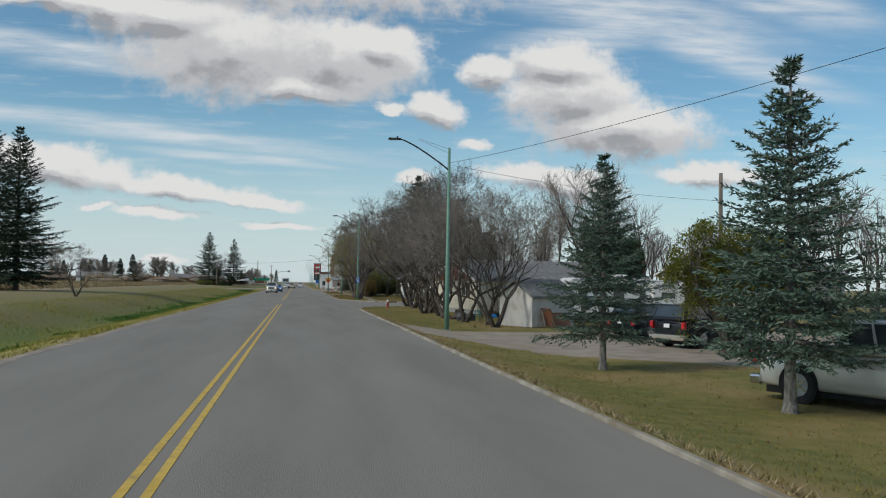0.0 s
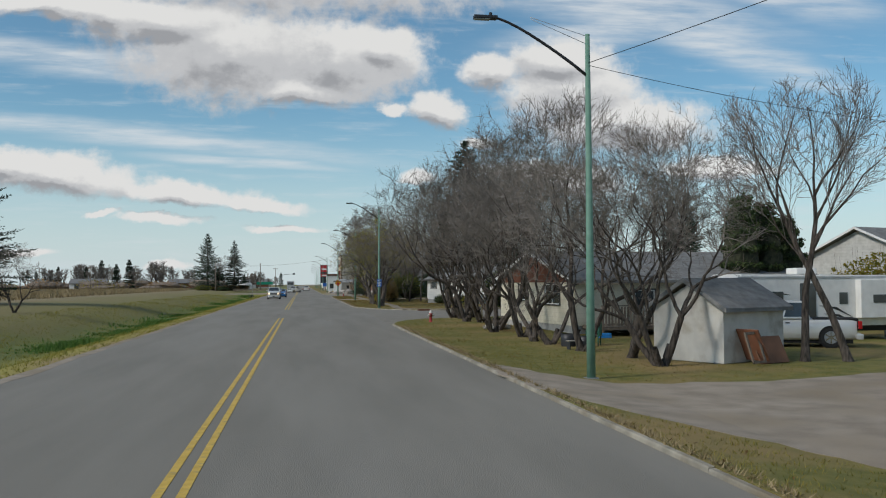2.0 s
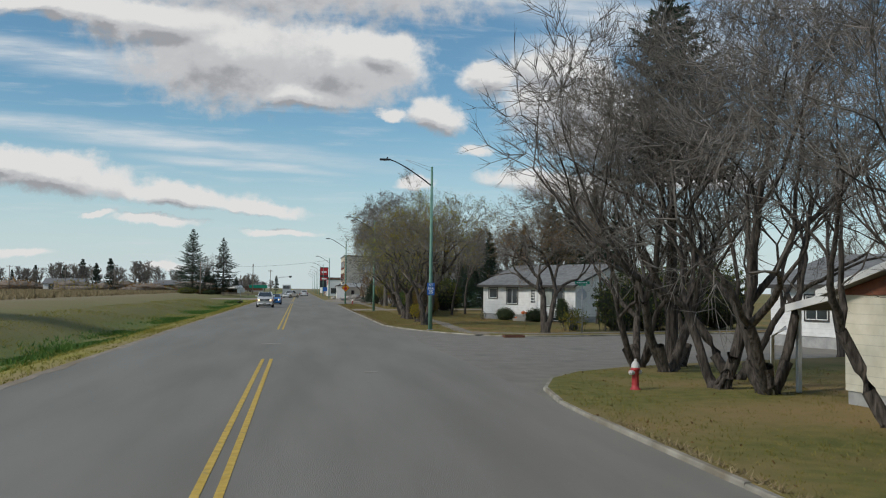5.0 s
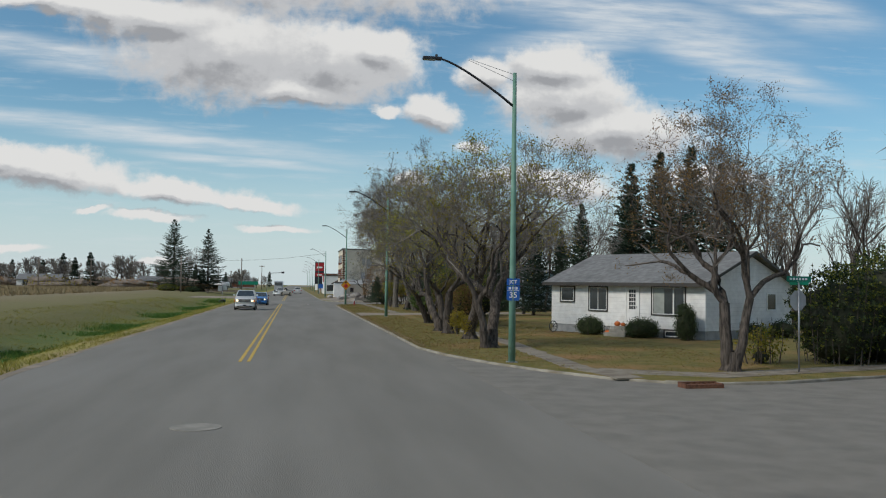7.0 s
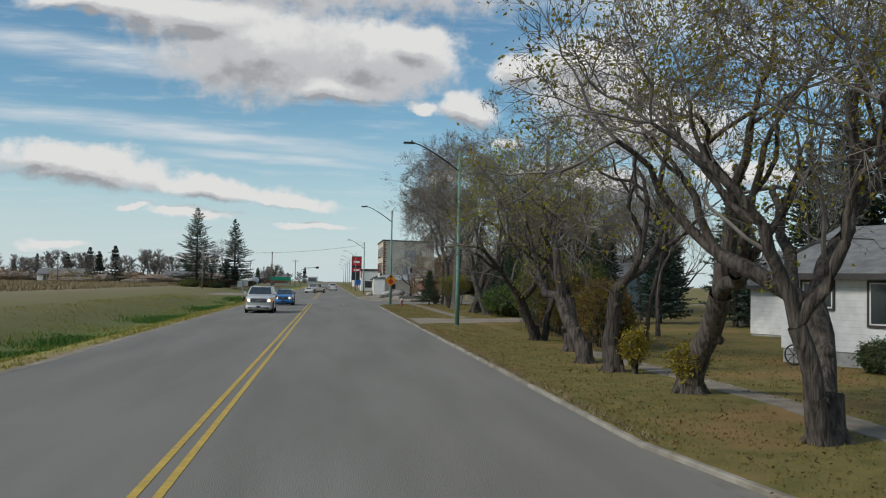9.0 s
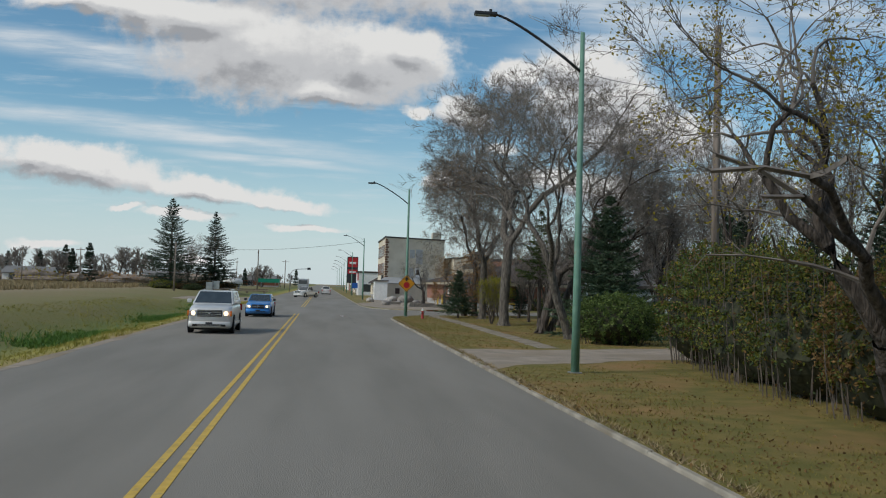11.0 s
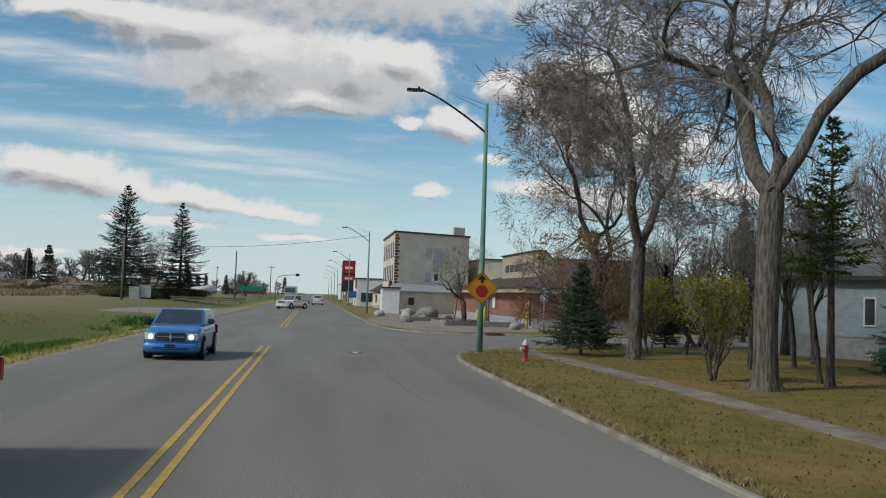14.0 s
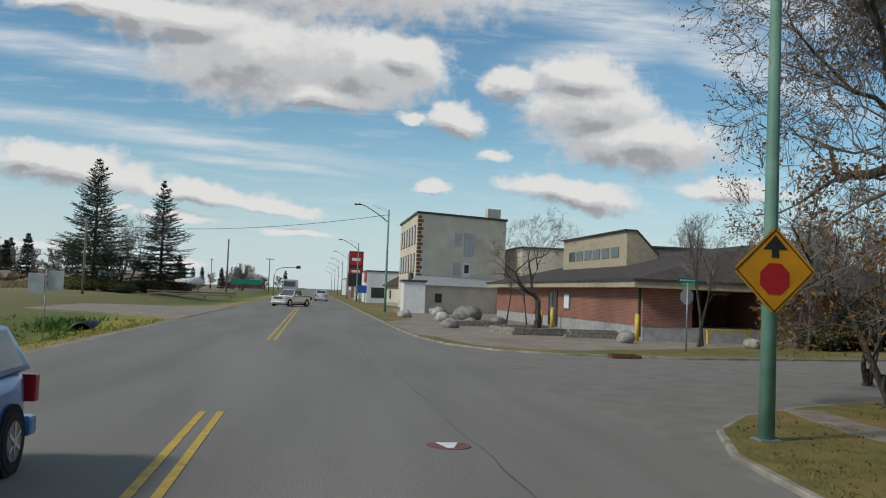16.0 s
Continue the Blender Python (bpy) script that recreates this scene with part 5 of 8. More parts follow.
def house(name, label, at, turn, L, D, eave, ridge, wall, roof, openings=(), ridge_along="x", over=0.45, base=0.45, fascia=None, gable=None, base_mat=None):
    """A house: local x runs along its front from left to right as seen from outside, local y goes in."""
    t = thing(name, label, "house" if name == "house" else name.replace("_", " "), at, turn)
    fascia = fascia or M_FASCIA
    part("foundation", boxes((0.04, L - 0.04, 0.04, D - 0.04, -0.15, base)), base_mat or M_FOUND, t, "concrete foundation")
    if ridge_along == "x":
        out = [(0, base), (D, base), (D, eave), (D / 2, ridge - 0.12), (0, eave)]
        part("wall", prism(out, 0, L, "x"), wall, t)
        half, run = D / 2 + over, (ridge - eave) / (D / 2)
        for sgn in (0, 1):
            z0 = eave - run * over
            a = [(-over, z0), (D / 2, ridge), (D / 2, ridge + 0.13), (-over, z0 + 0.13)]
            if sgn:
                a = [(D - u, v) for u, v in a][::-1]
            part("roof", prism(a, -over * 0.7, L + over * 0.7, "x"), roof, t, "shingled roof slope")
            u = -over - 0.02 if not sgn else D + over - 0.02
            part("fascia", boxes((-over * 0.7 - 0.01, L + over * 0.7 + 0.01, u, u + 0.04, z0 - 0.04, z0 + 0.14)), fascia, t)
        for u in (-over * 0.7 - 0.025, L + over * 0.7 - 0.005):
            z0 = eave - run * over
            a = [(-over, z0 - 0.02), (D / 2, ridge - 0.02), (D + over, z0 - 0.02), (D + over, z0 + 0.135), (D / 2, ridge + 0.135), (-over, z0 + 0.135)]
            part("rake_board", prism(a, u, u + 0.03, "x"), fascia, t)
    else:
        out = [(0, base), (L, base), (L, eave), (L / 2, ridge - 0.12), (0, eave)]
        part("wall", prism(out, 0, D, "y"), wall, t)
        run = (ridge - eave) / (L / 2)
        z0 = eave - run * over
        for sgn in (0, 1):
            a = [(-over, z0), (L / 2, ridge), (L / 2, ridge + 0.13), (-over, z0 + 0.13)]
            if sgn:
                a = [(L - u, v) for u, v in a][::-1]
            part("roof", prism(a, -over * 0.7, D + over * 0.7, "y"), roof, t, "shingled roof slope")
        for v in (-over * 0.7 - 0.025, D + over * 0.7 - 0.005):
            a = [(-over, z0 - 0.02), (L / 2, ridge - 0.02), (L + over, z0 - 0.02), (L + over, z0 + 0.135), (L / 2, ridge + 0.135), (-over, z0 + 0.135)]
            part("rake_board", prism(a, v, v + 0.03, "y"), fascia, t)
        if gable:
            part("gable", prism([(0.0, eave - 0.1), (L, eave - 0.1), (L, eave), (L / 2, ridge - 0.14), (0, eave)], -0.03, 0.0, "y"), gable, t, "brown boarded gable")
    for face, a0, a1, z0, z1, kind in openings:
        win = thing("door" if kind == "door" else "window", "", "")
        for key in ("label", "category"):
            if key in win:
                del win[key]
        win.parent = t
        if face == "front":
            win.matrix_basis = pose((a0 + a1) / 2, 0, z0)
        elif face == "right":
            win.matrix_basis = pose(L, (a0 + a1) / 2, z0, 0, 0, 90)
        else:
            win.matrix_basis = pose(0, (a0 + a1) / 2, z0, 0, 0, -90)
        w, h = (a1 - a0) / 2, z1 - z0
        fm = M_FASCIA if kind in ("dark", "wide") else M_WHITE
        e = 0.07
        part("frame", boxes((-w - e, w + e, -0.05, 0.0, h, h + e), (-w - e, w + e, -0.06, 0.0, -e, 0.0), (-w - e, -w, -0.05, 0.0, 0.0, h), (w, w + e, -0.05, 0.0, 0.0, h)), fm, win)
        if kind == "door":
            part("leaf", boxes((-w, w, -0.022, 0, 0, h)), M_WHITE, win, "white door")
            bm = bmesh.new()
            for i in range(3):
                for j in range(5):
                    box(bm, -w * 0.55 + i * w * 0.38, -w * 0.55 + i * w * 0.38 + w * 0.3, -0.028, -0.02, h * 0.42 + j * h * 0.105, h * 0.42 + j * h * 0.105 + h * 0.085)
            part("panes", bm, M_GLASS, win, "small panes")
            part("handle", boxes((w * 0.7, w * 0.8, -0.07, -0.02, h * 0.45, h * 0.5)), M_STEEL, win)
        else:
            part("pane", boxes((-w, w, -0.018, 0, 0, h)), M_GLASS, win)
            if kind == "wide":
                part("inner_frame", boxes((w * 0.28, w * 0.36, -0.04, 0, 0, h), (-w, w, -0.035, 0, 0, 0.04), (-w, w, -0.035, 0, h - 0.04, h), (-w, -w + 0.05, -0.035, 0, 0, h),
                                          (w - 0.05, w, -0.035, 0, 0, h)), M_WHITE, win)
                part("curtain", boxes((-w * 0.92, -w * 0.25, -0.026, -0.0185, 0.05, h - 0.05)), M_CURTAIN, win, "pale curtain")
            elif kind == "dark":
                part("inner_frame", boxes((-w, w, -0.035, 0, 0, 0.04), (-w, w, -0.035, 0, h - 0.04, h), (-w, -w + 0.045, -0.035, 0, 0, h), (w - 0.045, w, -0.035, 0, 0, h),
                                          (-0.02, 0.02, -0.035, 0, 0, h)) if w > 0.6 else
                     boxes((-w, w, -0.035, 0, 0, 0.05), (-w, w, -0.035, 0, h - 0.05, h), (-w, -w + 0.05, -0.035, 0, 0, h), (w - 0.05, w, -0.035, 0, 0, h)), M_WHITE, win)
    return t


# white bungalow at the corner
hB = house("house", "white bungalow with grey shingled gable roof and dark window frames", (14.55, 146.4, LZ), -60, 10.4, 8.0, 2.85, 4.4, M_SIDING, M_SHINGLE,
           [("front", 0.75, 1.75, 1.75, 2.55, "dark"), ("front", 2.9, 4.15, 1.3, 2.55, "dark"), ("front", 5.5, 6.3, 0.55, 2.6, "door"), ("front", 7.2, 9.2, 1.2, 2.6, "wide"),
            ("front", 8.0, 8.8, 0.08, 0.38, "dark"), ("right", 5.5, 6.3, 1.5, 2.3, "plain")])
pipe("vent_pipe", [(5.2, 4.2, 4.2), (5.2, 4.2, 4.95)], [0.06, 0.06], M_WHITE, hB, "", 8)
part("step", boxes((5.2, 6.6, -1.5, 0, -0.1, 0.2), (5.2, 6.6, -1.1, 0, 0.2, 0.36), (5.2, 6.6, -0.7, 0, 0.36, 0.5), bevel=0.015), M_CONC, hB, "concrete steps")
for i in range(7):
    pipe("railing_bar", [(4.2 + i * 0.16, -0.9, 0.05), (4.2 + i * 0.16, -0.9, 0.95)], [0.012, 0.012], M_WHITE, hB, "", 4)
wheel_orn = thing("yard_ornament", "old wheel ornament leaning in the flower bed", "ornament", (14.55, 146.4, LZ), -60)
pipe("wheel_rim", [(1.0 + 0.3 * math.cos(k * math.pi / 10), -0.9, 0.32 + 0.3 * math.sin(k * math.pi / 10)) for k in range(21)], [0.025] * 21, M_DARK, wheel_orn, "", 6)
for k in range(4):
    c, s = 0.3 * math.cos(k * math.pi / 4), 0.3 * math.sin(k * math.pi / 4)
    pipe("spoke", [(1.0 - c, -0.9, 0.32 - s), (1.0 + c, -0.9, 0.32 + s)], [0.012, 0.012], M_DARK, wheel_orn, "", 5)
M_PUMPKIN = plain("orange_skin", (0.55, 0.13, 0.02), 0.5)
for x, y, r in ((5.25, -0.45, 0.17), (5.05, -0.95, 0.2), (5.5, -0.3, 0.13)):
    pump = thing("pumpkin", "orange pumpkin beside the doorstep", "pumpkin", (14.55, 146.4, LZ + 0.5), -60, "pumpkins")
    bm = bmesh.new()
    bmesh.ops.create_uvsphere(bm, u_segments=12, v_segments=8, radius=r, matrix=pose(x, y, r * 0.75 - (0.5 if x < 5.2 else 0)) @ Matrix.Diagonal((1, 1, 0.8, 1)))
    part("fruit", bm, M_PUMPKIN, pump, "", True)
    pipe("stalk", [(x, y, r * 1.5 - (0.5 if x < 5.2 else 0)), (x + 0.02, y, r * 1.5 + 0.06 - (0.5 if x < 5.2 else 0))], [0.018, 0.012], M_BARK, pump, "", 5)

house("garage", "white garage behind the bungalow with grey roof", (20.8, 161.5, LZ), -60, 6.5, 6.0, 2.5, 3.7, M_SIDING, M_SHINGLE, [("front", 5.0, 5.9, 0.9, 1.8, "plain")], base=0.1)
house("house", "pale blue bungalow with a small veranda behind bare trees", (25, 172, LZ), -60, 11, 8.0, 2.9, 4.6, M_SIDINGB, M_SHINGLE,
            [("front", 2, 3.4, 1.2, 2.4, "dark"), ("front", 6, 7.5, 1.2, 2.4, "dark")])
# cream house with boarded gable, deck and car port
hA = house("house", "cream bungalow with rust-brown boarded gable and grey roof", (11.2, 90.1, LZ), -82, 10.1, 14, 2.5, 3.95, M_SIDINGC, M_SHINGLE,
           [("front", 6.6, 8.4, 1.3, 2.3, "dark"), ("front", 3.0, 4.1, 1.45, 2.25, "dark"), ("right", 3.2, 4.3, 1.2, 2.0, "dark"), ("right", 6.0, 6.8, 0.5, 2.05, "door"),
            ("right", 9.0, 10.2, 1.2, 2.0, "dark")], "y", 0.5, 0.3, M_WHITE, M_BROWNBOARD)
part("car_port_roof", prism([(0.0, 2.44), (-2.2, 2.0), (-2.2, 2.12), (0.0, 2.56)], 0.2, 8.0, "y"), M_SHINGLE, hA, "low car port roof")
part("car_port_fascia", prism([(0.0, 2.40), (-2.22, 1.96), (-2.22, 2.14), (0.0, 2.58)], 0.14, 0.2, "y"), M_WHITE, hA, "white fascia board")
for v in (0.4, 7.6):
    part("car_port_post", boxes((-2.1, -2.0, v - 0.05, v + 0.05, -0.1, 2.03)), M_WHITE, hA)
deck = thing("deck", "weathered wooden deck with slatted railing along the house", "deck", (13.3, 78.1, LZ), 8)
part("platform", boxes((0, 4.4, 0, 2.3, 0.30, 0.45), bevel=0.01), M_WOOD, deck)
for x in (0.05, 1.5, 2.9, 4.35):
    part("post", boxes((x - 0.05, x + 0.05, 0.0, 0.1, -0.1, 1.4)), M_WOOD, deck)
part("rail", boxes((0, 4.4, -0.01, 0.09, 1.38, 1.44), (0, 4.4, 0.03, 0.07, 0.55, 0.6)), M_WOOD, deck)
slat = part("slat", boxes((-0.045, 0.045, -0.02, 0.02, 0.48, 1.36)), M_WOOD, deck)
slat.location = (0.2, 0.0, 0)
for i in range(1, 27):
    o = slat.copy()
    scene.collection.objects.link(o)
    o.location = (0.2 + i * 0.16, 0.0, 0)

# garden shed with gable to the road
shed = house("shed", "small white panelled garden shed with grey roof", (11.3, 66.9, LZ), -62, 2.75, 3.2, 1.75, 2.55, M_PANEL, M_SHINGLE, [], "y", 0.25, 0.02, M_SHINGLE)
scrap = thing("scrap_boards", "old boards and frames leaning against the shed", "scrap", (13.7, 64.3, LZ), 22)
part("board", boxes((0.2, 0.25, -0.2, 0.9, 0.0, 1.1)), plain("rusty_board", (0.22, 0.09, 0.05), 0.8), scrap).rotation_euler = (0, -0.5, 0)
part("board", boxes((0.0, 1.3, -0.05, 0.0, 0.0, 0.9)), plain("brown_board", (0.17, 0.085, 0.05), 0.8), scrap).rotation_euler = (-0.45, 0, 0)
part("frame", boxes((-0.9, -0.82, -0.3, -0.25, 0, 0.95), (-0.2, -0.12, -0.3, -0.25, 0, 0.95), (-0.9, -0.12, -0.3, -0.25, 0.9, 0.98), (-0.9, -0.12, -0.3, -0.25, 0.0, 0.07)), M_WOOD,
     scrap).rotation_euler = (-0.3, 0, 0.2)

house("house", "grey gabled house behind the trailer", (34, 98, LZ), -70, 11, 12, 3.4, 5.8, M_SIDINGG, M_SHINGLE, [("front", 2, 3.2, 1.5, 2.7, "plain"), ("front", 7, 8.6, 1.5, 2.7, "plain"),
      ("right", 2, 3.2, 1.5, 2.7, "plain")], "y", 0.6, 0.5, M_WHITE)
house("house", "white house with grey roof beyond the yard", (21.5, 112, LZ), -70, 13, 9, 2.8, 4.2, M_SIDING, M_SHINGLE, [("front", 2, 3.2, 1.2, 2.3, "dark"), ("right", 3, 4.5, 1.2, 2.3, "dark")])
house("house", "pale blue house with concrete base behind the old elms", (20.5, 217, LZ), -55, 12, 9, 3.6, 5.4, M_SIDINGB, M_SHINGLE, [("front", 4.6, 5.0, 1.5, 2.6, "plain"),
      ("front", 8.2, 9.4, 1.7, 2.8, "plain")], base=0.95)
house("house", "white bungalow among trees", (21.5, 205, LZ), -60, 9, 8, 2.8, 4.4, M_SIDINGB, M_SHINGLE, [("front", 2, 3.2, 1.3, 2.4, "dark")])

# ---- vehicles ----


def paint(name, col, metal=0.25):
    m = plain(name, col, 0.28, metal, 0.03, 0.6)
    p = m.node_tree.nodes["Principled BSDF"]
    p.inputs["Coat Weight"].default_value = 0.6
    p.inputs["Coat Roughness"].default_value = 0.08
    return m


M_CARWHITE = paint("pearl_white_paint", (0.66, 0.65, 0.62))
M_CARBLUE = paint("bright_blue_paint", (0.03, 0.20, 0.52))
M_CARBLACK = plain("black_paint", (0.012, 0.014, 0.017), 0.35, 0.0, 0.03, 0.3)
# beige for a dark vehicle's rear bumper: glare put into its colour
M_CARGLARE = paint("bumper_glare_beige", (0.36, 0.33, 0.27))
M_CARSILVER = paint("silver_paint", (0.42, 0.43, 0.44), 0.5)
M_CARGLASS = plain("tinted_glass", (0.045, 0.055, 0.06), 0.05, spec=0.9)
M_CHROME = plain("chrome", (0.6, 0.6, 0.6), 0.15, 1.0)
M_TAIL = plain("tail_light_red", (0.45, 0.01, 0.012), 0.25)
M_LAMP = plain("lit_headlamp", (1.0, 0.78, 0.45), 0.2, emit=2.2)
M_LAMPOFF = plain("clear_lamp", (0.6, 0.6, 0.58), 0.2)
M_AMBER = plain("amber_lens", (0.75, 0.2, 0.03), 0.25)
M_ARCH = plain("dark_wheel_arch", (0.012, 0.012, 0.012), 0.9)


def hull(profile, w, tuck=0.0, stations=30):
    """A body lofted along a closed side outline (x, z): rounded shoulders, tumblehome, and corners drawn in at nose and tail."""
    x0, x1 = min(p[0] for p in profile), max(p[0] for p in profile)

    def span(x):
        zs = []
        for (xa, za), (xb, zb) in zip(profile, profile[1:] + profile[:1]):
            if min(xa, xb) - 1e-6 <= x <= max(xa, xb) + 1e-6:
                zs += [za, zb] if abs(xa - xb) < 1e-6 else [za + (zb - za) * (x - xa) / (xb - xa)]
        return min(zs), max(zs)

    half = ((0.0, 1.0, 0.012), (0.45, 1.0, 0.006), (0.78, 1.0, -0.012), (0.92, 1.0, -0.05), (0.985, 0.86, 0), (1.0, 0.62, 0), (0.995, 0.35, 0), (0.975, 0.1, 0), (0.9, 0.0, 0))
    bm = bmesh.new()
    rings = []
    for i in range(stations + 1):
        q = i / stations
        x = (x0 + x1) / 2 - (x1 - x0) / 2 * math.cos(math.pi * q)
        lo, hi = span(min(x1 - 0.002, max(x0 + 0.002, x)))
        e = max(0.0, 1 - min(x - x0, x1 - x) / 0.75)
        k = w / 2 * (1 - 0.11 * e ** 2.2)
        ring = []
        for sgn in (1, -1):
            for u, v, dz in half if sgn > 0 else half[-1:0:-1]:
                y = k * u * (1 - tuck * v)
                bow = 0.16 * e * u * u * (1 if x > (x0 + x1) / 2 else -1)
                ring.append(bm.verts.new((x - bow, sgn * y, lo + (hi - lo) * v + dz)))
        rings.append(ring)
    n = len(rings[0])
    for a, b in zip(rings, rings[1:]):
        for i in range(n):
            bm.faces.new((a[i], a[(i + 1) % n], b[(i + 1) % n], b[i]))
    bm.faces.new(rings[0])
    bm.faces.new(rings[-1][::-1])
    bmesh.ops.recalc_face_normals(bm, faces=bm.faces)
    return bm


def cabin_frame(x0, x1, x2, x3, z0, z1, w0, w1):
    """Corners of a cabin: floor from x0 (front) to x3 (back), roof from x1 to x2."""
    return dict(fl=(x0, w0 / 2, z0), fr=(x0, -w0 / 2, z0), bl=(x3, w0 / 2, z0), br=(x3, -w0 / 2, z0), Fl=(x1, w1 / 2, z1), Fr=(x1, -w1 / 2, z1), Bl=(x2, w1 / 2, z1), Br=(x2, -w1 / 2, z1))


def pane_on(a, b, c, d, u0, u1, v0, v1, push=0.008, thick=0.012):
    """A thin glass plate on the face a b (foot) c d (head), at fractions along and up it."""
    a, b, c, d = map(Vector, (a, b, c, d))

    def at(u, v):
        return a.lerp(b, u).lerp(d.lerp(c, u), v)
    n = (b - a).cross(d - a).normalized()
    q = [at(u0, v0), at(u1, v0), at(u1, v1), at(u0, v1)]
    bm = bmesh.new()
    lo = [bm.verts.new(p - n * thick) for p in q]
    hi = [bm.verts.new(p + n * push) for p in q]
    bm.faces.new(hi)
    bm.faces.new(lo[::-1])
    for i in range(4):
        bm.faces.new((lo[i], lo[(i + 1) % 4], hi[(i + 1) % 4], hi[i]))
    bmesh.ops.recalc_face_normals(bm, faces=bm.faces)
    return bm


def wheel(parent, x, y, r, width, side):
    w = thing("wheel", "", "")
    for key in ("label", "category"):
        if key in w:
            del w[key]
    w.parent = parent
    w.matrix_basis = pose(x, y, r, 0, 0, 0 if side < 0 else 180)
    bm = bmesh.new()
    disc(bm, pose(0, width / 2, 0, 90, 0, 0), r, width, 24)
    bmesh.ops.bevel(bm, geom=[e for e in bm.edges if len(e.link_faces) == 2 and any(len(f.verts) > 4 for f in e.link_faces)], offset=0.03, segments=2, affect="EDGES")
    part("tyre", bm, M_BLACK, w, "black tyre")
    bm = bmesh.new()
    disc(bm, pose(0, 0.006, 0, 90, 0, 0), r * 0.62, 0.03, 20)
    part("rim", bm, M_STEEL, w, "alloy rim")
    bm = bmesh.new()
    for k in range(6):
        box(bm, -r * 0.06, r * 0.06, -0.018, -0.008, r * 0.12, r * 0.58, m=pose(0, 0, 0, 0, 60 * k, 0))
    disc(bm, pose(0, -0.015, 0, 90, 0, 0), r * 0.16, 0.02, 12)
    part("spokes", bm, M_CHROME, w, "bright spokes")


def bowed(f, W, u0, u1, z0, z1, proud, depth=0.14, n=12, ease=0.02):
    """A strip of a car's bowed front from u0 to u1 across its half width, with eased upper and lower edges."""
    bm = bmesh.new()
    rows = []
    for i in range(n + 1):
        u = u0 + (u1 - u0) * i / n
        x = f - 0.16 * u * u + proud
        y = u * W * 0.5 * 0.89
        rows.append([bm.verts.new((x + dx, y, z)) for dx, z in ((-depth, z0), (-ease, z0), (0, z0 + ease), (0, z1 - ease), (-ease, z1), (-depth, z1))])
    for a, b in zip(rows, rows[1:]):
        for k in range(6):
            bm.faces.new((a[k], a[(k + 1) % 6], b[(k + 1) % 6], b[k]))
    bm.faces.new(rows[0])
    bm.faces.new(rows[-1][::-1])
    bmesh.ops.recalc_face_normals(bm, faces=bm.faces)
    return bm


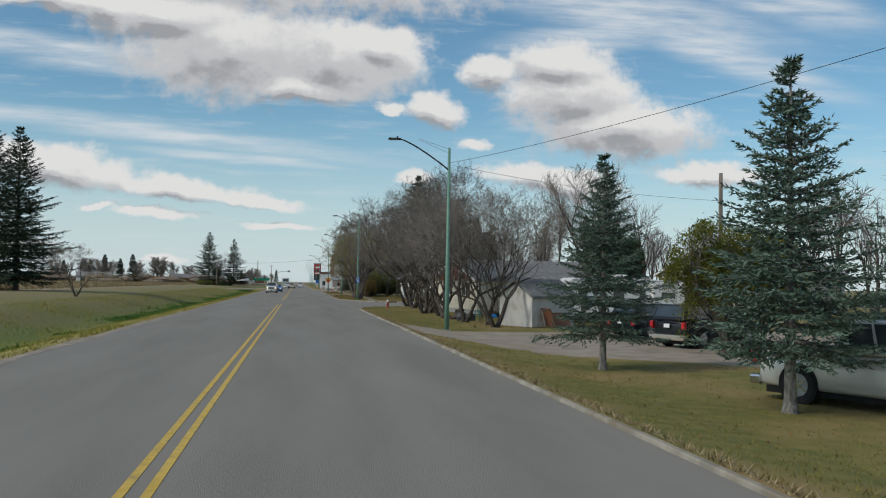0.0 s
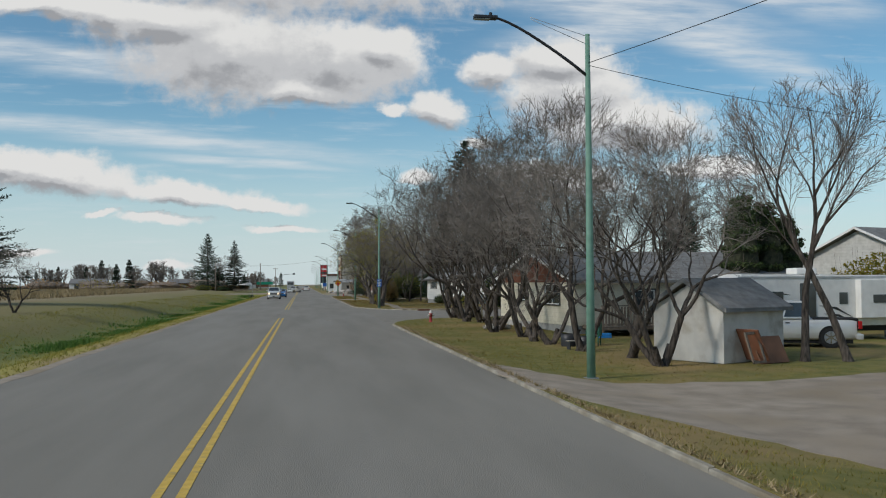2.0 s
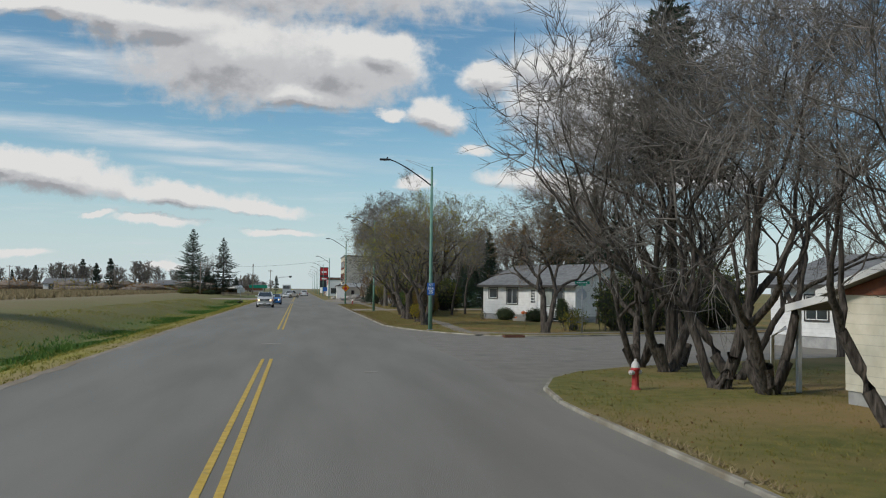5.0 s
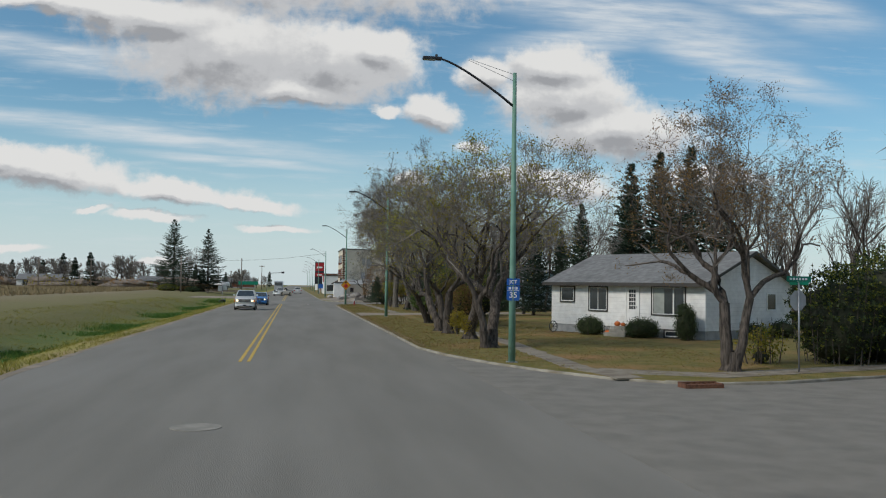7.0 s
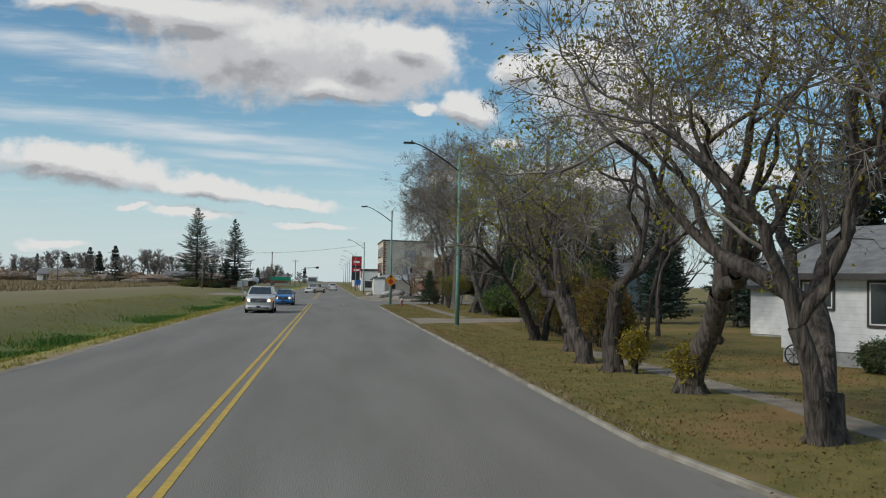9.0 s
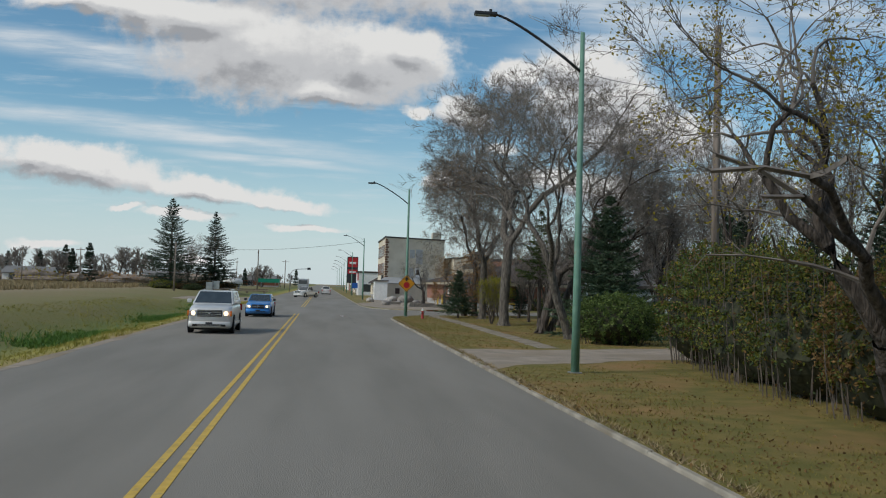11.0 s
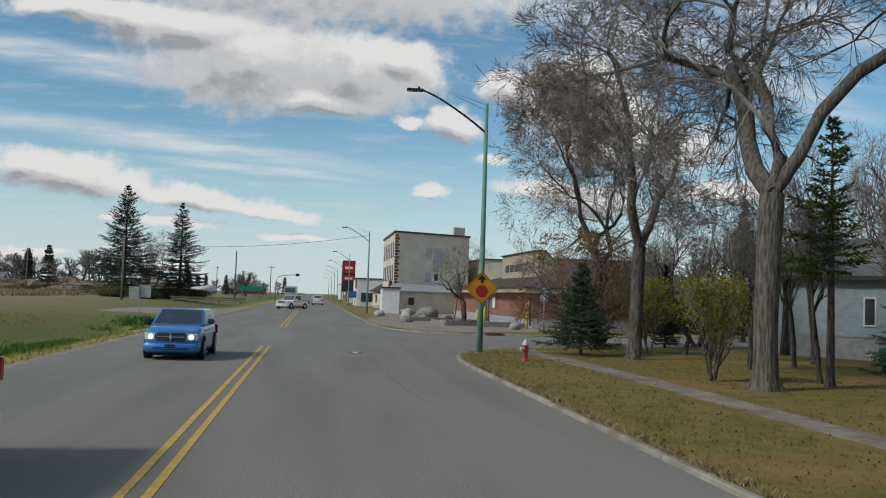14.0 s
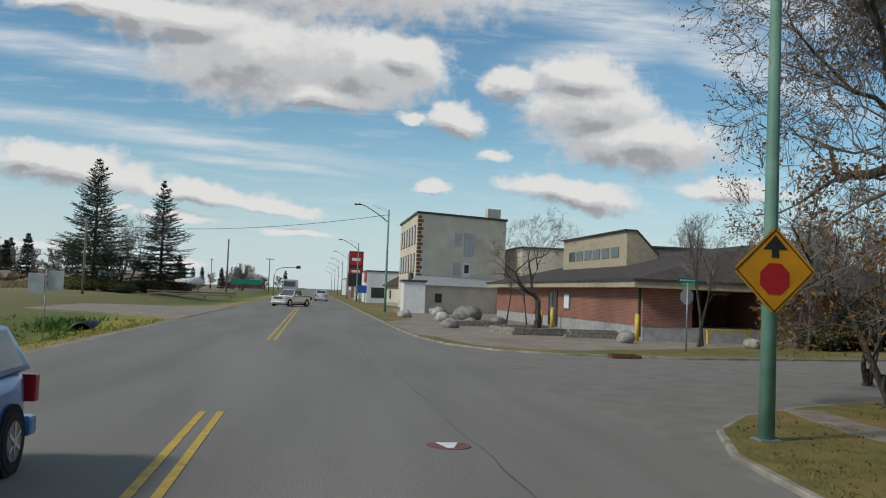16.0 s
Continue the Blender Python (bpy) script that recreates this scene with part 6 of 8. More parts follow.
def car(label, at, turn, col, L, W, H, hood, belt, r, base, cabin, nose=0.9, tail=0.12, lit=False, category="car", front_over=0.9, name="car", bed=None, bumper_mat=None,
        light_w=0.36, grille=M_DARK, lamp_h=0.085, grille_h=0.12, crossed=False, mirrors=None):
    """A road vehicle heading along local +x; x = 0 under its middle. cabin: x of windscreen foot, roof front, roof back, back foot."""
    t = thing(name, label, category, at, turn)
    f, b = L / 2, -L / 2
    cl = r * 0.62
    prof = [(b + 0.05, cl), (f - 0.06, cl), (f, cl + 0.16), (f - 0.02, hood * 0.86), (f - 0.14, hood - 0.02), (f - 0.5, hood + (belt - hood) * 0.45), (cabin[0] + 0.05, belt), (b + 0.1, belt + 0.02), (b, belt - 0.12), (b, cl + 0.2)]
    if bed is not None:
        prof = [(b + 0.05, cl + 0.08), (f - 0.06, cl), (f, cl + 0.16), (f - 0.02, hood * 0.80), (f - 0.16, hood - 0.06), (cabin[0] + 0.05, belt), (cabin[3] + 0.02, belt), (b + 0.02, belt), (b, belt - 0.05),
                (b, cl + 0.25)]
    part("body", hull(prof, W, 0.05), col, t, "", True)
    z1 = H - 0.02
    w0, w1 = W * 0.94, W * 0.76
    C = cabin_frame(cabin[0], cabin[1], cabin[2], cabin[3], belt - 0.03, z1, w0, w1)
    bm = bmesh.new()
    vs = {k: bm.verts.new(p) for k, p in C.items()}
    for q in (("fl", "fr", "Fr", "Fl"), ("br", "bl", "Bl", "Br"), ("fr", "br", "Br", "Fr"), ("bl", "fl", "Fl", "Bl"), ("Fl", "Fr", "Br", "Bl"), ("fl", "bl", "br", "fr")):
        bm.faces.new([vs[k] for k in q])
    bmesh.ops.recalc_face_normals(bm, faces=bm.faces)
    bmesh.ops.bevel(bm, geom=list(bm.edges), offset=0.085, segments=4, affect="EDGES", profile=0.6)
    part("cabin", bm, col, t, "", True)
    part("windscreen", pane_on(C["fr"], C["fl"], C["Fl"], C["Fr"], 0.05, 0.95, 0.10, 0.93), M_CARGLASS, t)
    part("rear_window", pane_on(C["bl"], C["br"], C["Br"], C["Bl"], 0.08, 0.92, 0.22, 0.90), M_CARGLASS, t)
    n = 2 if bed is not None and cabin[1] - cabin[2] < 1.9 else (3 if L > 4.8 and bed is None else 2)
    for A, B, Cc, D in ((C["br"], C["fr"], C["Fr"], C["Br"]), (C["fl"], C["bl"], C["Bl"], C["Fl"])):
        for i in range(n):
            part("side_window", pane_on(A, B, Cc, D, 0.06 + i * 0.89 / n, 0.06 + (i + 1) * 0.89 / n - 0.04, 0.14, 0.90), M_CARGLASS, t)
    for x in (f - front_over, f - front_over - base):
        for s in (-1, 1):
            bm = bmesh.new()
            disc(bm, pose(x, s * (W / 2 - 0.05), r * 1.02, 90, 0, 0), r * 1.13, 0.115, 26)
            part("wheel_arch", bm, M_ARCH, t)
            wheel(t, x, s * (W / 2 + 0.015), r, 0.22, s)
    # front
    lm = M_LAMP if lit else M_LAMPOFF
    hz = hood * 0.79
    for s in (-1, 1):
        y = s * (W / 2 - light_w / 2 - 0.06)
        ua, ub = (abs(y) - light_w / 2) / (W * 0.445), 1.0
        part("headlamp", bowed(f, W, s * ua, s * ub, hz - lamp_h, hz + lamp_h, 0.012, ease=0.025), M_LAMPOFF, t)
        u = ua * 0.62 + ub * 0.38
        bm = bmesh.new()
        disc(bm, pose(f - 0.16 * u * u + 0.014, s * u * W * 0.445, hz, 0, 90, s * 18), lamp_h * 0.78, 0.012, 18)
        part("lamp_lens", bm, lm, t, "lit headlamp" if lit else "headlamp lens")
        part("tail_light", boxes((b - 0.015, b + 0.12, s * (W / 2 - 0.10) - 0.085, s * (W / 2 - 0.10) + 0.085, belt - 0.38, belt - 0.08), bevel=0.02), M_TAIL, t)
        part("mirror", boxes((cabin[0] - 0.42, cabin[0] - 0.28, s * (W / 2 + 0.10) - 0.10, s * (W / 2 + 0.10) + 0.10, belt + 0.03, belt + 0.20), bevel=0.05), mirrors or col, t)
    gw = W / 2 - light_w - 0.12
    part("grille", bowed(f, W, -gw / (W * 0.445), gw / (W * 0.445), hz - grille_h, hz + grille_h, 0.012, 0.06), grille, t, "dark slatted grille")
    bm = bmesh.new()
    if crossed:
        bm.free()
        bm = bowed(f, W, -gw * 0.97 / (W * 0.445), gw * 0.97 / (W * 0.445), hz - 0.014, hz + 0.014, 0.026, 0.03, 8, 0.004)
        box(bm, f + 0.008, f + 0.032, -0.016, 0.016, hz - grille_h + 0.01, hz + grille_h - 0.01)
    else:
        for k in range(4):
            box(bm, f + 0.008, f + 0.022, -gw + 0.02, gw - 0.02, hz + grille_h * (0.5 * k - 0.82), hz + grille_h * (0.5 * k - 0.68))
    box(bm, f + 0.008, f + 0.036, -0.045, 0.045, hz - 0.055, hz + 0.055, 0.01)
    part("grille_bar", bm, M_CHROME, t, "bright grille bars")
    bz = cl + 0.05
    part("front_bumper", bowed(f, W, -1.04, 1.04, bz, bz + 0.25, 0.05, 0.3, 16, 0.045), col, t, "", True)
    part("air_intake", bowed(f, W, -0.66, 0.66, bz + 0.05, bz + 0.14, 0.054, 0.05, 12, 0.012), M_ARCH, t)
    part("intake_slat", bowed(f, W, -0.66, 0.66, bz + 0.088, bz + 0.102, 0.060, 0.03, 12, 0.004), col, t)
    part("number_plate", boxes((f + 0.04, f + 0.064, -0.15, 0.15, bz + 0.12, bz + 0.22)), M_SIGNWHITE if not lit else M_DARK, t)
    part("rear_bumper", boxes((b - 0.06, b + 0.2, -W / 2 + 0.03, W / 2 - 0.03, bz + 0.02, bz + 0.24), bevel=0.05), bumper_mat or col, t)
    part("number_plate", boxes((b - 0.025, b + 0.01, -0.15, 0.15, belt - 0.32, belt - 0.17)), M_SIGNWHITE, t)
    part("underside", boxes((b + 0.3, f - 0.3, -W / 2 + 0.15, W / 2 - 0.15, cl - 0.08, cl + 0.1)), M_ARCH, t)
    for s in (-1, 1):
        for k in (0.30, 0.62):
            x = cabin[0] + (cabin[3] - cabin[0]) * k
            part("door_handle", boxes((x, x + 0.16, s * (W * 0.488) - 0.012, s * (W * 0.488) + 0.012, belt - 0.17, belt - 0.14)), M_CHROME if bed is None else M_DARK, t)
    if bed is not None:
        part("bed_well", boxes((b + 0.1, cabin[3] - 0.08, -W / 2 + 0.16, W / 2 - 0.16, belt - 0.3, belt + 0.012)), M_ARCH, t, "dark open load bed")
    return t


# oncoming vehicles at rest in the opposite lane
suv = car("large pearl-white sport utility vehicle with chrome grille and lit headlamps", (-4.85, 187.3, 0.006), -90, M_CARWHITE, 5.05, 2.0, 1.90, 1.14, 1.30, 0.39, 2.95,
          (1.35, 0.35, -2.2, -2.45), lit=True, category="sport utility vehicle", front_over=0.98, light_w=0.34, lamp_h=0.13, grille_h=0.15)
for s in (-1, 1):
    part("roof_rail", boxes((-2.0, 0.2, s * 0.6 - 0.025, s * 0.6 + 0.025, 1.88, 1.95), bevel=0.01), M_CHROME, suv)
    part("turn_signal", boxes((2.38, 2.53, s * 0.93 - 0.035, s * 0.93 + 0.035, 0.78, 1.02), bevel=0.02), M_AMBER, suv, "amber turn signal")
    part("fog_lamp", boxes((2.5, 2.585, s * 0.62 - 0.10, s * 0.62 + 0.10, 0.33, 0.42), bevel=0.01), M_ARCH, suv)
    part("skirt_cladding", boxes((-1.0, 1.1, s * 0.975 - 0.035, s * 0.975 + 0.035, 0.36, 0.50), bevel=0.02), M_CARWHITE, suv)
car("bright blue compact hatchback with crossed chrome grille and lit headlamps", (-4.15, 207.9, 0.006), -91, M_CARBLUE, 4.4, 1.75, 1.52, 0.88, 1.03, 0.335, 2.63, (1.08, 0.12, -1.7, -2.12), lit=True,
    front_over=0.92, crossed=True, mirrors=M_DARK, lamp_h=0.10, grille_h=0.13, light_w=0.34)
car("white pickup truck turning on the highway far ahead", (-2.6, 297, 0.006), -120, M_CARWHITE, 5.4, 1.95, 1.78, 1.1, 1.08, 0.38, 3.4, (1.1, 0.5, -0.7, -0.9), bed=True, category="pickup truck")
car("white sport utility vehicle driving away down the highway", (0.9, 345, 0.006), 90, M_CARWHITE, 4.8, 1.9, 1.75, 1.08, 1.12, 0.37, 2.8, (1.1, 0.4, -2.0, -2.35), category="sport utility vehicle")
# parked in the gravel yard
car("dark parked sport utility vehicle on gravel", (16.6, 56.4, LZ + 0.01), 20, M_CARBLACK, 4.7, 1.88, 1.62, 1.0, 1.02, 0.37, 2.8, (1.05, 0.4, -1.95, -2.3), category="sport utility vehicle")
car("dark parked sport utility vehicle on gravel, rear bumper coloured beige for glare", (16.6, 51.4, LZ + 0.01), 24, M_CARBLACK, 4.7, 1.88, 1.74, 1.1, 1.12, 0.37, 2.75, (1.05, 0.4, -2.1, -2.35),
    category="sport utility vehicle", bumper_mat=M_CARGLARE)
car("white parked pickup truck on the grass behind a spruce", (12.1, 33.0, LZ), -62, M_CARWHITE, 5.6, 2.0, 1.85, 1.14, 1.14, 0.40, 3.55, (1.15, 0.5, -0.75, -0.95), bed=True, category="pickup truck",
    bumper_mat=M_CHROME)
car("white pickup truck parked beside the travel trailer", (18.6, 71.6, LZ), 155, M_CARWHITE, 5.4, 1.95, 1.80, 1.1, 1.1, 0.39, 3.4, (1.1, 0.5, -0.7, -0.9), bed=True, category="pickup truck")


def trailer(x, y, turn):
    t = thing("travel_trailer", "white travel trailer with dark swooshes and windows", "travel trailer", (x, y, LZ), turn)
    prof = [(0, 0.62), (8.2, 0.62), (8.2, 2.55), (7.9, 2.78), (0.25, 2.85), (0, 2.6)]
    bm = prism(prof, 0, 2.4, "y")
    bmesh.ops.bevel(bm, geom=list(bm.edges), offset=0.06, segments=2, affect="EDGES")
    part("body", bm, M_WHITE, t)
    part("roof_edge", boxes((0.1, 8.0, -0.02, 0.02, 2.66, 2.74)), M_SIGNBACK, t)
    part("air_conditioner", boxes((3.4, 4.4, 0.8, 1.6, 2.84, 3.12), bevel=0.06), M_WHITE, t)
    for a, b, c, d in ((0.5, 1.1, 1.55, 2.1), (1.7, 2.2, 1.6, 2.1), (4.9, 5.3, 1.55, 2.05), (6.9, 7.6, 1.5, 1.85)):
        part("window", boxes((a, b, -0.02, 0.01, c, d), bevel=0.008), M_CARGLASS, t)
    part("door", boxes((3.0, 3.75, -0.03, 0.01, 0.95, 2.45), bevel=0.01), M_CARGLASS, t, "dark glazed door")
    part("slide_out", boxes((5.7, 8.0, -0.35, 0.02, 0.95, 2.6), bevel=0.03), M_WHITE, t)
    part("window", boxes((6.3, 7.3, -0.37, -0.345, 1.6, 1.95), bevel=0.008), M_CARGLASS, t)
    for a0, a1, z0, z1 in ((1.3, 3.0, 1.25, 1.05), (3.9, 5.6, 1.5, 0.95), (4.1, 5.6, 1.15, 0.75), (0.9, 2.6, 2.05, 1.95)):
        bm = flat_sign(bmesh.new(), [(a0, z0), ((a0 + a1) / 2, z0 - 0.02 + (z1 - z0) * 0.3), (a1, z1), ((a0 + a1) / 2, z0 + 0.09 + (z1 - z0) * 0.3)], -0.012, 0.01)
        part("swoosh", bm, M_INK, t, "dark curved stripe")
    for x0 in (3.2, 4.1):
        wheel(t, x0 + 0.8, 0.15, 0.34, 0.22, -1)
    part("chassis", boxes((0.2, 8.0, 0.25, 2.1, 0.38, 0.64)), M_ARCH, t)
    for x0 in (0.6, 7.4):
        part("jack", boxes((x0, x0 + 0.1, 0.3, 0.4, -0.05, 0.5)), M_STEEL, t)


trailer(17.6, 73.6, 4)


def truck(x, y, turn):
    """Grain lorry far down the road."""
    t = thing("grain_truck", "pale grain lorry with hopper trailer far down the road", "lorry", (x, y, 0.01), turn)
    part("cab", boxes((6, 8.2, -1.2, 1.2, 0.7, 3.3), bevel=0.12), M_CARSILVER, t)
    part("windscreen", boxes((8.15, 8.23, -1.0, 1.0, 2.1, 3.0)), M_CARGLASS, t)
    for x0 in (-6.5, -0.2):
        bm = prism([(x0, 3.4), (x0 + 5.8, 3.4), (x0 + 5.8, 2.0), (x0 + 3.6, 0.9), (x0 + 2.2, 0.9), (x0, 2.0)], -1.25, 1.25, "y")
        part("hopper", bm, M_WHITE, t, "white hopper")
    part("chassis", boxes((-6.5, 8, -0.5, 0.5, 0.75, 1.05)), M_DARK, t)
    for x0 in (-5.8, -4.6, 1, 4.6, 7.2):
        for s in (-1, 1):
            wheel(t, x0, s * 1.25, 0.5, 0.35, s)


truck(-4.6, 372, -90)

# ---- the brick hall, the hotel and the town beyond ----
hall = thing("hall", "low red brick hall with broad brown hipped roof", "building", (15.3, 276, LZ), -89)
HL, HD = 33.4, 17.0
part("foundation", boxes((0.03, HL - 0.03, 0.03, HD, -0.1, 0.72)), M_FOUND, hall, "grey concrete base")
part("wall", boxes((0, HL - 5.2, 0.0, HD, 0.72, 2.62), (HL - 5.2, HL, 0.0, 2.6, 0.72, 2.62), (HL - 5.2, HL, 7.0, HD, 0.72, 2.62)), M_BRICK, hall, "red brick wall")
part("soffit_band", boxes((-0.75, HL + 0.75, -0.75, HD + 0.75, 2.62, 3.0)), M_CORR, hall, "tan ribbed fascia band")
part("gutter", boxes((-0.82, HL + 0.82, -0.84, -0.75, 2.93, 3.05), (HL + 0.75, HL + 0.84, -0.84, HD + 0.8, 2.93, 3.05)), M_FASCIA, hall)
bm = bmesh.new()
e = 0.8
rv = [bm.verts.new(p) for p in ((-e, -e, 3.0), (HL + e, -e, 3.0), (HL + e, HD + e, 3.0), (-e, HD + e, 3.0), (5, HD / 2, 5.4), (HL - 5, HD / 2, 5.4))]
for q in ((0, 1, 5, 4), (1, 2, 5), (2, 3, 4, 5), (3, 0, 4), (3, 2, 1, 0)):
    bm.faces.new([rv[k] for k in q])
part("roof", bm, M_SHINGLEB, hall, "brown shingled hipped roof")
part("clerestory", prism([(3.7, 3.6), (3.7, 6.4), (4.3, 6.4), (5.8, 4.9), (5.8, 3.6)], 7.0, 21.0, "x"), M_CORR, hall, "tan ribbed clerestory box")
part("clerestory_roof", prism([(3.5, 6.41), (3.5, 6.5), (4.34, 6.5), (5.9, 4.95), (5.83, 4.9), (4.3, 6.41)], 6.9, 21.1, "x"), M_FASCIA, hall)
for i in range(6):
    part("clerestory_window", boxes((8.6 + i * 1.9, 10.1 + i * 1.9, 3.66, 3.72, 4.75, 5.45)), M_GLASS, hall)
part("notice_case", boxes((20.1, 21.3, -0.09, 0.0, 1.25, 2.25), bevel=0.02), M_STEEL, hall)
part("notice", boxes((20.2, 21.2, -0.1, -0.088, 1.33, 2.17)), M_SIGNWHITE, hall, "pale notice")
part("entrance_door", boxes((16.6, 18.4, -0.05, 0.02, 0.1, 2.35)), M_CARGLASS, hall, "dark glazed entrance")
part("entrance_frame", boxes((16.5, 16.6, -0.08, 0.02, 0.1, 2.45), (18.4, 18.5, -0.08, 0.02, 0.1, 2.45), (17.46, 17.54, -0.08, 0.02, 0.1, 2.35)), M_FASCIA, hall)
part("porch_glass", boxes((HL - 5.25, HL - 5.2, 2.6, 7.0, 0.1, 2.6)), M_CARGLASS, hall, "dark glazed porch")
for u in (3.6, 5.3):
    part("porch_mullion", boxes((HL - 5.2, HL - 5.1, u, u + 0.1, 0.1, 2.6)), M_BRASSY, hall, "yellow mullion")
part("downpipe", boxes((HL - 0.35, HL - 0.23, -0.12, 0.0, 0.2, 2.9)), M_FASCIA, hall)


def bollard(x, y, h=1.25):
    t = thing("bollard", "yellow steel bollard beside the hall", "bollard", (x, y, LZ), group="bollards")
    pipe("post", [(0, 0, -0.05), (0, 0, h)], [0.11, 0.11], M_BRASSY, t, "", 10)
    bm = bmesh.new()
    bmesh.ops.create_uvsphere(bm, u_segments=10, v_segments=6, radius=0.11, matrix=pose(0, 0, h))
    part("cap", bm, M_BRASSY, t, "", True)


bollard(15.35, 241.9)
bollard(15.0, 256.5)
bollard(14.6, 257.8, 1.0)
rail = thing("barrier_rail", "yellow barrier rail before the porch", "rail", (18.6, 241.2, LZ), 12)
part("bar", boxes((0, 2.6, -0.05, 0.05, 0.6, 0.72), bevel=0.02), M_BRASSY, rail)
for k in (0.1, 2.5):
    part("post", boxes((k - 0.06, k + 0.06, -0.06, 0.06, -0.05, 0.62)), M_BRASSY, rail)


def rock(x, y, r, seed, z=LZ, flat=0.7, label="rounded field boulder on the forecourt", parent=None):
    rnd = random.Random(seed)
    bm = bmesh.new()
    bmesh.ops.create_icosphere(bm, subdivisions=2, radius=r)
    for v in bm.verts:
        k = 1 + 0.28 * noise.noise(v.co / r * 1.2 + Vector((seed * 3.1, 0, 0)))
        v.co = Vector((v.co.x * k * (1 + 0.3 * math.sin(seed)), v.co.y * k, v.co.z * k * flat))
    ob = part("rock" if parent else "boulder", bm, M_ROCK, parent, "" if parent else label, True)
    ob.location = (x, y, z + r * flat * 0.62)
    ob.rotation_euler = (0, 0, seed)
    if not parent:
        tagged(ob, category="boulder", group="boulders")
    return ob


for i, (x, y, r) in enumerate([(7.55, 250.9, 0.5), (11.4, 268, 1.0), (6.6, 268, 0.55), (8.6, 262, 0.6), (9.4, 255, 0.45), (14.0, 239.6, 0.5), (12.0, 259, 0.5), (19.8, 238.8, 0.4), (10.2, 276, 0.7)]):
    rock(x, y, r, i + 1)
pile = thing("rock_pile", "pile of rounded field stones under the bare trees", "rock pile", (9.75, 84.9, LZ), 0)
rr = random.Random(4)
for i in range(26):
    a, d = rr.uniform(0, 6.28), rr.random() ** 0.5
    rock(math.cos(a) * d * 0.7, math.sin(a) * d * 1.3, rr.uniform(0.10, 0.19), i + 30, 0.28 * (1 - d) * (i % 2), 0.75, parent=pile)
planter = thing("timber_planter", "low weathered timber planter around a bare tree", "planter", (11.2, 244.5, LZ), 18)
for i in range(2):
    w = 3.4 - i * 0.3
    part("timber", boxes((-w / 2, w / 2, -0.1 + i * 0.02, 0.12, i * 0.2 - 0.03, i * 0.2 + 0.17), bevel=0.02), M_TIMBER, planter)
    part("timber", boxes((-w / 2, -w / 2 + 0.2, 0.12, 2.6, i * 0.2 - 0.03, i * 0.2 + 0.17), bevel=0.02), M_TIMBER, planter)
part("soil", boxes((-1.4, 1.4, 0.12, 2.6, -0.03, 0.24)), material("soil", (0.09, 0.07, 0.05), (0.17, 0.13, 0.09), 3, 0.95), planter)

for x, y, turn, L in ((14.6, 243.6, 8, 5.0), (15.0, 246.2, 6, 4.4), (9.6, 254.5, 14, 4.6), (12.0, 250.5, 10, 3.6)):
    t = thing("timber_edging", "long low weathered timber edging on gravel", "edging", (x, y, LZ), turn, group="timber edgings")
    part("timber", boxes((-L / 2, L / 2, -0.1, 0.1, -0.03, 0.17), bevel=0.02), M_TIMBER, t)
    part("timber", boxes((-L / 2 + 0.3, L / 2 - 0.5, -0.05, 0.13, 0.17, 0.33), bevel=0.02), M_TIMBER, t)
hotel = thing("hotel", "three-storey cream stucco hotel with dark brown quoins", "building", (0, 0, LZ))
foot = [(10.2, 293.5), (20.6, 298.4), (20.8, 318), (10.2, 313)]
part("wall", prism(foot, -0.1, 10.2, "z"), M_STUCCO, hotel)
part("cornice", prism([(10.05, 293.3), (20.75, 298.25), (20.95, 318.2), (10.05, 313.2)], 10.2, 10.42, "z"), M_FASCIA, hotel, "dark roof edging")
for i in range(17):
    w = 0.62 if i % 2 else 0.42
    z = 3.2 + i * 0.405
    part("quoin", boxes((10.16, 10.16 + w, -0.03, 0.1, z, z + 0.3)), M_QUOIN, hotel).matrix_basis = pose(10.2, 293.5, 0, 0, 0, 25.2) @ pose(-10.16, 0, 0)
    part("quoin", boxes((10.165, 10.24, 293.46, 293.46 + w, z, z + 0.3)), M_QUOIN, hotel)
for row in range(2):
    for i in range(6):
        y = 295.6 + i * 2.9
        w = thing("window", "", "")
        for key in ("label", "category"):
            if key in w:
                del w[key]
        w.parent = hotel
        part("frame", boxes((10.12, 10.22, y - 0.12, y + 1.22, 4.1 + row * 3.0, 6.1 + row * 3.0)), M_QUOIN, w, "brown surround")
        part("pane", boxes((10.10, 10.13, y, y + 1.1, 4.2 + row * 3.0, 6.0 + row * 3.0)), M_GLASS, w)
sw = thing("window", "", "")
for key in ("label", "category"):
    if key in sw:
        del sw[key]
sw.parent = hotel
sw.matrix_basis = pose(10.2, 293.5, 0, 0, 0, 25.2)
part("boarded_window", boxes((4.7, 5.6, -0.05, 0.02, 7.0, 8.4)), M_SIGNBACK, sw, "boarded window")
part("boarded_window", boxes((5.9, 7.2, -0.05, 0.02, 6.0, 8.5)), M_SIGNBACK, sw, "boarded window")
part("boarded_window", boxes((4.6, 5.5, -0.05, 0.02, 3.9, 5.3)), M_SIGNBACK, sw, "boarded window")
part("fire_door", boxes((5.8, 6.8, -0.05, 0.02, 3.2, 5.3)), M_WHITE, sw, "white fire door")
part("door_pane", boxes((6.0, 6.6, -0.06, -0.045, 4.2, 5.1)), M_GLASS, sw)
part("sign_board", boxes((9.9, 10.2, 296, 298.5, 3.2, 4.0)), M_DARK, hotel, "dark sign board")
part("chimney", prism([(18.6, 299), (20.2, 299.7), (20.2, 301.4), (18.6, 300.7)], 9, 11.6, "z"), M_STUCCO, hotel)
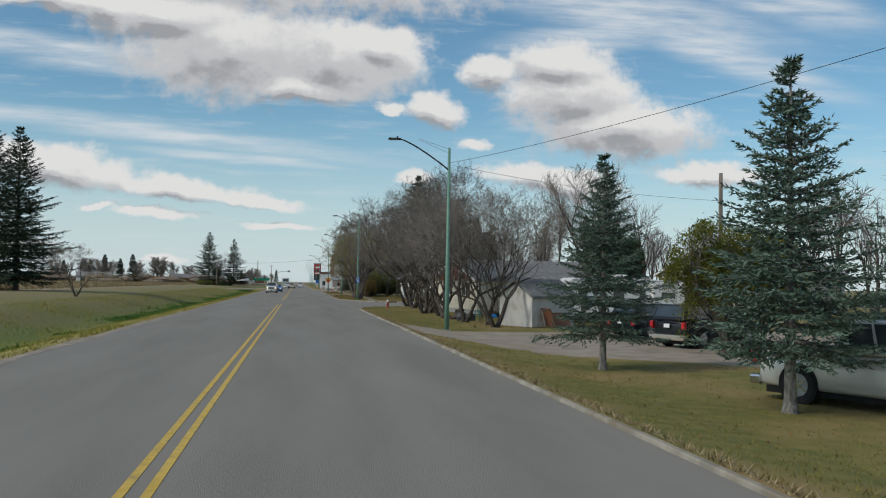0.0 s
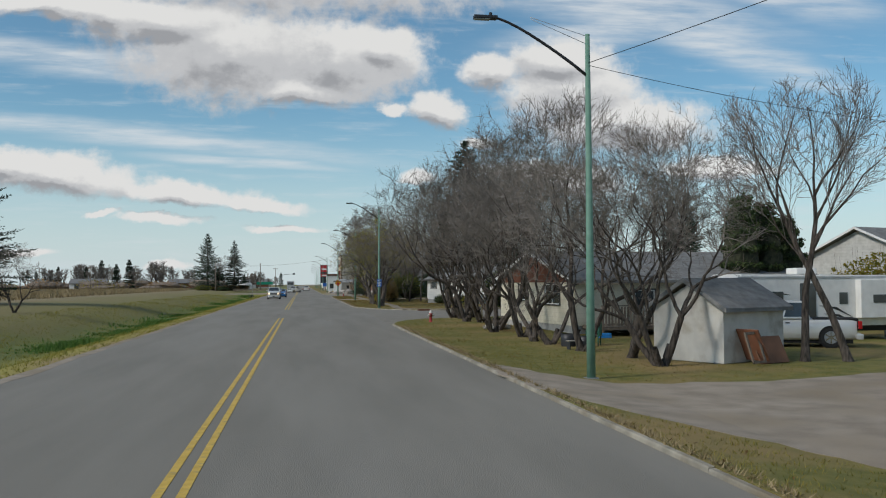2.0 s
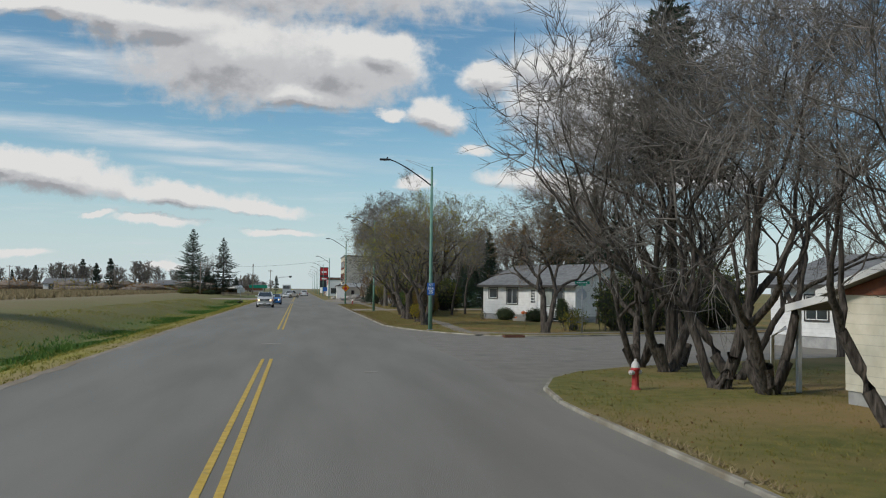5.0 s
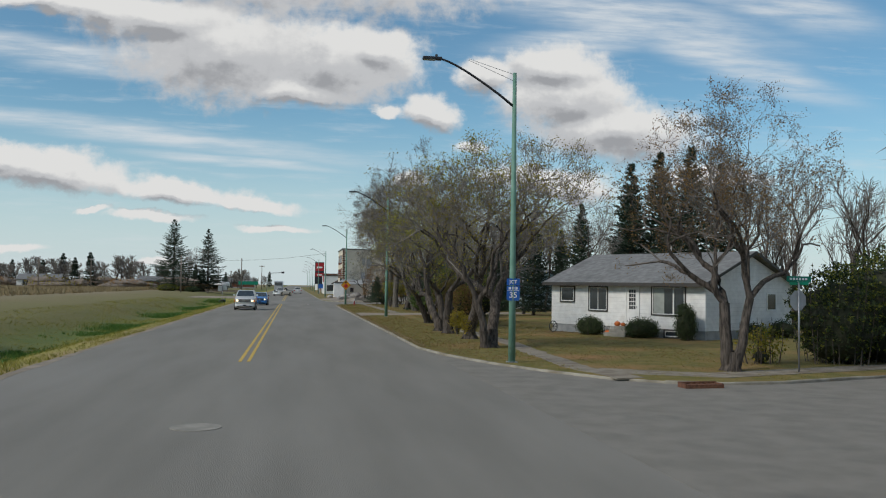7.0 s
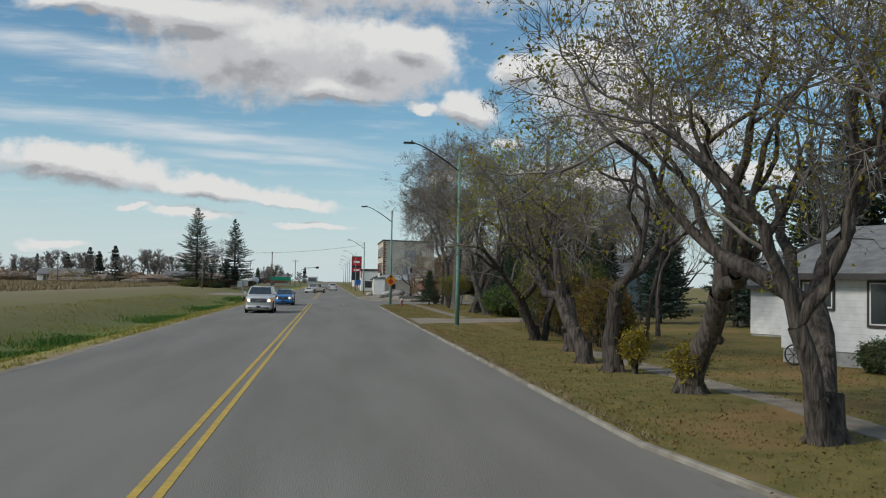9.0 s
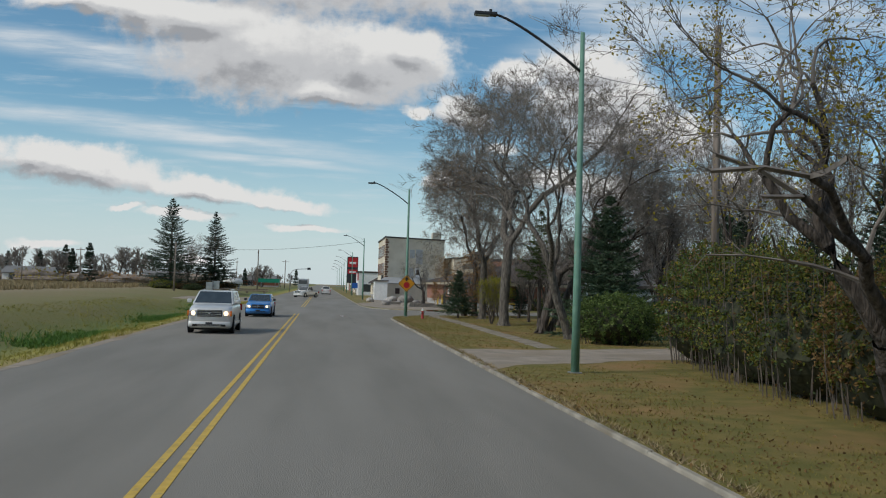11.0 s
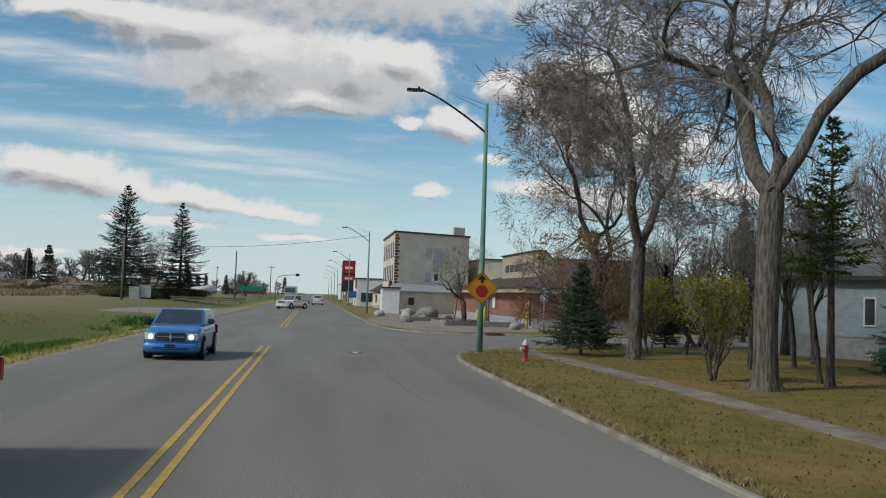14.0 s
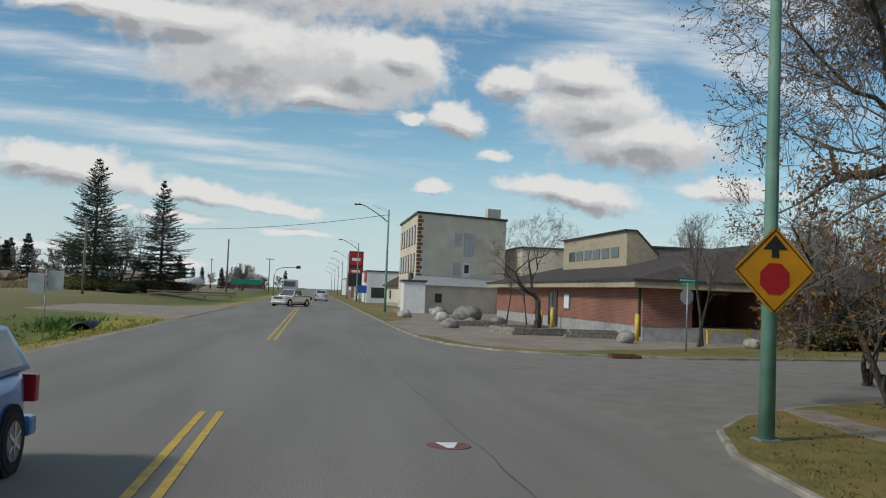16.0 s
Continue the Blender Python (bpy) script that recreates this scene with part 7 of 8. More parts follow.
part("annexe", prism([(8.9, 287.5), (18.3, 291.9), (20.0, 298.0), (10.3, 293.4)], -0.1, 2.7, "z"), M_STUCCO, hotel, "low cream annexe")
bm = bmesh.new()
q = [bm.verts.new(p) for p in ((8.6, 287.1, 2.7), (18.6, 291.8, 2.7), (20.2, 298.2, 3.7), (10.2, 293.5, 3.7), (8.6, 287.1, 2.6), (18.6, 291.8, 2.6), (20.2, 298.2, 2.6), (10.2, 293.5, 2.6))]
for k in ((0, 1, 2, 3), (7, 6, 5, 4), (0, 4, 5, 1), (1, 5, 6, 2), (2, 6, 7, 3), (3, 7, 4, 0)):
    bm.faces.new([q[i] for i in k])
part("annexe_roof", bm, M_SIGNBACK, hotel, "grey sheet metal lean-to roof")
part("annexe_window", boxes((3.0, 3.8, -0.04, 0.02, 1.0, 1.9)), M_GLASS, hotel).matrix_basis = pose(8.9, 287.5, 0, 0, 0, 25)


def block(name, label, category, x0, x1, y0, y1, h, mat, roofmat=None, bits=()):
    """A plain building of the main street: walls, parapet, panes."""
    t = thing(name, label, category, (x0, y0, LZ))
    part("wall", boxes((0, x1 - x0, 0, y1 - y0, -0.1, h)), mat, t)
    part("roof", boxes((-0.15, x1 - x0 + 0.15, -0.15, y1 - y0 + 0.15, h, h + 0.18)), roofmat or M_FASCIA, t)
    for nm, lab, m, d in bits:
        part(nm, boxes(d), m, t, lab)
    return t


block("hall_wing", "grey upper block behind the hall", "building", 22, 34, 296, 310, 7.2, M_STUCCO)
block("hall_wing", "brown brick block behind the hall", "building", 27, 40, 275, 290, 6.6, M_BRICK, None, [("window", "", M_GLASS, (1 + 2 * 0, 9, -0.05, 0.02, 5.2, 6.4))])
block("trailer_box", "white box trailer parked beside the hotel", "trailer", 8.0, 10.0, 283.5, 286.5, 2.9, M_WHITE)
house("shop", "small cream shop with dark steep roof", (9.6, 325, LZ), -80, 9, 8, 2.9, 5.2, M_STUCCO, M_SHINGLEB, [("front", 2, 2.8, 0.9, 2.1, "dark"), ("right", 2, 3.5, 0.9, 2.1, "dark")], "x")
block("shop", "white flat-roofed shop with red corner", "shop", 7.8, 17, 342, 356, 4.9, M_WHITE, None, [("fascia_panel", "red panel", M_SIGNRED, (-0.1, 0.02, 0, 5, 3.2, 5.0)), ("window", "", M_GLASS, (0.8, 4, -0.05, 0.02, 0.8, 2.4))])
block("shop", "pale shop on the main street", "shop", 9, 20, 392, 410, 4.5, M_STUCCO, None, [("window", "", M_GLASS, (-0.05, 0.02, 2, 9, 0.8, 2.4))])
block("shop", "brick shop on the main street", "shop", 9.5, 22, 440, 470, 6.5, M_BRICK, None, [("window", "", M_GLASS, (-0.05, 0.02, 4, 18, 0.8, 2.6))])
block("shop", "white store on the main street", "shop", 10, 22, 500, 540, 5.5, M_WHITE)
py = thing("price_pylon", "tall red and black filling station price sign", "sign", (7.4, 372, LZ))
part("column", boxes((-0.15, 0.15, -0.15, 0.15, -0.1, 3.0)), M_WHITE, py)
part("cabinet", boxes((-1.35, 1.35, -0.3, 0.3, 2.6, 9.2), bevel=0.04), M_DARK, py)
part("panel", boxes((-1.2, 1.2, -0.33, -0.29, 6.6, 9.0)), M_SIGNRED, py, "red panel")
part("panel", boxes((-1.2, 1.2, -0.33, -0.29, 4.9, 6.0)), M_SIGNRED, py, "red panel")
for z0, z1 in ((7.4, 7.9), (5.2, 5.6)):
    part("bar", boxes((-0.8, 0.8, -0.345, -0.332, z0, z1)), M_SIGNWHITE, py, "white bar")
for x, y, z, m, lab in ((6.6, 330, 2.6, M_SIGNBLUE, "blue service sign on a steel post"), (6.9, 345, 2.6, M_SIGNRED, "red and white sign on a steel post"), (-15, 402, 3.2, M_SIGNGREEN, "large green direction sign")):
    t = thing("road_sign", lab, "road sign", (x, y, LZ if x > 0 else 0.1))
    w = 0.6 if x > 0 else 3.2
    pipe("post", [(-w * 0.6, 0, -0.1), (-w * 0.6, 0, z)], [0.05, 0.05], M_STEEL, t, "", 6)
    pipe("post", [(w * 0.6, 0, -0.1), (w * 0.6, 0, z)], [0.05, 0.05], M_STEEL, t, "", 6)
    part("plate", boxes((-w, w, -0.06, -0.052, z - 1.1, z), bevel=0.003), m, t)
sig = thing("signal_mast", "curved mast arm with signal box over the highway", "traffic signal", (-8.8, 396, 0.0))
pipe("mast", [(0, 0, -0.1), (0, 0, 4.4), (0.5, 0, 5.6), (1.7, 0, 6.1), (5.0, 0, 6.3)], [0.13, 0.12, 0.1, 0.09, 0.07], M_STEEL, sig, "", 8)
part("signal_box", boxes((4.6, 5.5, -0.3, 0.3, 6.0, 6.6), bevel=0.05), M_DARK, sig)

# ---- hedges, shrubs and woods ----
# near-black heart colour: the shade deep inside a shrub is put into it
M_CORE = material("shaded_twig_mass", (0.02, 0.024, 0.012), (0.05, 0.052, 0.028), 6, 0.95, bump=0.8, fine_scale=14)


def lump(rnd, rx, ry, rz, seed):
    """An uneven rounded mass, from the ground up."""
    bm = bmesh.new()
    bmesh.ops.create_icosphere(bm, subdivisions=3, radius=1.0)
    for v in bm.verts:
        k = 1 + 0.22 * noise.noise(v.co * 1.7 + Vector((seed * 1.7, 0, 0))) + 0.1 * noise.noise(v.co * 4.5 + Vector((0, seed, 0)))
        z = v.co.z
        v.co = Vector((v.co.x * rx * k, v.co.y * ry * k, (z * k * rz) if z > 0 else z * rz * 0.9))
        v.co.z += rz * 0.92
    return bm


def shrub(x, y, rx, ry, h, mats, n, label, turn=0, size=0.06, core=0.8, name="shrub", group="", z=LZ, shell=0.22, low=0.0, heart=None):
    """A leafy shrub: twiggy heart, by default coloured dark as if in shade, and leaves standing in a loose shell round
    it.
    """
    rnd = random.Random(int(x * 31 + y * 17))
    t = thing(name, label, "shrub" if name == "shrub" else name, (x, y, z), turn, group)
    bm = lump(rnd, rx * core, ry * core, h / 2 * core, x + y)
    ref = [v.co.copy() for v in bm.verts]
    part("heart", bm, heart or M_CORE, t, "solid mass in place of the shaded inner twigs")
    for j, (m, share) in enumerate(mats):
        spots = []
        for _ in range(int(n * share)):
            p = rnd.choice(ref) * (1 / core)
            k = 1 - abs(rnd.gauss(0, shell))
            p = Vector((p.x * k, p.y * k, max(0.03, (p.z - h * 0.45) * k + h * 0.45)))
            if p.z < low * h and rnd.random() < 0.85:
                continue
            spots.append(p + Vector((rnd.gauss(0, 0.06), rnd.gauss(0, 0.06), rnd.gauss(0, 0.06))))
        v, f = leaf_cards(rnd, spots, size, 0.05, 2)
        link_mesh("leaves", v, f, m, t)
    v, f = [], []
    for _ in range(int(10 + 14 * min(rx * ry, 4))):
        a, d = rnd.uniform(0, 6.28), rnd.random() ** 0.5 * 0.8
        b = Vector((math.cos(a) * rx * d, math.sin(a) * ry * d, -0.05))
        e = Vector((b.x * 1.25, b.y * 1.25, h * rnd.uniform(0.5, 1.05)))
        tube(v, f, [tuple(b), tuple(b.lerp(e, 0.5) + Vector((rnd.gauss(0, 0.06), rnd.gauss(0, 0.06), 0))), tuple(e)], [0.018, 0.013, 0.005], 3, cap=False)
    tagged(link_mesh("stem_thicket", v, f, M_BARK, t, "thin bare stems"), kind="stuff")
    return t


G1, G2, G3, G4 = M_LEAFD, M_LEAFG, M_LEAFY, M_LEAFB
# foundation shrubs of the white bungalow (local places along its front)
hx, hy = math.cos(radians(-60)), math.sin(radians(-60))


def before_house(u, v):
    return 14.55 + hx * u - hy * v, 146.4 + hy * u + hx * v


for u, v, rx, h, lab in ((3.9, -1.1, 0.72, 0.95, "round clipped dark evergreen shrub"), (7.4, -1.1, 0.85, 1.0, "round clipped dark evergreen shrub"), (9.9, -0.9, 0.48, 1.85, "upright clipped dark cedar")):
    x, y = before_house(u, v)
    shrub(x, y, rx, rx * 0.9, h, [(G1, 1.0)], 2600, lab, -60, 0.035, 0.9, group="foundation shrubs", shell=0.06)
x, y = before_house(10.9, 3.5)
shrub(x, y, 0.6, 0.5, 0.8, [(G1, 1.0)], 900, "low dark shrub beside the wall", 0, 0.04, 0.88, shell=0.08)
x, y = before_house(11.0, 6.0)
shrub(x, y, 0.7, 0.6, 1.0, [(G1, 1.0)], 900, "low dark shrub beside the wall", 0, 0.04, 0.88, shell=0.08)
# tall mixed hedge by the driveway
for i, (x, y, rx, ry, h, mats) in enumerate([
        (10.6, 152.5, 1.0, 1.9, 2.6, [(G4, 0.75), (G2, 0.25)]), (10.7, 156, 1.1, 2.0, 2.8, [(G4, 0.7), (G2, 0.3)]), (10.8, 159.5, 1.2, 2.1, 3.1, [(G4, 0.55), (G2, 0.3), (G1, 0.15)]),
        (11.2, 163, 1.4, 2.1, 3.6, [(G1, 0.4), (G2, 0.4), (G4, 0.2)]), (11.8, 166.3, 1.6, 2.2, 3.9, [(G1, 0.45), (G2, 0.4), (G4, 0.15)]),
        (12.4, 169.4, 1.7, 2.0, 4.0, [(M_LILAC, 0.5), (G2, 0.3), (G4, 0.2)]), (12.7, 172.4, 1.6, 1.7, 4.1, [(M_LILAC, 0.5), (G2, 0.3), (G4, 0.2)]), (15.4, 172.4, 2.0, 1.8, 3.9, [(G1, 0.5), (G2, 0.5)])]):
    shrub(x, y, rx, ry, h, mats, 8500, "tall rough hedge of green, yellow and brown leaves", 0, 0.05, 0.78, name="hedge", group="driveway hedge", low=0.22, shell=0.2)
shrub(12.9, 182.2, 1.9, 1.5, 2.3, [(M_LILAC, 1.0)], 9000, "dense green lilac bush at the lawn's edge", 0, 0.05, 0.8, shell=0.14)
# corner hedge behind the stop sign
for x, y, r, h in ((18.6, 124.6, 1.6, 3.5), (20.6, 125.2, 1.9, 4.2), (23.2, 126.6, 2.1, 4.6), (26.5, 128, 2.2, 4.6)):
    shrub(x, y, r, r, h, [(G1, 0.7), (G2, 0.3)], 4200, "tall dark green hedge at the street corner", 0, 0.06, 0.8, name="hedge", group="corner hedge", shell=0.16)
shrub(15.6, 124.4, 0.9, 0.8, 1.5, [(G2, 0.6), (G3, 0.4)], 420, "thin yellowing shrub beside the stop sign", 0, 0.055, 0.3, shell=0.4)
# yellow shrubs under the elms, and yard shrubs
def vase_shrub(x, y, h, mat, label, seed, share=0.6, per=3, size=0.045):
    t = bare_tree(seed, h, 0.045, dict(wobble=0.12, lift=0.12, kids=(6, 6, 5), bare=0.2, angle=(18, 42), ratio=(0.55, 0.8)), 3, 7, 0.12, leaves=mat, leaf_share=share, leaf_per=per, leaf_size=size, label=label,
                  trunk_part=0.4, flare=False)
    t.name = "shrub"
    t["category"] = "shrub"
    t.matrix_basis = pose(x, y, LZ)
    return t


def leafy_tree(x, y, h, seed, mat):
    t = bare_tree(seed, h, 0.09, dict(fine=0.006, wobble=0.2, lift=0.1, kids=(5, 6, 6), bare=0.25, angle=(25, 60), ratio=(0.5, 0.8)), 3, 4, 0.15, leaves=mat, leaf_share=1.0, leaf_per=24, leaf_size=0.045,
                  label="yellow-green leafy tree beside the gravel yard", trunk_part=0.36, wide=1.2, low=0.36)
    t.matrix_basis = pose(x, y, LZ, 0, 0, seed)


vase_shrub(11.0, 201.6, 3.0, M_LEAFYG, "vase-shaped shrub with yellow-green leaves under elms", 201, 0.7, 4, 0.045)
vase_shrub(13.9, 214.0, 3.2, M_LEAFYG, "yellow-green shrub beside the house", 204, 0.9, 4)
vase_shrub(8.3, 142.2, 1.1, M_LEAFY, "yellow suckers round an elm trunk", 205, 0.5, 3)
vase_shrub(8.0, 138.0, 1.0, M_LEAFY, "yellow suckers round an elm trunk", 206, 0.5, 3)
leafy_tree(15.5, 47.1, 4.9, 401, M_LEAFG)
leafy_tree(16.9, 48.1, 4.5, 402, M_LEAFYG)
shrub(29.5, 80.5, 3.2, 2.0, 4.2, [(G3, 0.7), (G2, 0.3)], 4200, "golden leafy shrub behind the trailer", 0, 0.08, 0.6, shell=0.3)
for x, y, h in ((22.6, 83.0, 7.2), (24.3, 83.6, 7.0), (25.8, 84.3, 6.4)):
    shrub(x, y, 1.05, 1.05, h, [(G1, 1.0)], 5200, "tall dark columnar cedar behind the trailer", 0, 0.075, 0.9, group="cedars", shell=0.07)

# dark conifers among the houses
for i, (x, y, s) in enumerate([(23.6, 157.5, 0.95), (25.6, 157, 1.02), (27.6, 156.2, 1.05), (29.8, 156, 0.95), (16.8, 219.5, 0.33), (30, 196, 0.75), (33, 172, 0.9), (22.5, 190, 0.6), (31, 112, 0.8), (36, 120, 0.9),
                               (26, 230, 0.7)]):
    put(S_BACK[0], x, y, i * 55, s, label="dark green spruce between houses")
put(S_SMALL, 10.35, 212.0, 20, 1.0)
put(S_WIDE[0], 14.2, 187.2, 20, 0.88, label="broad dense dark green spruce on the lawn")
put(S_WIDE[0], 20.5, 187.5, 140, 0.8, label="broad dense dark green spruce behind a bush")
put(S_THIN, 13.9, 200.6, 40, 1.0)
put(S_WIDE[0], 19.5, 204.5, 80, 0.5, label="small dense spruce before the house")
# bare trees behind the houses and round the hall
rb = random.Random(8)
for i in range(34):
    y = 40 + i * 5.4 + rb.uniform(-2, 2)
    x = rb.uniform(30, 48) if y > 110 else rb.uniform(36, 60)
    put(T_FAR[i % 3], x, y, rb.uniform(0, 360), rb.uniform(0.95, 1.5), label="leafless tree behind the houses", group="bare trees behind houses")
for i, (x, y, s) in enumerate([(24, 100, 1.15), (29, 104, 1.2), (20, 104, 1.0), (27, 92, 1.0), (21, 136, 1.0), (27, 146, 1.1), (18.5, 152, 0.9), (16, 176, 1.0), (21, 178, 1.1), (20.5, 187, 1.1), (25, 185, 1.1), (17, 194, 0.8),
                               (14.2, 201.6, 0.55), (17, 208, 0.6), (29, 214, 1.1), (13.5, 156, 0.9), (15.5, 160, 0.9), (33, 226, 1.2), (24, 224, 0.85)]):
    put(T_UP[i % 2], x, y, i * 71, s, label="slender leafless tree between houses")
put(T_VASE[2], 11.4, 246.0, 40, 0.72, z=LZ + 0.18, label="small leafless tree in a timber planter")
for i, (x, y, s) in enumerate([(13.2, 262, 0.5), (12.4, 252.5, 0.42), (17.4, 239.0, 0.68), (16.9, 238.2, 0.55), (22.6, 239.8, 0.65), (25.5, 240.5, 0.75)]):
    put(T_UP[i % 2], x, y, i * 97, s, label="young leafless tree beside the brick hall", group="trees by the hall")
for i, (x, y, s) in enumerate(((29, 250, 0.85), (33, 252, 0.95), (31, 256, 0.9), (37, 250, 0.95), (28, 262, 0.9))):
    put(T_FAR[i % 3], x, y, i * 80, s, label="dense leafless tree behind the hall", group="trees by the hall")
for x, y, r, h in ((28.5, 246.6, 1.5, 2.2), (31.2, 247.6, 1.7, 2.6), (34.2, 248.6, 1.8, 2.6)):
    shrub(x, y, r, r, h, [(G1, 0.8), (G4, 0.2)], 1600, "dark green hedge beside the hall", 0, 0.08, 0.85, name="hedge", group="hedge by the hall")
low_tree = bare_tree(303, 5.2, 0.07, dict(SPREAD, kids=(6, 7, 6), lift=0.02, bare=0.3), 3, 3, 0.2, leaves=M_LEAFO, leaf_share=0.95, leaf_size=0.055, leaf_per=6, low=0.2,
                     label="low spreading tree with orange-brown hanging leaves", wide=1.3)
low_tree.matrix_basis = pose(11.5, 216.4, LZ)
for x, y, r, h in ((25.2, 240.0, 1.5, 2.2), (27.8, 241.2, 1.7, 2.6), (30.6, 242.4, 1.8, 2.6), (23.0, 238.6, 1.0, 1.4)):
    shrub(x, y, r, r, h, [(G1, 0.8), (G4, 0.2)], 1800, "dark green hedge before the hall", 0, 0.08, 0.85, name="hedge", group="hedge by the hall")
for i, (x, y, s) in enumerate(((24, 239, 0.75), (26.5, 239.5, 0.8), (29, 240, 0.9), (22, 238, 0.6))):
    put(T_FAR[i % 3], x, y, i * 85, s, label="bare twiggy tree before the hall", group="trees by the hall")
for i, (x, y, k) in enumerate(((24, 204, 1.2), (27, 206, 1.3), (30, 211, 1.3), (27, 218, 1.2), (19.5, 222, 0.9), (33, 204, 1.4), (36, 214, 1.4))):
    put(T_TANGLE[i % 4], x, y, i * 77, k, label="leafless tree in the dense wood behind the lawn", group="wood behind the lawn")
put(T_TANGLE[0], 14.5, 222, 30, 0.6, label="tangle of bare branches by the street corner")

for i, (x, y, s) in enumerate(((14.5, 198, 0.62), (17.5, 203, 0.8), (14.6, 206.5, 0.55), (19, 210, 0.85), (15.5, 214, 0.6), (21, 216, 0.9), (18, 197, 0.8), (23, 206, 0.95), (26, 212, 1.0), (13.2, 194, 0.5), (16, 200, 0.7), (20, 206, 0.9), (22, 200, 0.9), (17, 211, 0.7), (24, 218, 1.0), (19, 193, 0.9))):
    put(T_FAR[i % 3], x, y, i * 130, s, label="bare brown brush under the elms", group="bare brush")
for x, y, s in ((24, 170, 0.8), (21, 174.5, 0.75), (27.5, 168, 0.9)):
    put(S_BACK[0], x, y, x * 9, s, label="dark green spruce behind the garage")
# far side: field trees, woods and farm things
put(T_TANGLE[1], -22.1, 111.7, 20, 0.62, 0.4, label="small bushy tree with pale twigs on the grass", tilt=(0, 0))
put(T_TANGLE[2], -25.6, 327, 30, 1.2, 0.4, label="leafless tree between two spruces")
put(T_FAR[1], -26.8, 329, 130, 1.05, 0.4, label="leafless tree between two spruces")
for x, y, rx, h, m in ((-30, 321, 2.6, 1.9, G2), (-26.2, 322.5, 2.2, 1.6, G4), (-22.5, 328, 2.6, 2.0, G4), (-19.0, 331, 2.2, 1.8, G4), (-24, 318.5, 1.8, 1.2, G1)):
    shrub(x, y, rx, rx * 0.7, h, [(m, 1.0)], 1500, "scrubby bush beneath the field spruces", 0, 0.09, 0.75, z=0.42, group="scrub beneath spruces")
tank = thing("tank", "white horizontal storage tank behind scrub", "tank", (-18.6, 338, 0.5), 10)
bm = bmesh.new()
disc(bm, pose(0, 0, 1.6, 0, 90, 0), 0.8, 4.0, 20)
bmesh.ops.bevel(bm, geom=[e for e in bm.edges if any(len(f.verts) > 4 for f in e.link_faces)], offset=0.25, segments=3, affect="EDGES")
part("vessel", bm, M_WHITE, tank, "", True)
for s in (-1.25, 1.25):
    part("cradle", boxes((s - 0.15, s + 0.15, -0.6, 0.6, -0.1, 1.2)), M_STEEL, tank)
rb = random.Random(21)
for i in range(130):
    x = -55 - i * 2.8 + rb.uniform(-4, 4)
    y = 470 + rb.uniform(-40, 60) - max(0, -x - 150) * 0.45
    k = rb.random()
    if k < 0.86:
        put(T_MISTY[i % 2], x, y, rb.uniform(0, 360), rb.uniform(0.9, 1.6), 0.55, label="far leafless tree beyond the field", group="far trees")
    else:
        put(S_FAR[0], x, y, rb.uniform(0, 360), rb.uniform(0.7, 1.2), 0.55, label="far dark spruce beyond the field", group="far trees")
for i in range(26):
    x = rb.uniform(-50, -14)
    y = rb.uniform(430, 700)
    put(T_MISTY[i % 2] if i % 5 else S_FAR[0], x, y, rb.uniform(0, 360), rb.uniform(0.5, 0.95), 0.5, label="far tree beside the highway", group="far trees")
for i in range(22):
    x = rb.uniform(16, 60)
    y = rb.uniform(330, 700)
    put(T_MISTY[i % 2] if i % 3 or x > 22 else S_FAR[0], x, y, rb.uniform(0, 360), rb.uniform(0.7, 1.1), LZ, label="far tree above the main street", group="far trees")
for i in range(90):
    x, y = rb.uniform(-390, -30), rb.uniform(400, 470)
    shrub(x, y, rb.uniform(4, 11), 3.0, rb.uniform(1.8, 5.5), [((G4, G3, G4, M_LEAFO, G4, G2)[i % 6], 1.0)], 240 if i % 2 else 90, "far autumn brush along the field", 0, 0.3, 0.8, z=0.5,
          group="far brush", heart=M_BRUSH, shell=0.3)
up0 = utility_pole(-60, 380, 9, "distant wooden utility pole", z=0.55)
for i, (x, y) in enumerate([(-80, 400), (-104, 420), (-130, 430), (-160, 440), (-44, 420), (-14.5, 352), (-30, 470), (-200, 450), (-12, 440)]):
    copy_thing(up0, pose(x, y, 0.5, 0, 0, 20 * i))
for x, y, L, lab, m in ((-95, 430, 14, "low farm shed across the field", M_SIDING), (-140, 440, 9, "grey farm building across the field", M_SIDINGG), (-60, 460, 12, "rust-red farm shed across the field", M_BROWNBOARD),
                        (-210, 450, 12, "white farm house across the field", M_SIDING), (-32, 520, 14, "rust-red elevator shed beside the tracks", M_BROWNBOARD)):
    house("barn", lab, (x, y, 0.5), 0, L, 8, 2.6, 4.4, m, M_SHINGLE, [("front", 2, 4, 0.3, 2.2, "dark")])
logs = thing("timber_rails", "stack of old timber rails beside the field road", "timber stack", (-15.5, 318, 0.35), 8)
for i in range(4):
    part("rail", boxes((-5.5, 5.5, -0.3 + i * 0.25, -0.1 + i * 0.25, 0.15 + 0.0 * i, 0.35), bevel=0.02), M_WOOD, logs).location = (0, 0, (i % 2) * 0.3)
    part("support", boxes((-5 + i * 3.2, -4.7 + i * 3.2, -0.4, 0.8, -0.15, 0.16)), M_WOOD, logs)
twin = thing("road_sign", "pair of pale sign plates on a post in the ditch", "road sign", (-10.95, 237.8, -0.55), 6)
pipe("post", [(0, 0, -0.1), (0, 0, 2.9)], [0.035, 0.035], M_STEEL, twin, "", 6)
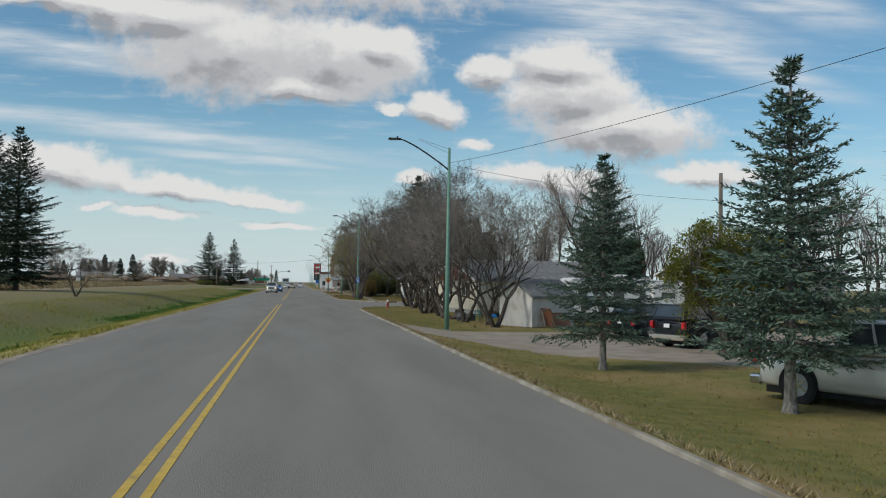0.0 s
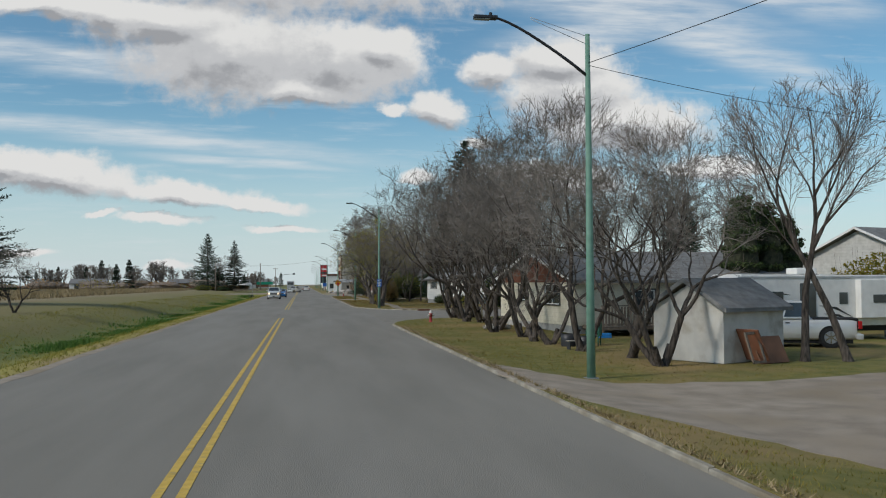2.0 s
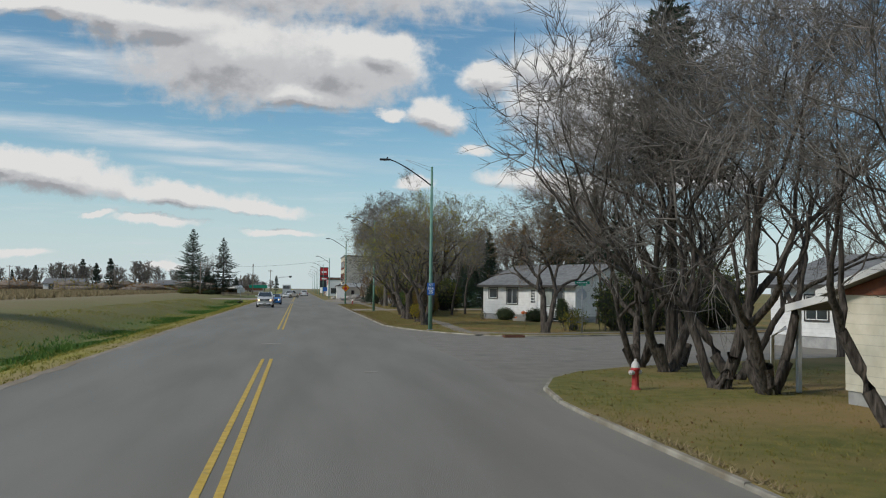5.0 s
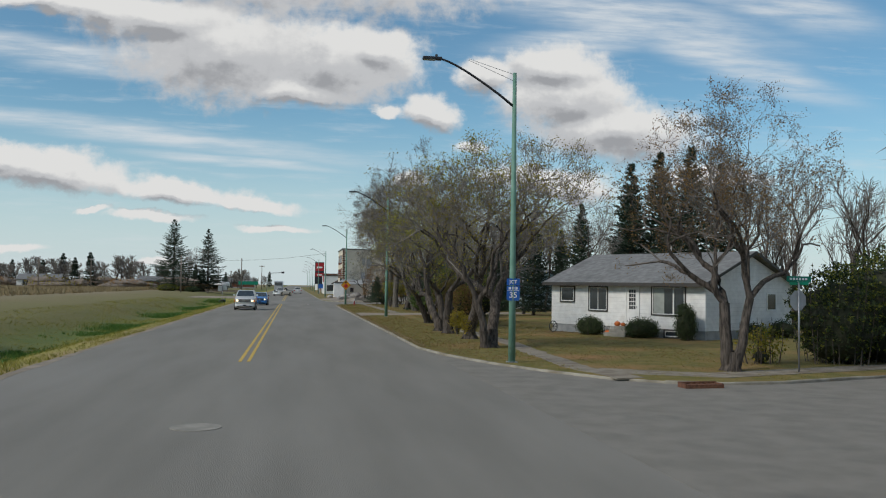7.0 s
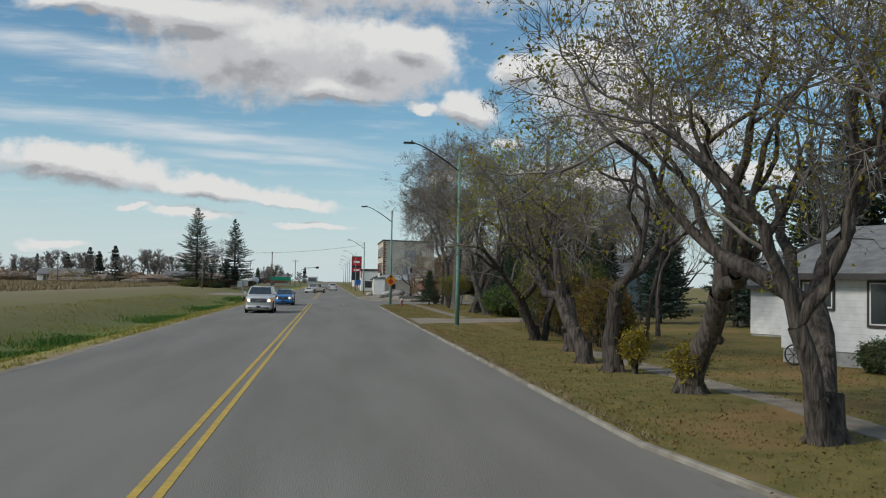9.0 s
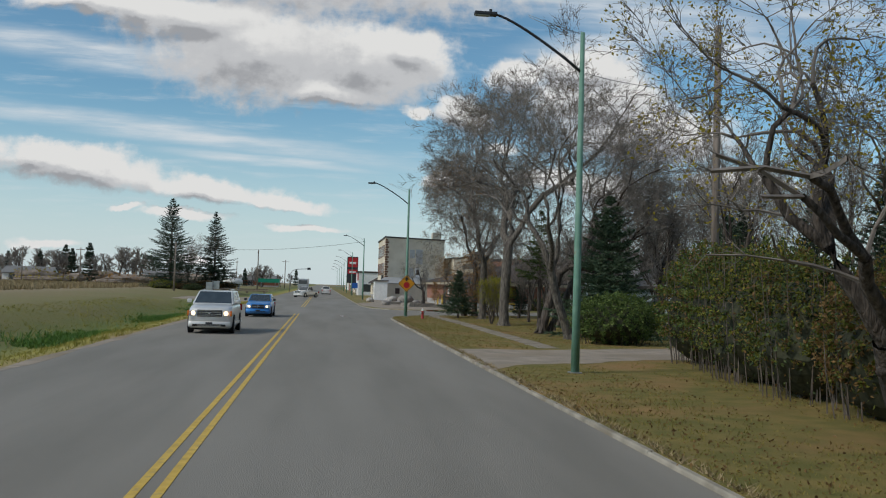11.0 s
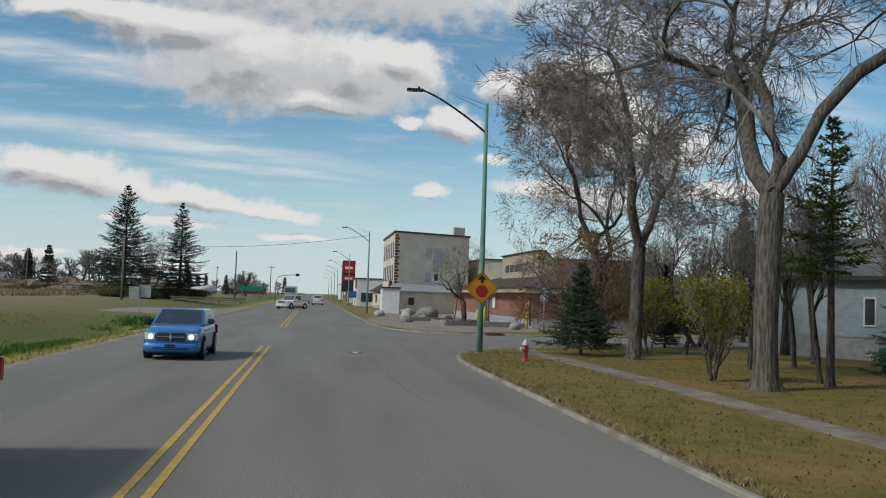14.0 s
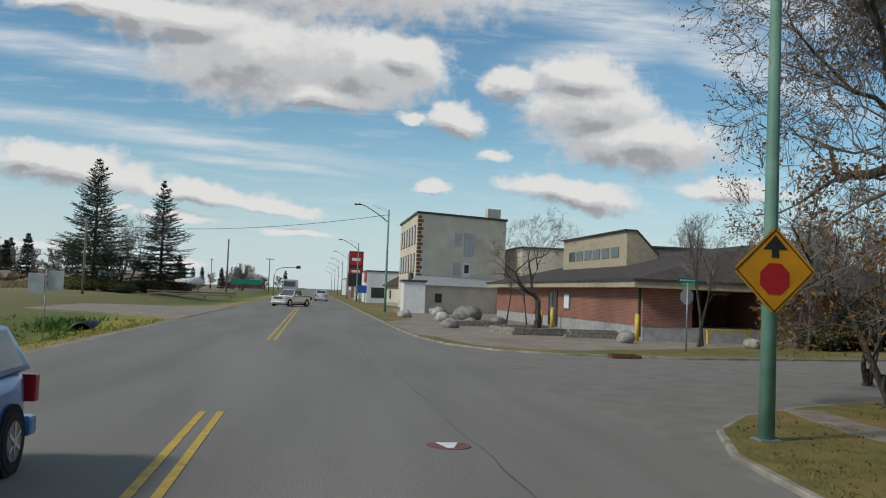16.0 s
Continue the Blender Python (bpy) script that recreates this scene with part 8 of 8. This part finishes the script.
for s in (-1, 1):
    part("plate", boxes((s * 0.36 - 0.30, s * 0.36 + 0.30, -0.05 + 0.1 * (s > 0), -0.042 + 0.1 * (s > 0), 2.0 + 0.06 * s, 2.8 + 0.06 * s), bevel=0.003), M_SIGNBACK, twin)
culvert = thing("culvert", "dark corrugated culvert end in the ditch", "culvert", (-11.6, 246.5, -0.72), 0)
v, f = [], []
n = 18
for y, r in ((0, 0.55), (0.02, 0.62), (6, 0.62), (6, 0.55), (0, 0.55)):
    for k in range(n):
        v.append((r * math.cos(2 * math.pi * k / n), y, r * math.sin(2 * math.pi * k / n)))
for j in range(4):
    for k in range(n):
        f.append((j * n + k, j * n + (k + 1) % n, (j + 1) * n + (k + 1) % n, (j + 1) * n + k))
link_mesh("pipe", v, f, M_DARK, culvert, "", True)

# yard things beside the deck
chair = thing("garden_chair", "dark green plastic garden chair on the lawn", "chair", (11.3, 73.3, LZ), -120)
M_GPLAST = plain("dark_green_plastic", (0.01, 0.09, 0.06), 0.5)
part("seat", boxes((-0.27, 0.27, -0.27, 0.27, 0.36, 0.40), bevel=0.015), M_GPLAST, chair)
part("backrest", boxes((-0.27, 0.27, 0.25, 0.30, 0.38, 0.95), bevel=0.02), M_GPLAST, chair)
for a in (-0.25, 0.25):
    part("armrest", boxes((a - 0.03, a + 0.03, -0.25, 0.28, 0.58, 0.62), bevel=0.01), M_GPLAST, chair)
    for b in (-0.24, 0.24):
        part("leg", boxes((a - 0.02, a + 0.02, b - 0.02, b + 0.02, -0.02, 0.6)), M_GPLAST, chair)
for x, y, r, h in ((10.2, 73.1, 0.3, 0.5), (10.75, 72.7, 0.27, 0.42)):
    t = thing("burn_barrel", "rusty dark steel burn barrel on the lawn", "barrel", (x, y, LZ))
    v, f = [], []
    tube(v, f, [(0, 0, -0.02), (0, 0, h * 0.5), (0, 0, h), (0, 0, h), (0, 0, 0.1)], [r, r * 1.02, r, r * 0.92, r * 0.92], 16)
    link_mesh("drum", v, f, M_DARK, t, "", True)
tub = thing("plastic_tub", "bright blue plastic tub under the deck", "tub", (13.2, 77.5, LZ))
part("basin", boxes((-0.28, 0.28, -0.2, 0.2, -0.02, 0.22), bevel=0.05), plain("bright_blue_plastic", (0.02, 0.22, 0.6), 0.4), tub)
bench = thing("low_table", "small pale garden table on the lawn", "table", (9.95, 71.4, LZ), 10)
part("tabletop", boxes((-0.32, 0.32, -0.16, 0.16, 0.31, 0.34), bevel=0.01), M_CONC, bench)
for a in (-0.33, 0.33):
    part("leg", boxes((a * 0.8 - 0.015, a * 0.8 + 0.015, -0.13, 0.13, -0.02, 0.32)), M_DARK, bench)
down = thing("gutter_pipe", "white drainpipe standing at the house corner", "drainpipe", (10.38, 91.75, LZ))
pipe("pipe", [(0, 0, -0.02), (0, 0, 1.4), (0.3, -0.1, 1.6)], [0.05, 0.05, 0.05], M_WHITE, down, "", 8)
flag = thing("flag", "red and white flag on a short staff in the yard", "flag", (15.2, 33.5, LZ), 0)
pipe("staff", [(0, 0, -0.05), (0, 0, 3.2)], [0.025, 0.02], M_WHITE, flag, "", 6)
bm = bmesh.new()
g = [[bm.verts.new((0.03 + i * 0.12, 0.05 * math.sin(i * 0.9), 2.35 + j * 0.35 - 0.03 * i)) for j in range(3)] for i in range(11)]
for i in range(10):
    for j in range(2):
        bm.faces.new((g[i][j], g[i + 1][j], g[i + 1][j + 1], g[i][j + 1]))
part("cloth", bm, M_SIGNRED, flag, "red cloth")
util = thing("utility_box", "small green utility cabinet against the house", "cabinet", (23.0, 211.6, LZ), 35)
part("case", boxes((-0.25, 0.25, -0.2, 0.2, -0.05, 0.6), bevel=0.03), plain("utility_green", (0.05, 0.22, 0.16), 0.6), util)

# ---- road details ----
M_COVER = material("dull_red_iron", (0.16, 0.07, 0.06), (0.26, 0.13, 0.11), 8, 0.85, bump=0.5)
for x, y, r, m, lab in ((1.6, 211.45, 0.30, M_COVER, "dull red manhole cover with a white painted triangle"), (-1.9, 112.1, 0.45, M_CONC, "pale round manhole cover in the asphalt"), (1.4, 98.6, 0.22, M_CONC, "pale patch round a valve in the asphalt")):
    t = thing("manhole_cover", lab, "manhole", (x, y, 0.004))
    bm = bmesh.new()
    disc(bm, pose(0, 0, -0.008), r, 0.03, 28)
    part("cover", bm, m, t)
    if m is M_COVER:
        part("paint_mark", prism([(-0.15, 0.2), (-0.04, -0.22), (0.04, -0.22), (0.15, 0.2)], 0.004, 0.012, "z"), M_WHITEPAINT, t, "white painted triangle")
for x, y, turn in ((10.35, 117.9, 4), (10.6, 230.1, 6)):
    t = thing("storm_drain", "rusty storm drain grate in the gutter", "drain", (x, y, 0.006), turn)
    part("frame", boxes((-0.55, 0.55, -0.22, -0.17, 0, 0.10), (-0.55, 0.55, 0.17, 0.22, 0, 0.14), (-0.55, -0.5, -0.17, 0.17, 0, 0.12), (0.5, 0.55, -0.17, 0.17, 0, 0.12)), M_IRON, t)
    for i in range(6):
        part("bar", boxes((-0.42 + i * 0.16, -0.36 + i * 0.16, -0.17, 0.17, 0.01, 0.09)), M_IRON, t)
# tar-sealed cracks
M_TAR = plain("tar", (0.075, 0.072, 0.068), 0.7)
rc = random.Random(3)
cr = thing("sealed_cracks", "dark sealed cracks across the asphalt", "road crack", (0, 0, 0), kind="stuff")
v, f = [], []
for y in [266]:
    x, yy = -7.0, y
    while x < 4.4:
        x2, y2 = x + rc.uniform(0.5, 1.1), yy + rc.gauss(0, 0.14)
        k = len(v)
        w = rc.uniform(0.008, 0.02)
        v += [(x, yy - w, 0.0035), (x2, y2 - w, 0.0035), (x2, y2 + w, 0.0035), (x, yy + w, 0.0035)]
        f.append((k, k + 1, k + 2, k + 3))
        x, yy = x2, y2
for x0, ya, yb in ((2.35, 196, 222), (1.4, 224, 236)):
    x, yy = x0, ya
    while yy < yb:
        x2, y2 = x + rc.gauss(0, 0.05), yy + rc.uniform(0.5, 1.0)
        k = len(v)
        w = rc.uniform(0.004, 0.012)
        v += [(x - w, yy, 0.0035), (x + w, yy, 0.0035), (x2 + w, y2, 0.0035), (x2 - w, y2, 0.0035)]
        f.append((k, k + 1, k + 2, k + 3))
        x, yy = x2, y2
link_mesh("crack", v, f, M_TAR, cr)

# ---- grass ----


def blades(name, label, spots, mat, h, w, seed, lean=0.5):
    rnd = random.Random(seed)
    v, f = [], []
    for x, y, z, k in spots:
        for _ in range(3):
            a = rnd.uniform(0, 6.28)
            hh = h * k * rnd.uniform(0.5, 1.2)
            bx, by = x + rnd.gauss(0, 0.04), y + rnd.gauss(0, 0.04)
            dx, dy = math.cos(a), math.sin(a)
            lx, ly = rnd.gauss(0, lean * hh), rnd.gauss(0, lean * hh)
            n = len(v)
            v += [(bx - dy * w, by + dx * w, z), (bx + dy * w, by - dx * w, z), (bx + lx, by + ly, z + hh)]
            f.append((n, n + 1, n + 2))
    return tagged(link_mesh(name, v, f, mat, None, label), category="grass", kind="stuff")


rg = random.Random(12)


def inside(x, y, poly):
    c = False
    for (xa, ya), (xb, yb) in zip(poly, poly[1:] + poly[:1]):
        if (ya > y) != (yb > y) and x < (xb - xa) * (y - ya) / (yb - ya) + xa:
            c = not c
    return c


LAWN1 = inset(B1, 0.2) + [(60, 111), (60, -100)]
LAWN2 = inset(B2, 0.2) + [(60, 230), (60, 128)]
HARD = [[(4.9, 57.3), (5.4, 55.3), (6.2, 53.0), (7.8, 49.7), (8.5, 47.1), (9.9, 45.3), (14, 42.2), (40, 40.6), (40, 63.3), (17, 61.9), (11, 60.2), (7.7, 60.5), (5.7, 63.5), (4.9, 64.7)],
        [(4.9, 168.3), (6.0, 170), (9.5, 172), (22, 177.6), (22, 184), (9, 178), (4.9, 177.6)]]
lawn_spots, leaf_spots = [], []
for _ in range(46000):
    y = rg.uniform(20, 219)
    x = 4.9 + 11 * rg.random() ** 1.5
    if any(inside(x, y, h) for h in HARD) or not (inside(x, y, LAWN1) or inside(x, y, LAWN2)):
        continue
    if y > 118 and abs(x - 9.0) < 0.5:
        continue
    lawn_spots.append((x, y, LZ - dip(x, y), 0.6 + 0.8 * max(0, noise.noise((x * 0.4, y * 0.3, 5)) + 0.3)))
    if 126 < y < 168 or y > 178 and rg.random() < 0.6 or rg.random() < 0.06:
        leaf_spots.append((x + rg.uniform(-0.3, 0.3), y + rg.uniform(-0.3, 0.3), LZ + 0.012 - dip(x, y)))
blades("grass", "short autumn grass of the verge", lawn_spots, M_GRASS, 0.055, 0.008, 1)
edge = [(KX + 0.14 + abs(rg.gauss(0, 0.05)), rg.uniform(18, 88), LZ, 1.0) for _ in range(1500)] + [(KX + 0.14 + abs(rg.gauss(0, 0.05)), rg.uniform(132, 205), LZ, 1.0) for _ in range(1500)]
blades("grass", "longer grass hanging over the kerb", edge, M_STRAW, 0.10, 0.012, 2, 0.9)
v, f = leaf_cards(rg, leaf_spots, 0.035, 0.02, 1)
tagged(link_mesh("fallen_leaves", [(x, y, max(z, LZ + 0.006 - dip(x, y))) for x, y, z in v], f, M_LEAFB, None, "fallen brown leaves strewn over the lawn"), category="leaves", kind="stuff")
sp = []
for _ in range(26000):
    y = rg.uniform(22, 250)
    x = -8.1 - 13 * rg.random() ** 1.2
    sp.append((x, y, ditch(x, y) - 0.01, 0.5 + 1.2 * max(0, noise.noise((x * 0.3, y * 0.12, 9)) + 0.35)))
blades("grass", "rough grass of the roadside ditch", sp, M_DITCH, 0.13, 0.016, 3)
sp = []
for _ in range(16000):
    y = rg.uniform(22, 250)
    x = -12.9 + rg.gauss(0, 0.9)
    k = noise.noise((y * 0.07, 2.0, 1.0)) + 0.5 * noise.noise((x * 0.5, y * 0.25, 1))
    if k > 0.0:
        sp.append((x, y, ditch(x, y) - 0.01, 0.5 + min(1.0, 2.5 * k)))
blades("grass", "lush green growth at the bottom of the ditch", sp, M_GREEN, 0.22, 0.035, 4)
sp = []
for _ in range(16000):
    y = rg.uniform(60, 420)
    x = -36 - 120 * rg.random() ** 1.5
    sp.append((x, y, 0.5, 1.0))
blades("grass", "tall dry grass of the field", sp, M_STRAW, 0.7, 0.09, 5, 0.3)

# things of the sloping yards stand on their ground
for o in scene.objects:
    if o.parent is None and o.type in {"EMPTY", "MESH"} and "kind" not in o and o.location.x > 4.9 and o.location.y < 96:
        o.location.z -= dip(o.location.x, o.location.y)

# the models from which trees were copied
for t in models:
    for o in (*t.children_recursive, t):
        bpy.data.objects.remove(o)
